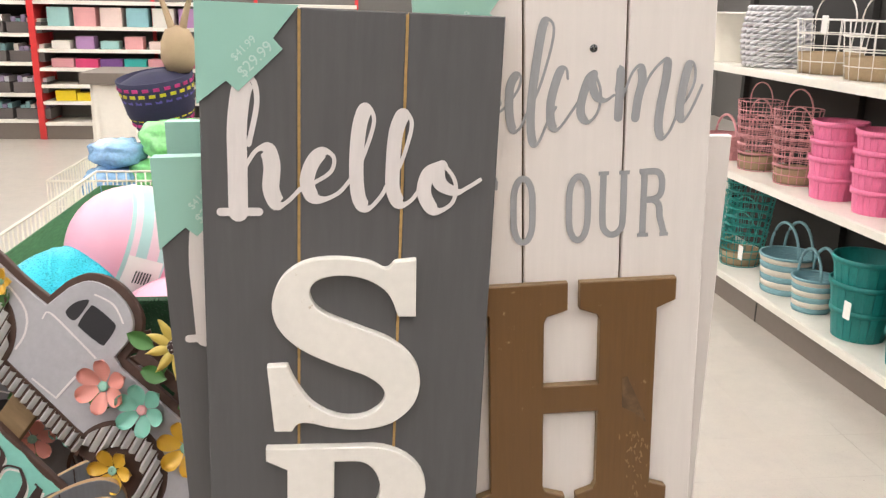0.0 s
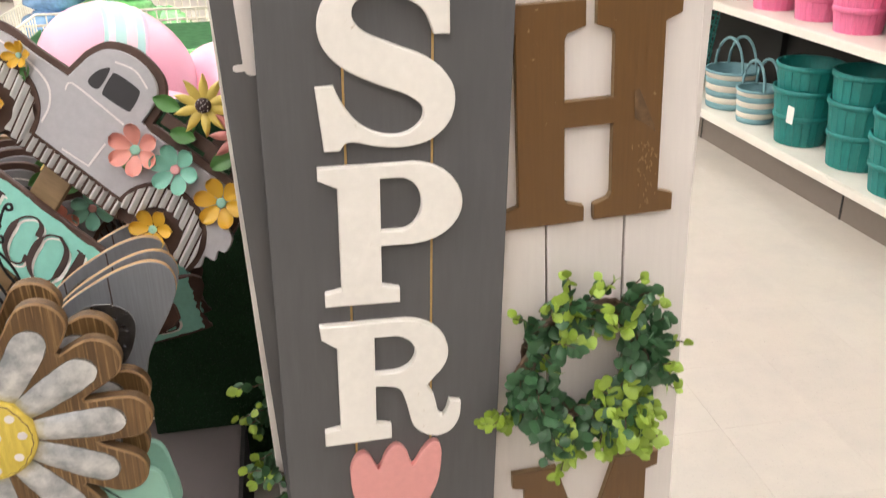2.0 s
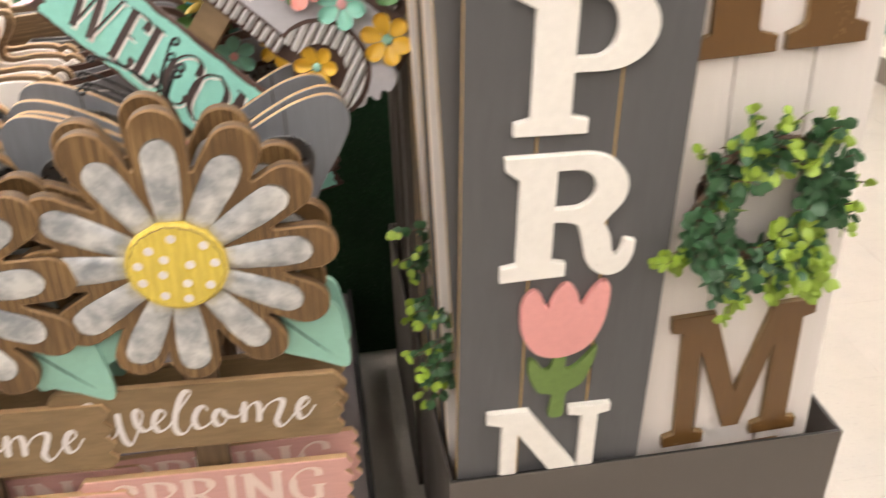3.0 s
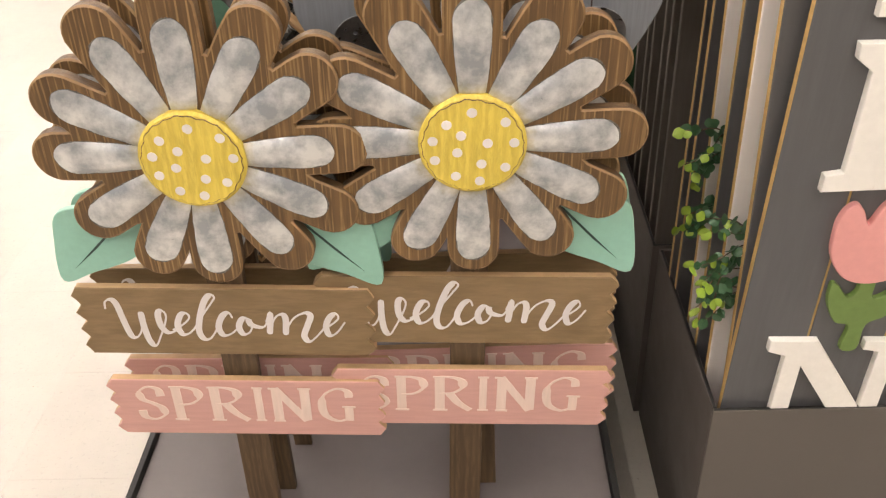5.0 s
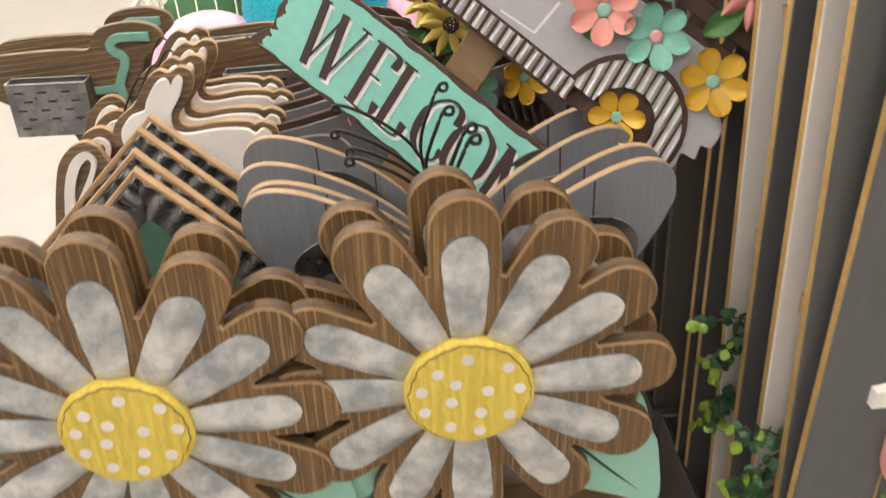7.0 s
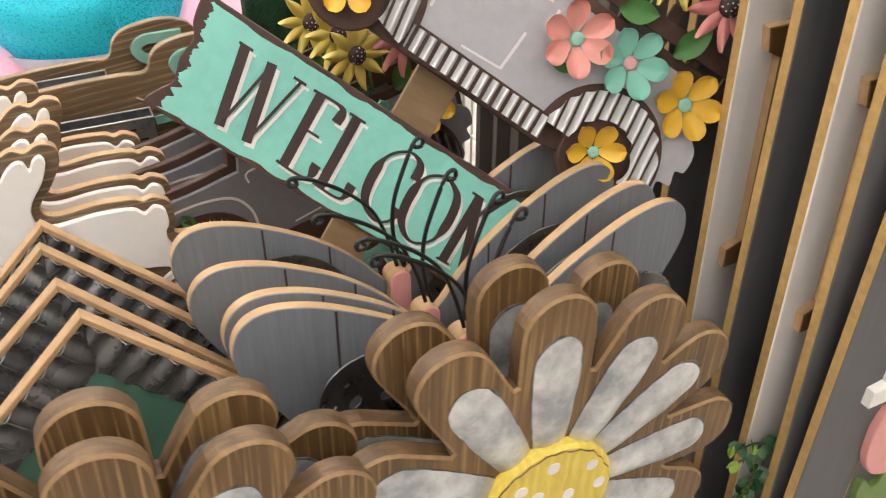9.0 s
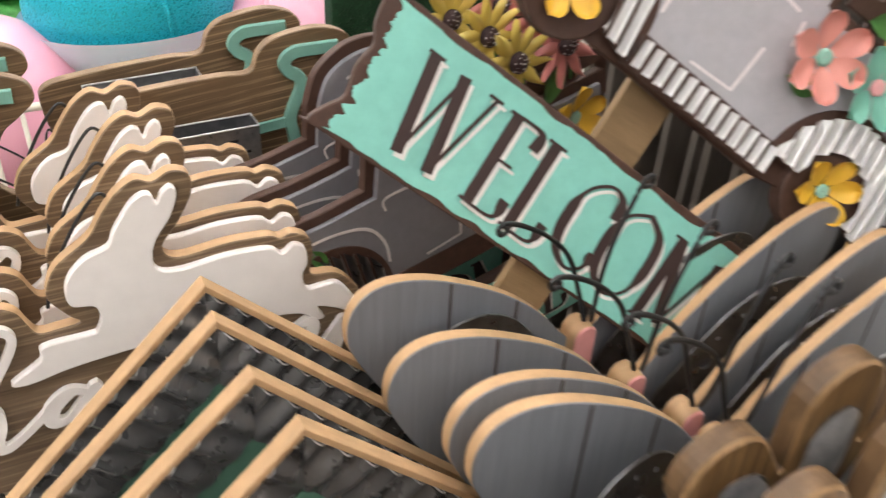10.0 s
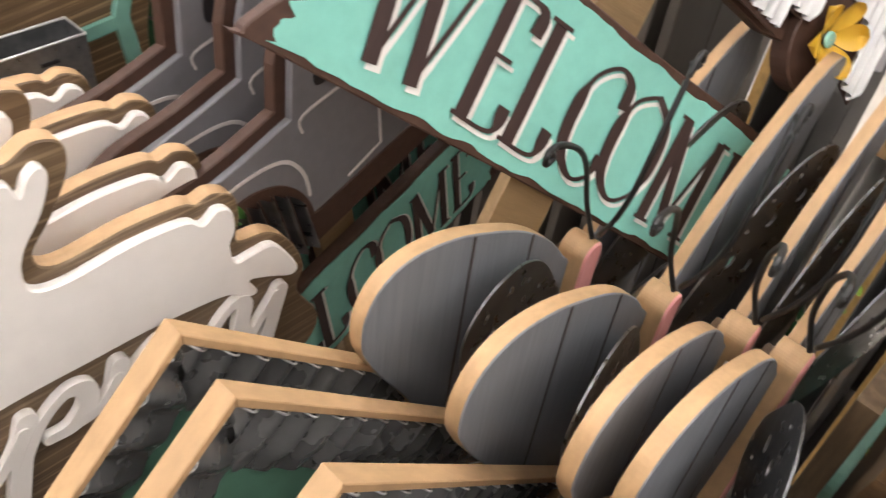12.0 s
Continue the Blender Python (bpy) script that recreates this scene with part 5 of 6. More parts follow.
    for ch, xa, xb in (("S", -151, -108), ("P", -101, -54), ("R", -48, 8), ("I", 15, 30), ("N", 38, 97), ("G", 105, 158)):
        one = Shape()
        caps_word(one, ch, 0.0, -0.4350, 0.0630, (0.0030, 0.0115), y=-0.0047)
        lo, hi = min(q[0] for q in one.v), max(q[0] for q in one.v)
        s.add([(0.001 * (xa + (xb - xa) * (q[0] - lo) / (hi - lo)), q[1], q[2]) for q in one.v], one.f)
    part("spring_lettering", s, PAINT_BLUSH, b2, "white serif SPRING")
    part("stake", box(Shape(), -0.024, 0.024, 0.0115, 0.026, -0.80, 0.08, 0, 0.002), STAKE, g, "dark brown wooden stake")
    return g


daisy_a = daisy_stake(placed(-0.523, 0.838, 0.858, 0, 0, -2.4), 1, "wooden daisy garden stake with welcome and spring planks")
daisy_b = daisy_stake(placed(-0.837, 0.832, 0.853, 0, 0, -2.6), 2, "wooden daisy garden stake with welcome and spring planks")
copy_thing(daisy_a, placed(-0.529, 0.882, 0.860, 0, 0, 0.5))
copy_thing(daisy_b, placed(-0.833, 0.876, 0.854, 0, 0, -1.5))

# the low base that the stakes stand in
base = thing("stake_display", pose(-1.1, 0.66, 0), "low mauve-grey cardboard display base holding the stakes", "display base")
part("top_panel", box(Shape(), 0.012, 0.783, 0.012, 1.18, 0.185, 0.193, 0, 0.001), CARD_MAUVE, base)
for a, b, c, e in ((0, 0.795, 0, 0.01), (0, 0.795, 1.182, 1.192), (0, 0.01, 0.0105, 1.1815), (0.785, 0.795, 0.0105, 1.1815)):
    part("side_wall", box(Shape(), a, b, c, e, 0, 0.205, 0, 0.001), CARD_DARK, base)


# ---- corrugated tin chalk frames ----
def tin_frame(m, seed):
    g = thing("tin_frame", m, "square pale wood frame with corrugated tin and a green panel", "frame", "tin frames")
    a = 0.157
    for k in range(4):
        c, sn = (1, 0, -1, 0)[k], (0, 1, 0, -1)[k]
        turn = lambda x, z: (x * c - z * sn, x * sn + z * c)
        lp = [turn(-a, a), turn(a, a), turn(a - 0.0043, a - 0.0043), turn(-a + 0.0043, a - 0.0043)]
        part("frame_side", plate(Shape(), [lp], -0.0012, 0.0105, 0.0006), BIRCH, g)
    rng = random.Random(seed)
    for k in range(4):
        c, sn = (1, 0, -1, 0)[k], (0, 1, 0, -1)[k]

        def strip(u, v, c=c, sn=sn, k=k):
            w = 0.117 + (a - 0.0062 - 0.117) * v
            x = (2 * u - 1) * w
            y = 0.0060 - 0.0026 * min(1, 2 * v) + (0.0012 + 0.0026 * min(1, 2 * v)) * math.sin(x * 2 * math.pi / 0.0222 + k) + 0.0003 * noise.noise(Vector((x * 30, w * 30, k)))
            return (x * c - w * sn, y, x * sn + w * c)
        part("tin_strip", grid(Shape(), 190, 8, strip), TIN, g, "shiny corrugated tin")
        part("tin_edge", tube(Shape(), [strip((q + 0.5) / 180, 1.0) for q in range(3, 177)], 0.0006, 0, 4), TIN_PALE, g)
    part("panel", plate(Shape(), [rounded(-0.122, -0.122, 0.122, 0.122, 0.002)], 0.0074, 0.0090, 0.0006), CHALK_GREEN, g, "dark green centre panel")
    # backing sheet added out of sight, dark for the next frame's tin to mirror
    part("back_sheet", plate(Shape(), [rounded(-0.150, -0.150, 0.150, 0.150, 0.002)], 0.0092, 0.0102, 0.0004), MIRRORED_BACK, g)
    part("stake", box(Shape(), -0.015, 0.015, 0.0108, 0.019, -0.62, 0.1, 0, 0.002), STAKE, g).matrix_basis = pose(0, 0, 0, 0, -46, 0)
    return g


FRAME_DROP = 0.155 * math.sqrt(2)
first = tin_frame(placed(-0.8423, 1.107, 1.0349 - FRAME_DROP, 0, 0, -46), 1)
for x, y, z, r in ((-0.849, 1.068, 1.0371, -47), (-0.846, 1.016, 1.0352, -48), (-0.8264, 0.9677, 1.0363, -46)):
    copy_thing(first, placed(x, y, z - FRAME_DROP, 0, 0, r))


# ---- butterflies ----
def butterfly(m, bend):
    g = thing("butterfly_stake", m, "blue-grey plywood butterfly stake with tin wings and wire feelers", "garden sign", "butterfly stakes")
    for sx in (-1, 1):
        wing = curve([(0.008, -0.070), (0.024, -0.042), (0.048, -0.013), (0.082, 0.016), (0.120, 0.039), (0.152, 0.054), (0.182, 0.061), (0.203, 0.056), (0.2145, 0.040), (0.2160, 0.018), (0.209, -0.002), (0.197, -0.026), (0.185, -0.046), (0.172, -0.070), (0.160, -0.10), (0.150, -0.14), (0.13, -0.2), (0.08, -0.22), (0.02, -0.14)], True, 6)
        w = part("wing", plate(Shape(), [[(sx * x, z) for x, z in wing]], 0.0, 0.0095, 0.0008, 0, 1), [WING, BIRCH], g, "blue-grey stained plywood wing")
        for gx, z0, z1 in ((0.070, -0.2, 0.006), (0.1325, -0.18, 0.044)):
            part("groove", box(Shape(), sx * gx - 0.001, sx * gx + 0.001, -0.0004, -0.00005, z0, z1), INK, w)
        tin = curve([(0.02, -0.085), (0.045, -0.040), (0.075, 0.002), (0.105, 0.025), (0.135, 0.031), (0.156, 0.024), (0.166, 0.006), (0.160, -0.025), (0.14, -0.06), (0.09, -0.10), (0.03, -0.115)], True, 5)
        holes = [[(x + 0.006 * math.cos(q), z + 0.006 * math.sin(q)) for q in np.linspace(0, 5.5, 8)] for x, z in ((0.07, -0.045), (0.105, -0.022), (0.135, -0.012), (0.10, -0.065))]
        holes += [[(x + 0.0022 * math.cos(q), z + 0.0022 * math.sin(q)) for q in np.linspace(0, 5.2, 6)] for x, z in ((0.075, -0.018), (0.094, 0.002), (0.118, 0.014), (0.142, 0.0106), (0.154, -0.006), (0.147, -0.030), (0.126, -0.052), (0.055, -0.08), (0.06, -0.098))]
        s = plate(Shape(), [[(sx * x, z) for x, z in tin], *[[(sx * x, z) for x, z in h] for h in holes]], -0.007, -0.0055, 0.0003)
        s.v = [(x, y - bend * max(0.0, abs(x) - 0.012), z - 0.006) for x, y, z in s.v]
        part("tin_wing", s, DARK_TIN, g, "dark punched tin inner wing")
    part("body", plate(Shape(), [rounded(-0.0120, -0.24, 0.0110, -0.040, 0.0110, 8)], -0.012, 0.0100, 0.0015, 0, 1), [TULIP_PINK, BIRCH], g, "pink-faced wooden body")
    bends = ([(-0.003, -0.008, -0.034), (-0.008, 0.001, -0.004), (-0.024, 0.000, 0.034), (-0.052, -0.007, 0.066), (-0.082, -0.013, 0.089), (-0.100, -0.016, 0.098), (-0.107, -0.017, 0.097), (-0.106, -0.017, 0.091), (-0.100, -0.017, 0.092), (-0.101, -0.015, 0.096)],
             [(0.003, -0.010, -0.034), (-0.008, -0.022, -0.004), (-0.016, -0.031, 0.030), (-0.014, -0.034, 0.064), (0.000, -0.033, 0.100), (0.009, -0.032, 0.116), (0.016, -0.032, 0.117), (0.016, -0.032, 0.110), (0.010, -0.031, 0.109), (0.008, -0.030, 0.113)])
    for pts in bends:
        part("feeler", tube(Shape(), curve(pts, False, 6), 0.0020, 0, 6), WIRE, g, "black wire feeler")
    part("stake", box(Shape(), -0.0125, 0.0125, 0.0100, 0.018, -0.76, -0.06, 0, 0.002), STAKE, g)
    return g


for x, y, z, yaw, r, bend in ((-0.5305, 1.107, 0.942, 2, 0, 0.13), (-0.5285, 1.041, 0.942, 2.2, 0.4, 0.17), (-0.513, 0.989, 0.944, 3.3, -0.4, 0.12), (-0.512, 0.953, 0.949, 0.9, -0.6, 0.27)):
    butterfly(placed(x, y, z, yaw, 0, r), bend)


# ---- truck signs ----
def metal_flower(name, parent, x, z, r, mat, centre, petals=5, pointed=False, y=-0.022, seed=0, turn=90):
    rng = random.Random(seed)
    fl = None
    for k in range(petals):
        a = radians(turn + 360 * k / petals + rng.uniform(-4, 4))
        wide = math.pi / petals * (0.98 if not pointed else 0.8)

        def place(u, v):
            w = (v - 0.5) * 2
            shape_w = math.sin(math.pi * min(1, 0.12 + u * 0.88)) ** 0.8 if pointed else ((0.10 + 0.90 * math.sin(min(1, u / 0.62) * math.pi / 2)) if u < 0.62 else math.sqrt(max(0.0, 1 - ((u - 0.62) / 0.38) ** 2)))
            rr = r * (0.14 + 0.86 * u)
            q = w * r * 0.585 * math.tan(wide * 0.98) * shape_w if not pointed else w * r * 0.155 * shape_w
            yy = y - 0.012 * u * (1 - 0.35 * u) + 0.007 * w * w * (-1 if not pointed else 1) * u
            return (x + rr * math.cos(a) - q * math.sin(a), yy, z + rr * math.sin(a) + q * math.cos(a))
        s = grid(Shape(), 14, 8, place)
        if fl is None:
            fl = part(name, s, mat, parent)
        else:
            part("petal", s, mat, fl)
    if pointed:
        s = lathe(Shape(), [(r * 0.25, 0.0), (r * 0.24, 0.005), (r * 0.15, 0.008), (0.0005, 0.0085)], 16)
        v = Shape()
        v.v, v.f, v.m, v.smooth = [(x + a, y - 0.002 - c, z + b) for a, b, c in s.v], s.f, s.m, s.smooth
        part("seed_head", v, SEED, fl)
        for q in range(14):
            rr, a = r * 0.235 * math.sqrt((q + 0.5) / 14), q * 2.4
            part("seed_dot", plate(Shape(), [arc(x + rr * math.cos(a), z + rr * math.sin(a), r * 0.022, 0, 300, 5)], y - 0.0112 + 0.55 * (rr / r) ** 2 * 0.12, y - 0.0085 + 0.55 * (rr / r) ** 2 * 0.12, 0.0001), PAINT_WHITE, fl)
    else:
        s = lathe(Shape(), [(r * 0.20, 0.0), (r * 0.195, 0.0014), (r * 0.12, 0.002), (0.0005, 0.0021)], 16)
        v = Shape()
        v.v, v.f, v.m, v.smooth = [(x + a, y - 0.003 - c, z + b) for a, b, c in s.v], s.f, s.m, s.smooth
        part("flower_eye", v, centre, fl)
    return fl


def metal_leaf(parent, x, z, ang, size, y=-0.016):
    ca, sa = math.cos(radians(ang)), math.sin(radians(ang))

    def place(u, v):
        w = (v - 0.5) * 2
        q = w * size * 0.3 * math.sin(math.pi * min(1, 0.05 + 0.95 * u)) ** 0.8
        return (x + size * u * ca - q * sa, y - 0.004 * u - 0.005 * abs(w), z + size * u * sa + q * ca)
    return part("metal_leaf", grid(Shape(), 8, 4, place), METAL_LEAF, parent)


def corrugated(place, nu, nv):
    return grid(Shape(), nu, nv, place)


def truck_sign(m, label, paint, flowers=True, shift=0.0):
    g = thing("truck_sign", m, label, "garden sign", "truck signs")
    back = curve([(-0.268, -0.05), (-0.266, 0.005), (-0.25, 0.032), (-0.214, 0.042), (-0.164, 0.0385), (-0.1146, 0.0385)], False, 5) + curve([(-0.106, 0.0715), (-0.087, 0.1005), (-0.053, 0.1145), (-0.0206, 0.1127), (0.010, 0.0995), (0.026, 0.072), (0.026, 0.04)], False, 5) + [(0.2, 0.036), (0.205, -0.05), (0.175, -0.09), (0.05, -0.106), (-0.11, -0.096), (-0.2, -0.09)]
    part("truck_back", plate(Shape(), [back], 0.0, 0.009, 0.001, 0, 1), [RUST, RUST], g, "rust-brown truck outline")
    body = curve([(-0.257, -0.05), (-0.254, 0.0), (-0.24, 0.022), (-0.208, 0.031), (-0.16, 0.029), (-0.107, 0.029)], False, 5) + curve([(-0.096, 0.068), (-0.08, 0.092), (-0.052, 0.103), (-0.022, 0.102), (0.003, 0.091), (0.015, 0.070), (0.014, 0.034)], False, 5) + [(0.03, 0.028), (0.19, 0.024), (0.194, -0.06), (0.18, -0.07), (-0.1, -0.08), (-0.2, -0.08)]
    bd = part("truck_body", plate(Shape(), [body], -0.006, -0.0005, 0.0008), paint, g, "pale grey painted truck body")
    part("window", plate(Shape(), [curve([(-0.0545, 0.040), (-0.055, 0.064), (-0.050, 0.0715), (-0.016, 0.071), (-0.008, 0.064), (-0.007, 0.042), (-0.012, 0.0355), (-0.048, 0.035)], True, 4)], -0.0068, -0.0061, 0.0002), BLACK, bd, "black painted window")
    part("window", plate(Shape(), [curve([(-0.0785, 0.039), (-0.0765, 0.056), (-0.068, 0.0685), (-0.0605, 0.071), (-0.061, 0.039)], True, 4)], -0.0068, -0.0061, 0.0002), BLACK, bd)
    for pts in ([(-0.100, 0.012), (-0.0967, 0.0246), (-0.05, 0.0215), (-0.0065, 0.0167)], [(-0.0139, -0.0211), (-0.0178, -0.058), (-0.0183, -0.0618)], [(-0.0183, -0.0618), (-0.04, -0.0622), (-0.0625, -0.0624)], [(-0.060, 0.084), (-0.03, 0.0895), (-0.003, 0.078)], [(-0.215, 0.018), (-0.165, 0.016), (-0.125, 0.004), (-0.108, -0.02), (-0.106, -0.045)], [(0.004, 0.012), (0.006, -0.006)]):
        part("white_line", ribbon(Shape(), pts, (0.0022, 0.0032), -0.0066, 0.0005, steps=4, serif=len(pts) == 3), PAINT_WHITE, bd)
    # tin running board and mudguards
    wave = lambda x, z: 0.0046 * math.sin((x + 0.10 * z) * 2 * math.pi / 0.0122)
    # rear mudguards take darker tin, which paints in their shade too
    tin = TIN_PALE if paint is TRUCK_GREY else DARK_TIN
    if paint is TRUCK_GREY:
        part("running_board", corrugated(lambda u, v: (-0.112 + 0.162 * u, -0.0105 + wave(-0.112 + 0.162 * u, 0), -0.0905 - 0.0105 * u + 0.0225 * v), 150, 3), tin, g, "corrugated tin running board")
    for cx, cz in ((0.113, -0.087), (-0.178, -0.068)):
        def fender(u, v, cx=cx, cz=cz):
            a, r = radians(176 - 196 * u), 0.037 + 0.0285 * v
            x, z = cx + r * math.cos(a), cz + r * math.sin(a)
            return (x, -0.0115 + wave(x, z), z)
        part("mudguard", corrugated(fender, 150, 30), tin, g, "corrugated tin mudguard")
        wheel = part("wheel", plate(Shape(), [arc(cx, cz, 0.040, 0, 350, 35)], -0.008, 0.008, 0.0015), RUST, g, "dark brown wheel")
        if paint is TRUCK_GREY:
            metal_flower("hub_flower", wheel, cx - 0.006, cz + 0.002, 0.031, METAL_YELLOW, MINT, 6, y=-0.010, seed=int(cx * 100) + 40)
        ring = arc(cx, cz, 0.0718, -20, 178, 40) + arc(cx, cz, 0.034, 178, -20, 40)
        part("mudguard_rim", plate(Shape(), [ring], -0.0080, -0.0062, 0.0004), RUST, g, "rust-brown rim behind the mudguard")
    part("step_rim", plate(Shape(), [[(-0.114, -0.0935), (0.055, -0.1045), (0.045, -0.0755), (-0.108, -0.0655)]], -0.0080, -0.0062, 0.0002), RUST, g, "rust-brown rim behind the running board")
    part("tail_gate", plate(Shape(), [curve([(0.17, -0.02), (0.205, -0.03), (0.21, -0.055), (0.2, -0.06), (0.203, -0.075), (0.188, -0.078), (0.19, -0.095), (0.17, -0.1)], True, 4)], -0.007, -0.0008, 0.0008), paint, g)
    # pickets round the load bed
    part("bed_rail", box(Shape(), 0.034, 0.222, 0.001, 0.006, 0.046, 0.064, 0, 0.001), RUST, g)
    for x in (0.07, 0.115, 0.16, 0.205):
        part("bed_picket", box(Shape(), x - 0.007, x + 0.007, 0.0062, 0.011, 0.0, 0.08, 0, 0.001), RUST, g)
    if flowers:
        metal_flower("flower", g, 0.0295 + shift, -0.0018, 0.037, METAL_PINK, MINT, 6, seed=1, turn=62, y=-0.014)
        metal_flower("flower", g, 0.0908 + shift, 0.0062, 0.036, METAL_TEAL, EYE_PINK, 6, seed=2, turn=75, y=-0.012)
        metal_flower("flower", g, 0.168 + shift, 0.0018, 0.037, METAL_YELLOW, MINT, 6, seed=3, turn=80, y=-0.006)
        metal_flower("sunflower", g, 0.080 + shift, 0.106, 0.043, SUN_YELLOW, SEED, 10, True, seed=4)
        metal_flower("sunflower", g, 0.1445 + shift, 0.0996, 0.044, METAL_ROSE, SEED, 9, True, seed=5)
        if paint is TRUCK_GREY:
            metal_flower("headlight_flower", g, -0.176, 0.017, 0.020, METAL_YELLOW, MINT, 6, seed=8, turn=40, y=-0.010)
        for x, z, a, sz in ((0.05, -0.022, 190, 0.036), (0.05, 0.080, 190, 0.04), (0.13, 0.035, 65, 0.045), (0.055, 0.045, 20, 0.04), (-0.165, 0.012, -60, 0.024)):
            metal_leaf(g, x + shift, z, a, sz, -0.004)
        for pts in ([(0.082, -0.001, 0.045), (0.08, -0.008, 0.075), (0.078, -0.02, 0.105)], [(0.15, -0.001, 0.045), (0.148, -0.008, 0.07), (0.146, -0.02, 0.095)]):
            part("flower_stem", tube(Shape(), curve(pts, False, 4), 0.0018, 0, 5), METAL_LEAF, g)
    # the banner board under the truck
    rng = random.Random(9)
    def ragged(x0, x1, z0, z1, amp, n=60):
        out = []
        for k in range(n):
            out.append((x0 + (x1 - x0) * k / n, z0 + (rng.uniform(0, 0.4 * amp) + 2.2 * amp * max(0.0, noise.noise(Vector((k * 0.31, 4.5, 0))))) * (k > 0)))
        for k in range(22):
            out.append((x1 - rng.uniform(0, amp * 2), z0 + (z1 - z0) * k / 22))
        for k in range(n):
            out.append((x1 + (x0 - x1) * k / n, z1 - rng.uniform(0, 0.4 * amp) - 2.0 * amp * max(0.0, noise.noise(Vector((k * 0.27, 9.5, 0))))))
        for k in range(64):
            t = k / 64
            out.append((x0 + rng.uniform(0.0, 0.0035) + 0.010 * abs(noise.noise(Vector((k * 0.23, 2.5, 0)))) + 0.004 * math.sin(t * math.pi), z1 + (z0 - z1) * t))
        return out
    drop = lambda pts: [(x, y, z - 0.07 * (x + 0.28)) for x, y, z in pts]
    sag = lambda pts: [(x, z - 0.07 * (x + 0.28)) for x, z in pts]
    rim = sag(curve([(-0.291, -0.2515), (-0.275, -0.2535), (-0.05, -0.2525), (0.17, -0.2535), (0.188, -0.24), (0.18, -0.21), (0.188, -0.141), (-0.05, -0.1375), (-0.25, -0.1375), (-0.277, -0.138), (-0.286, -0.143), (-0.284, -0.165), (-0.277, -0.18), (-0.280, -0.20), (-0.276, -0.222), (-0.284, -0.236)], True, 5))
    ban = part("banner_board", plate(Shape(), [rim], 0.0085, 0.0195, 0.001), RUST, g, "rust-edged banner board")
    part("banner_paint", plate(Shape(), [sag(ragged(-0.279, 0.18, -0.2500, -0.1415, 0.0025))], 0.0077, 0.0084, 0.0002), SIGN_TEAL, ban, "turquoise paint with ragged brush edges")
    for y, dx, dz, mat, nm in ((0.0069, 0.0045, -0.003, SHADOW_WHITE, "letter_highlight"), (0.0057, 0, 0, INK, "lettering")):
        s = Shape()
        for ch, x in zip("WELCOME", (-0.2420, -0.1640, -0.1235, -0.0760, -0.0320, 0.0250, 0.0950)):
            caps_word(s, ch, x + dx, -0.2350 + dz, 0.0760, (0.0026, 0.0100), y=y, stretch=0.88, slant=0.0, thick=0.0005)
        s.v = drop(s.v)
        part(nm, s, mat, ban, "dark brown serif WELCOME" if nm == "lettering" else "white letter outline")
    part("stake", box(Shape(), -0.083, -0.037, 0.0200, 0.031, -0.85, 0.0, 0, 0.002), PLANK_BROWN, g, "brown wooden stake")
    part("spacer", box(Shape(), -0.083, -0.037, 0.0095, 0.0198, -0.08, 0.0, 0, 0.001), PLANK_BROWN, g)
    return g


truck = truck_sign(placed(-0.36, 1.122, 1.13, -13.7, 16.4, -34), "pale grey flower truck garden sign tilted over a turquoise WELCOME banner", TRUCK_GREY)
# same signs further back; their shade is put into the body colour
truck_rear = truck_sign(placed(-0.536, 1.313, 0.935, 11, 4, 9), "grey truck garden sign with painted-in shade, leaning behind the rabbits", TRUCK_SHADED, True, -0.02)
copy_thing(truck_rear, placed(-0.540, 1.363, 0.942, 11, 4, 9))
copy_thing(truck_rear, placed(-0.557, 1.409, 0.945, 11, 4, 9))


# ---- leaping rabbits ----
RABBIT = [(-0.1886, -0.0560), (-0.1777, -0.0612), (-0.1429, -0.0550), (-0.0914, -0.0515), (-0.052, -0.0520), (-0.0157, -0.0524), (0.0202, -0.0558), (0.0435, -0.0606), (0.0581, -0.0720), (0.0654, -0.0705), (0.0600, -0.0575), (0.0774, -0.0650), (0.0927, -0.0735), (0.0980, -0.0660), (0.0809, -0.0372), (0.0641, -0.0345), (0.0510, -0.0340), (0.0478, -0.0185),
          (0.0525, -0.0075), (0.0510, 0.0090), (0.0415, 0.0150), (0.0314, 0.0090), (0.0206, 0.0170), (-0.0129, 0.0195), (-0.0494, 0.0160), (-0.0665, 0.0205), (-0.0690, 0.0345), (-0.0640, 0.0485), (-0.0520, 0.0650), (-0.0445, 0.0840), (-0.0480, 0.0920), (-0.0550, 0.0880), (-0.0598, 0.0795), (-0.0630, 0.0880), (-0.0700, 0.0895), (-0.0800, 0.0820), (-0.0935, 0.0630), (-0.0995, 0.0510), (-0.1170, 0.0448), (-0.1315, 0.0301), (-0.1357, 0.0144), (-0.1321, 0.0032), (-0.1180, -0.0005), (-0.1150, -0.0110), (-0.1195, -0.0240), (-0.1272, -0.0258), (-0.1604, -0.0270), (-0.1648, -0.0400)]
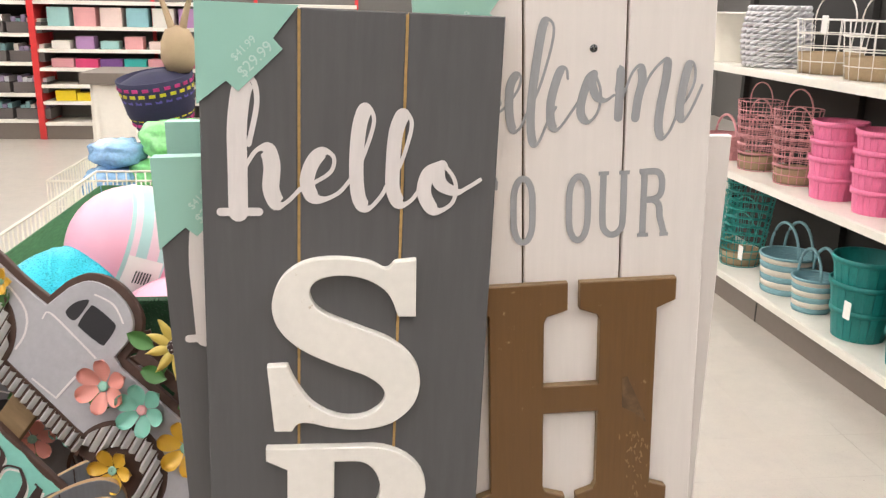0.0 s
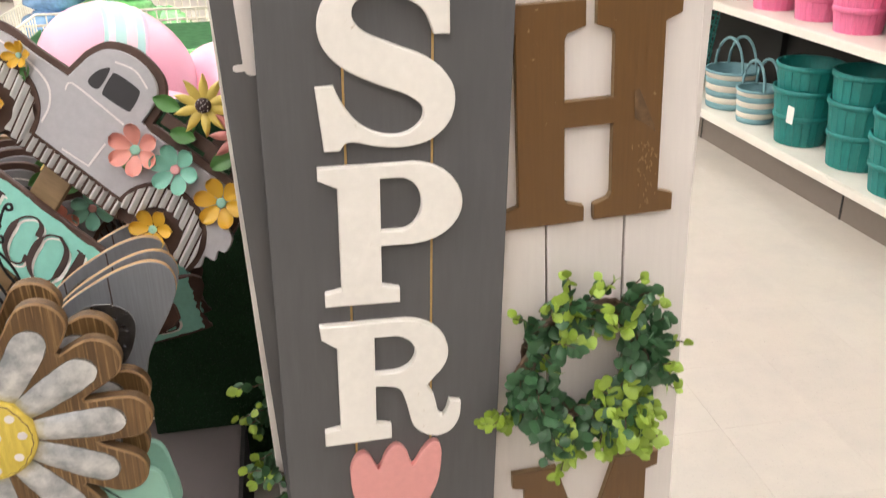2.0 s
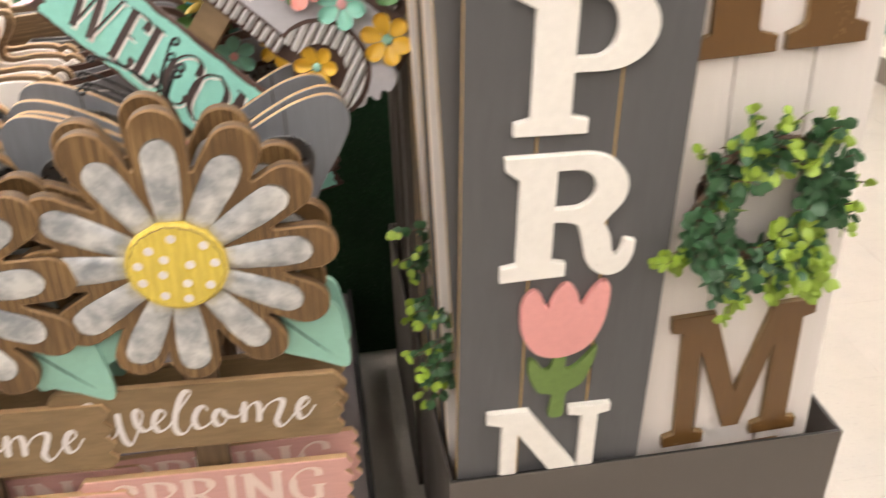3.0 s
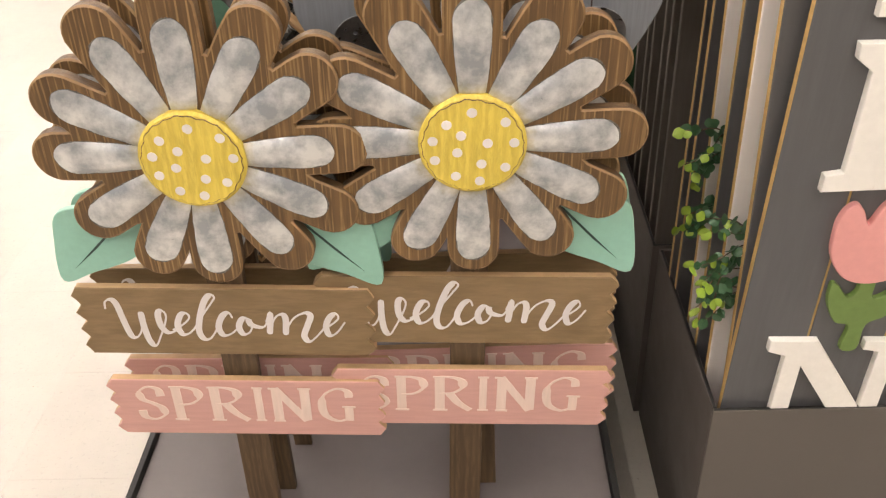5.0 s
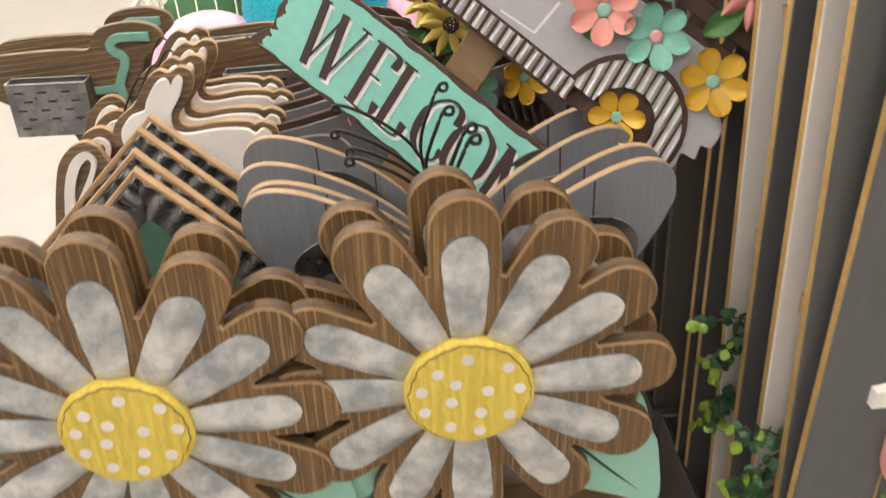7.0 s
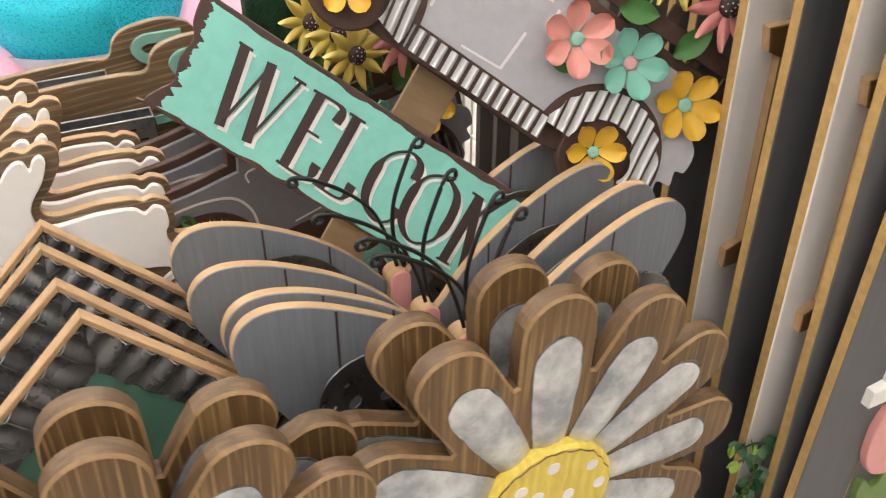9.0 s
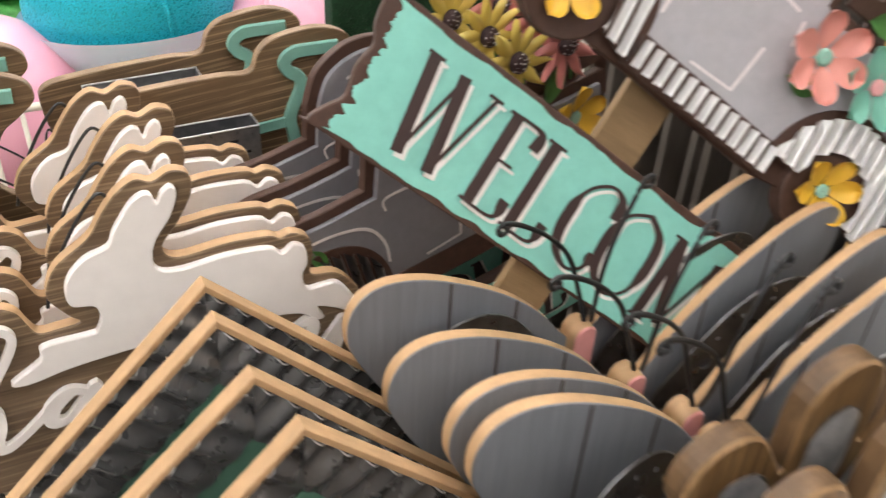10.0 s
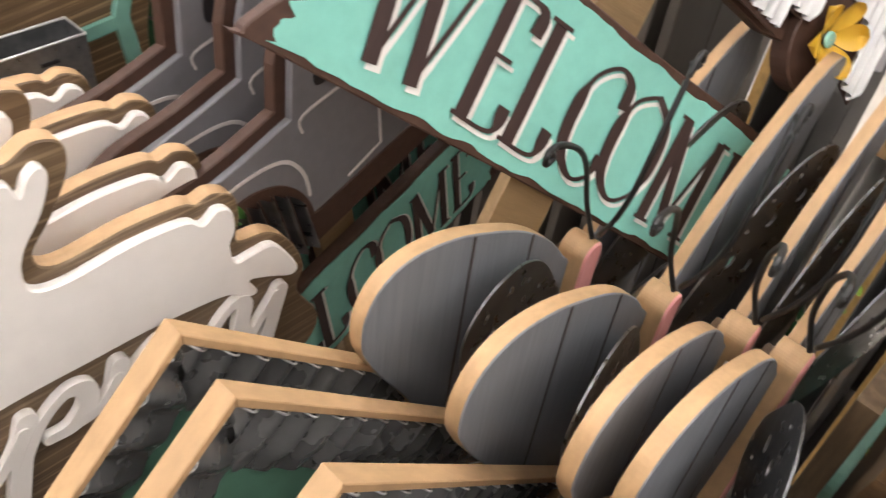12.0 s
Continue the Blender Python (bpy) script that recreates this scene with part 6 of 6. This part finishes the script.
HAPPY = ([(-232, -105), (-212, -70), (-187, -32), (-179, -13), (-187, -4), (-203, -15), (-217, -42), (-228, -80), (-240, -128)], [(-236, -110), (-220, -83), (-208, -80), (-207, -96), (-213, -114), (-205, -121), (-188, -110), (-170, -94)],
         [(-138, -83), (-150, -79), (-166, -92), (-168, -106), (-157, -107), (-143, -92), (-131, -79), (-136, -95), (-136, -108), (-126, -113), (-110, -98), (-96, -78)],
         [(-92, -72), (-100, -95), (-112, -138), (-119, -164)], [(-101, -106), (-86, -81), (-69, -67), (-57, -71), (-58, -86), (-70, -97), (-84, -97)], [(-66, -97), (-52, -94), (-37, -76)],
         [(-34, -68), (-42, -95), (-54, -140), (-60, -162)], [(-43, -106), (-28, -81), (-11, -67), (0, -71), (-1, -86), (-13, -97), (-26, -97)],
         [(8, -86), (22, -94), (36, -78), (48, -71), (54, -77), (50, -97), (57, -108), (67, -97), (79, -82)], [(83, -82), (75, -106), (63, -140), (48, -160)])


def rabbit_sign(m):
    g = thing("rabbit_sign", m, "white leaping rabbit sign on brown wood with script lettering", "wall sign", "rabbit signs")
    back = curve([(-0.148, 0.011), (-0.146, 0.024), (-0.136, 0.040), (-0.112, 0.057), (-0.102, 0.071), (-0.088, 0.089), (-0.072, 0.099), (-0.060, 0.095), (-0.046, 0.101), (-0.033, 0.095), (-0.0335, 0.078), (-0.046, 0.056), (-0.0605, 0.036), (-0.050, 0.0235), (-0.010, 0.0265), (0.022, 0.0245), (0.032, 0.020), (0.043, 0.022), (0.057, 0.013), (0.0595, -0.006), (0.057, -0.024), (0.080, -0.030), (0.098, -0.050), (0.108, -0.078), (0.102, -0.1), (0.120, -0.15), (0.06, -0.19), (-0.1, -0.2), (-0.2, -0.18), (-0.256, -0.165), (-0.262, -0.13), (-0.252, -0.09), (-0.240, -0.05), (-0.226, -0.015), (-0.206, 0.006), (-0.186, 0.013), (-0.172, 0.006), (-0.166, -0.008), (-0.160, -0.018), (-0.145, -0.018), (-0.130, -0.016), (-0.137, -0.008)], True, 5)
    part("sign_back", plate(Shape(), [back], 0.0, 0.011, 0.001, 0, 1), [RABBIT_OAK, BIRCH], g, "brown wood backing with pale cut edge")
    part("rabbit", plate(Shape(), [curve(RABBIT, True, 4)], -0.006, -0.0002, 0.0012), RABBIT_WHITE, g, "white painted leaping rabbit")
    s = Shape()
    for k, stroke in enumerate(HAPPY):
        ribbon(s, [(0.001 * a, 0.001 * b) for a, b in stroke], (0.0066, 0.0128), -0.006 - 0.00025 * (k % 3), 0.0058, steps=6)
    part("script_lettering", s, RABBIT_WHITE, g, "raised white script lettering")
    part("hanger", tube(Shape(), curve([(-0.150, 0.0125, -0.005), (-0.142, 0.014, 0.020), (-0.122, 0.012, 0.058), (-0.100, 0.008, 0.088), (-0.090, 0.0125, 0.080)], False, 6), 0.0015, 0, 5), WIRE, g, "black cord hanger")
    part("stake", box(Shape(), -0.06, -0.035, 0.0115, 0.021, -0.78, -0.1, 0, 0.002), PLANK_BROWN, g)
    return g


rabbit = rabbit_sign(placed(-0.783, 1.237, 0.945, -1, 0, 0))
for k, (x, y, z, r) in enumerate(((-0.777, 1.284, 0.944, 0), (-0.770, 1.345, 0.944, 0.5), (-0.789, 1.394, 0.946, 0))):
    copy_thing(rabbit, placed(x, y, z, -1, 0, r))


# ---- bicycle planters on brown boards ----
def bicycle_sign(m, rim):
    g = thing("bicycle_sign", m, "brown wooden bicycle sign with a tin planter box and green frame", "garden sign", "bicycle signs")
    back = curve([(-0.100, -0.125), (-0.128, -0.078), (-0.170, -0.056), (-0.203, -0.032), (-0.209, 0.0), (-0.200, 0.024), (-0.15, 0.027), (-0.08, 0.0235), (-0.046, 0.020), (-0.034, 0.038), (-0.0145, 0.049), (0.03, 0.0505), (0.060, 0.038), (0.065, 0.020), (0.047, 0.005), (0.028, -0.010), (0.008, -0.055), (0.007, -0.10), (0.05, -0.14), (0.05, -0.25), (-0.09, -0.25)], True, 5)
    part("sign_back", plate(Shape(), [back], 0.0, 0.012, 0.001, 0, 1), [BIKE_OAK, BIKE_EDGE], g, "brown wooden bicycle board")
    bar = curve([(0.048, 0.028), (0.0225, 0.0305), (0.0005, 0.0315), (-0.0108, 0.0232), (-0.0069, 0.0125), (0.0020, 0.0050), (0.0030, -0.0070), (-0.0095, -0.0285), (-0.0140, -0.0410), (-0.0130, -0.060), (-0.012, -0.12)], False, 5)
    wide = [(bar[i], (Vector(bar[min(i + 1, len(bar) - 1)]) - Vector(bar[max(0, i - 1)])).normalized()) for i in range(len(bar))]
    lp = [(p[0] - d.y * 0.0065, p[1] + d.x * 0.0065) for p, d in wide] + [(p[0] + d.y * 0.0065, p[1] - d.x * 0.0065) for p, d in wide[::-1]]
    part("handlebar", plate(Shape(), [lp], -0.006, -0.0003, 0.001), BIKE_GREEN, g, "green painted handlebar")
    part("cross_bar", box(Shape(), -0.052, -0.008, -0.0055, -0.0005, -0.047, -0.036, 0, 0.001), BIKE_GREEN, g)
    # the open box hangs level on the leaning board
    w, h, d = 0.057, 0.080, -0.030
    bx = part("planter_box", box(Shape(), -w, w, d, d + 0.0012, -h, 0), BOX_TIN, g, "small open galvanised box")
    bx.matrix_basis = pose(-0.1105, 0, rim, 0, 5.0, 0)
    for a, b, c, e, lo, hi in ((-w, -w + 0.0012, d + 0.0013, -0.0017, -h, 0), (w - 0.0012, w, d + 0.0013, -0.0017, -h, 0), (-w, w, -0.0016, -0.0004, -h, 0.001), (-w + 0.0013, w - 0.0013, d + 0.0013, -0.0017, -h, -h + 0.0012)):
        part("box_wall", box(Shape(), a, b, c, e, lo, hi), BOX_TIN, bx)
    part("box_rim", tube(Shape(), [(-w, d, 0.0006), (w, d, 0.0006), (w, -0.0012, 0.0006), (-w, -0.0012, 0.0006)], 0.0011, 0, 5, closed=True), TIN_PALE, bx, "pale folded rim")
    for k in range(13):
        px, pz = -w + 0.010 + 0.034 * (k % 3) + 0.012 * (k // 3 % 2), -0.014 - 0.0135 * (k // 3)
        part("slot", box(Shape(), px, px + 0.013, d - 0.0010, d - 0.0002, pz, pz + 0.0028), BLACK, bx)
    part("hanger", tube(Shape(), curve([(0.006, 0.014, -0.050), (0.035, 0.016, -0.080), (0.052, 0.010, -0.105), (0.058, 0.006, -0.070), (0.066, 0.006, -0.050), (0.072, 0.008, -0.068), (0.072, 0.014, -0.115)], False, 6), 0.0013, 0, 5), WIRE, g)
    part("stake", box(Shape(), -0.05, -0.025, 0.0125, 0.02, -0.75, -0.2, 0, 0.002), PLANK_BROWN, g)
    return g


bicycle_sign(placed(-0.967, 1.466, 0.990, 0, 2, 3), -0.013)
bicycle_sign(placed(-0.965, 1.535, 0.992, 0, 2, 3), -0.012)
bicycle_sign(placed(-0.655, 1.468, 0.990, 0, 2, 5), -0.019)
bicycle_sign(placed(-0.690, 1.528, 0.993, 0, 2, 6), 0.011)

# ---- turf, wire bin, eggs, bags ----
rng = random.Random(11)
turf = thing("turf_roll", pose(-0.52, 1.72, 0.0), "dark green artificial turf sheet standing behind the signs", "turf")
part("turf_sheet", box(Shape(), 0, 0.36, 0, 0.03, 0.0, 1.02, 0, 0.006), TURF, turf)
s = Shape()
for k in range(4200):
    x, z = rng.uniform(0.0, 0.36), rng.uniform(0.02, 1.02)
    dx, dz = rng.uniform(-0.006, 0.006), rng.uniform(0.004, 0.016)
    s.add([(x - 0.0012, 0.0, z), (x + 0.0012, 0.0, z), (x + dx, rng.uniform(-0.02, -0.008), z + dz)], [(0, 1, 2)], 0)
part("turf_nap", s, TURF, turf, kind="stuff")

LINING = painted("green paper lining", (0.10, 0.27, 0.12), 0.7, 0.3, (8, 8, 60))
CART_WIRE = plastic("cream coated wire", (0.70, 0.66, 0.55), 0.4)
def wire_bin(m, w, d, h, label):
    """An open dump bin of coated wire on a card floor."""
    g = thing("wire_bin", m, label, "wire bin", "wire bins")
    for z in (0.2, 0.5, h - 0.12, h):
        part("hoop", tube(Shape(), [(0, 0, z), (w, 0, z), (w, d, z), (0, d, z)], 0.0060 if z == h else 0.0038, 0, 6, closed=True), CART_WIRE, g)
    wire = tube(Shape(), [(0, 0, 0.02), (0, 0, h)], 0.0034, 0, 5).mesh("upright_wire", [CART_WIRE])
    for k in range(int(d / 0.042) + 1):
        for x in (0, w):
            part("upright_wire", wire, CART_WIRE, g).matrix_basis = pose(x, k * 0.042, 0)
    for k in range(1, int(w / 0.042)):
        for y in (0, d):
            part("upright_wire", wire, CART_WIRE, g).matrix_basis = pose(k * 0.042, y, 0)
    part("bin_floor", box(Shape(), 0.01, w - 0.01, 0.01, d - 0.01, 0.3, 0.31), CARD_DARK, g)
    return g


cart = wire_bin(pose(-1.17, 1.78, 0), 1.2, 2.17, 0.86, "cream wire dump bin full of jumbo plastic eggs")
part("divider_rail", tube(Shape(), [(0.0, 0.68, 0.86), (1.2, 0.68, 0.86)], 0.0050, 0, 6), CART_WIRE, cart)
for k in range(1, 24):
    part("divider_wire", tube(Shape(), [(0.05 * k, 0.68, 0.32), (0.05 * k, 0.68, 0.86)], 0.0024, 0, 5), CART_WIRE, cart)
part("lining", box(Shape(), 0.012, 0.016, 0.70, 2.15, 0.32, 0.80), LINING, cart, "green paper lining behind the wires")
part("lining", box(Shape(), 0.02, 1.18, 2.150, 2.154, 0.32, 0.80), LINING, cart)
wire_bin(pose(-1.42, 4.03, 0), 1.1, 1.0, 0.80, "cream wire dump bin with bags of basket grass")


def egg(name, m, r, tall, mat, label, band=True):
    g = thing(name, m, label, "plastic egg", "jumbo eggs")
    prof = [(max(0.0005, r * math.sin(math.pi * i / 24) * (1 - 0.10 * math.cos(math.pi * i / 24))), -tall * math.cos(math.pi * i / 24)) for i in range(25)]
    part("shell", lathe(Shape(), prof, 40), mat, g)
    part("seam", lathe(Shape(), [(r * 1.0, -0.006), (r * 1.012, -0.005), (r * 1.012, 0.005), (r * 1.0, 0.006)], 40), mat, g)
    if band:
        lb = part("paper_band", lathe(Shape(), [(p[0] + 0.0015, p[1]) for p in prof[12:17]], 40), BAND, g, "pale mint printed paper band")
        for k0, k1, mt in ((13, 14, BAND_PINK), (15, 15.6, BAND_PINK)):
            zz = [k0 + (k1 - k0) * q / 4 for q in range(5)]
            ringp = [(r * math.sin(math.pi * i / 24) * (1 - 0.10 * math.cos(math.pi * i / 24)) + 0.0028, -tall * math.cos(math.pi * i / 24)) for i in zz]
            part("band_stripe", lathe(Shape(), ringp, 40), mt, lb)
        patch = lambda u, v: tuple((lambda i, a: ((r * math.sin(math.pi * i / 24) * (1 - 0.10 * math.cos(math.pi * i / 24)) + 0.0045) * math.cos(a), (r * math.sin(math.pi * i / 24) * (1 - 0.10 * math.cos(math.pi * i / 24)) + 0.0045) * math.sin(a), -tall * math.cos(math.pi * i / 24)))(12.4 + 3.2 * v, radians(-120 + 46 * u)))
        part("paper_label", grid(Shape(), 12, 8, patch), HANG_TAG, lb, "white paper label with a barcode")
        for q in range(6):
            w = box(Shape(), -0.016, 0.016, -r * 1.0 - 0.0075, -r * 1.0 - 0.0065, 0.030 + q * 0.007, 0.033 + q * 0.007)
            part("print_bar", w, SLIT, lb)
    return g


BAND = plastic("paper band", (0.40, 0.62, 0.60), 0.4)
CLEAR = plastic("pale clear plastic", (0.62, 0.74, 0.80), 0.22, 0.05, 8.0, 0.4)
BAND_PINK = plastic("pink band print", (0.76, 0.56, 0.62), 0.4)
egg("jumbo_egg", pose(-0.545, 2.20, 0.983) @ pose(0, 0, 0, 25, -65, 0), 0.166, 0.20, EGG_PINK, "jumbo pearly pink plastic egg with a paper band")
blue_egg = egg("jumbo_egg", pose(-0.715, 2.07, 0.895) @ pose(0, 0, 0, 0, 82, 10), 0.138, 0.172, EGG_BLUE, "jumbo turquoise glitter egg in a clear plastic cradle", False)
cradle = lambda u, v: (lambda a, b: (0.186 * math.cos(a) * math.sin(b), 0.148 * math.sin(a) * math.sin(b), -0.150 * math.cos(b)))(2 * math.pi * u, math.pi * 0.44 * v)
part("plastic_cradle", grid(Shape(), 40, 10, cradle), CLEAR, blue_egg, "pale clear plastic cradle").matrix_basis = pose(0, 0, 0, 0, -82, 0)
for x, y, z, r, m_, a in ((-0.975, 2.02, 0.745, 0.138, EGG_PINK, 40), (-0.45, 2.0, 0.825, 0.148, EGG_PINK, 70), (-0.98, 2.0, 0.55, 0.14, EGG_PINK, 30), (-0.75, 2.5, 0.66, 0.14, EGG_PINK, 20), (-0.3, 2.35, 0.85, 0.14, EGG_PINK, 10), (-0.6, 1.94, 0.60, 0.14, EGG_PINK, 80), (-0.25, 1.95, 0.66, 0.14, EGG_BLUE, 30)):
    egg("jumbo_egg", pose(x, y, z, a, a * 0.7, 30), r, r * 1.2, m_, "jumbo plastic egg lying in the wire bin", False)


def crumpled(name, m, w, d, h, mat, label, seed):
    """A soft bag: a lumpy pillow."""
    g = thing(name, m, label, "bag", "filler bags")

    def place(u, v):
        a, b = 2 * math.pi * u, math.pi * v
        p = Vector((math.cos(a) * math.sin(b), math.sin(a) * math.sin(b), math.cos(b)))
        k = 1 + 0.22 * noise.noise(p * 2.2 + Vector((seed, 0, 0))) + 0.1 * noise.noise(p * 6 + Vector((0, seed, 0)))
        q = 0.75
        sgn = lambda t: math.copysign(abs(t) ** q, t)
        return (sgn(p.x) * w / 2 * k, sgn(p.y) * d / 2 * k, sgn(p.z) * h / 2 * k + h / 2)
    part("bag_film", grid(Shape(), 36, 20, place), mat, g)
    return g


GRASS_BLUE = plastic("blue shredded filler", (0.24, 0.45, 0.72), 0.25, 0.4, 60.0, 0.5)
GRASS_GREEN = plastic("green shredded filler", (0.24, 0.68, 0.24), 0.25, 0.4, 60.0, 0.5)
for k, (x, y, z, w, h, mt) in enumerate(((-1.17, 4.22, 0.67, 0.27, 0.17, GRASS_BLUE), (-1.15, 4.24, 0.83, 0.26, 0.13, GRASS_BLUE), (-0.90, 4.25, 0.70, 0.36, 0.18, GRASS_GREEN), (-0.88, 4.28, 0.87, 0.32, 0.18, GRASS_GREEN), (-1.2, 4.6, 0.5, 0.36, 0.2, GRASS_GREEN), (-1.0, 4.3, 0.42, 0.4, 0.26, GRASS_BLUE), (-0.8, 4.7, 0.45, 0.4, 0.3, GRASS_GREEN), (-0.85, 3.55, 0.6, 0.36, 0.16, GRASS_BLUE), (-0.6, 3.5, 0.6, 0.36, 0.16, GRASS_GREEN), (-0.85, 3.5, 0.45, 0.4, 0.16, GRASS_GREEN), (-0.55, 3.5, 0.45, 0.4, 0.16, GRASS_BLUE), (-0.7, 3.5, 0.31, 0.6, 0.14, GRASS_GREEN), (-1.1, 4.4, 0.31, 0.5, 0.14, GRASS_GREEN))):
    crumpled("filler_bag", pose(x, y, z, 0, 0, 30 * k), w, w, h, mt, "clear bag of shredded basket grass", k * 3.1)

# ---- table with white cloth, woven basket and jute rabbit ----
cloth = thing("display_table", pose(-2.05, 7.9, 0), "table under a long white cloth", "table")
def drape(u, v):
    a = 2 * math.pi * u
    fold = 0.02 * math.sin(a * 14) * (1 - v)
    sx, sy = 0.22 + fold, 0.3 + fold
    q = 0.35
    sg = lambda t: math.copysign(abs(t) ** q, t)
    return (sg(math.cos(a)) * sx, sg(math.sin(a)) * sy, 0.005 + 0.9 * v)
part("cloth", grid(Shape(), 140, 10, drape), SHELF_WHITE, cloth)
part("table_top", box(Shape(), -0.26, 0.26, -0.36, 0.36, 0.905, 1.0, 0, 0.006), SHELF_KICK, cloth, "dark grey table top tray")
NAVY = painted("navy woven straw", (0.02, 0.02, 0.06), 0.8, 0.4, (60, 60, 60), 0.5)
weave = thing("woven_basket", pose(-1.165, 5.4, 0.835) @ pose(0, 0, 0, 6, -9, 20), "dark woven basket with bright zigzag bands", "basket")
part("body", lathe(Shape(), [(0.001, 0.0), (0.15, 0.0), (0.20, 0.14), (0.225, 0.34), (0.215, 0.34), (0.19, 0.14), (0.001, 0.02)], 36), NAVY, weave)
part("filling", lathe(Shape(), [(0.21, 0.31), (0.12, 0.352), (0.001, 0.362)], 24), NAVY, weave)
for k, c in enumerate(((0.55, 0.04, 0.22), (0.62, 0.56, 0.03), (0.06, 0.35, 0.32), (0.55, 0.04, 0.22), (0.10, 0.08, 0.34), (0.62, 0.56, 0.03), (0.55, 0.04, 0.22))):
    mt = painted("bright straw", c, 0.8, 0.3, (80, 80, 80), 0.5)
    for q in range(22):
        a = 2 * math.pi * (q + 0.5 * (k % 2)) / 22
        z, r = 0.07 + 0.037 * k, 0.1795 + 0.0068 * k
        part("coloured_stitch", box(Shape(), -0.018, 0.018, -0.004, 0.003, 0, 0.02, 0, 0.002), mt, weave).matrix_basis = pose(r * math.cos(a), r * math.sin(a), z, 0, 0, math.degrees(a) + 90)
stand = thing("display_stand", pose(-1.165, 5.4, 0), "round white display stand under a woven basket", "display stand")
part("drum", lathe(Shape(), [(0.16, 0.0), (0.18, 0.02), (0.18, 0.808), (0.001, 0.81)], 28), SHELF_WHITE, stand)
jute = part("jute_rabbit", Shape(), BURLAP)
s = lathe(Shape(), [(0.001, 0), (0.07, 0.01), (0.105, 0.09), (0.10, 0.19), (0.07, 0.26), (0.001, 0.285)], 20)
for sx in (-1, 1):
    tube(s, curve([(sx * 0.03, 0, 0.26), (sx * 0.07, 0, 0.4), (sx * 0.13, 0, 0.56)], False, 6), 0.025, 0, 8, 0.008)
jute.data = s.mesh("jute_rabbit", [BURLAP])
jute.matrix_basis = pose(-1.065, 5.42, 1.175)
tagged(jute, "tan jute rabbit figure with long ears", "figure")
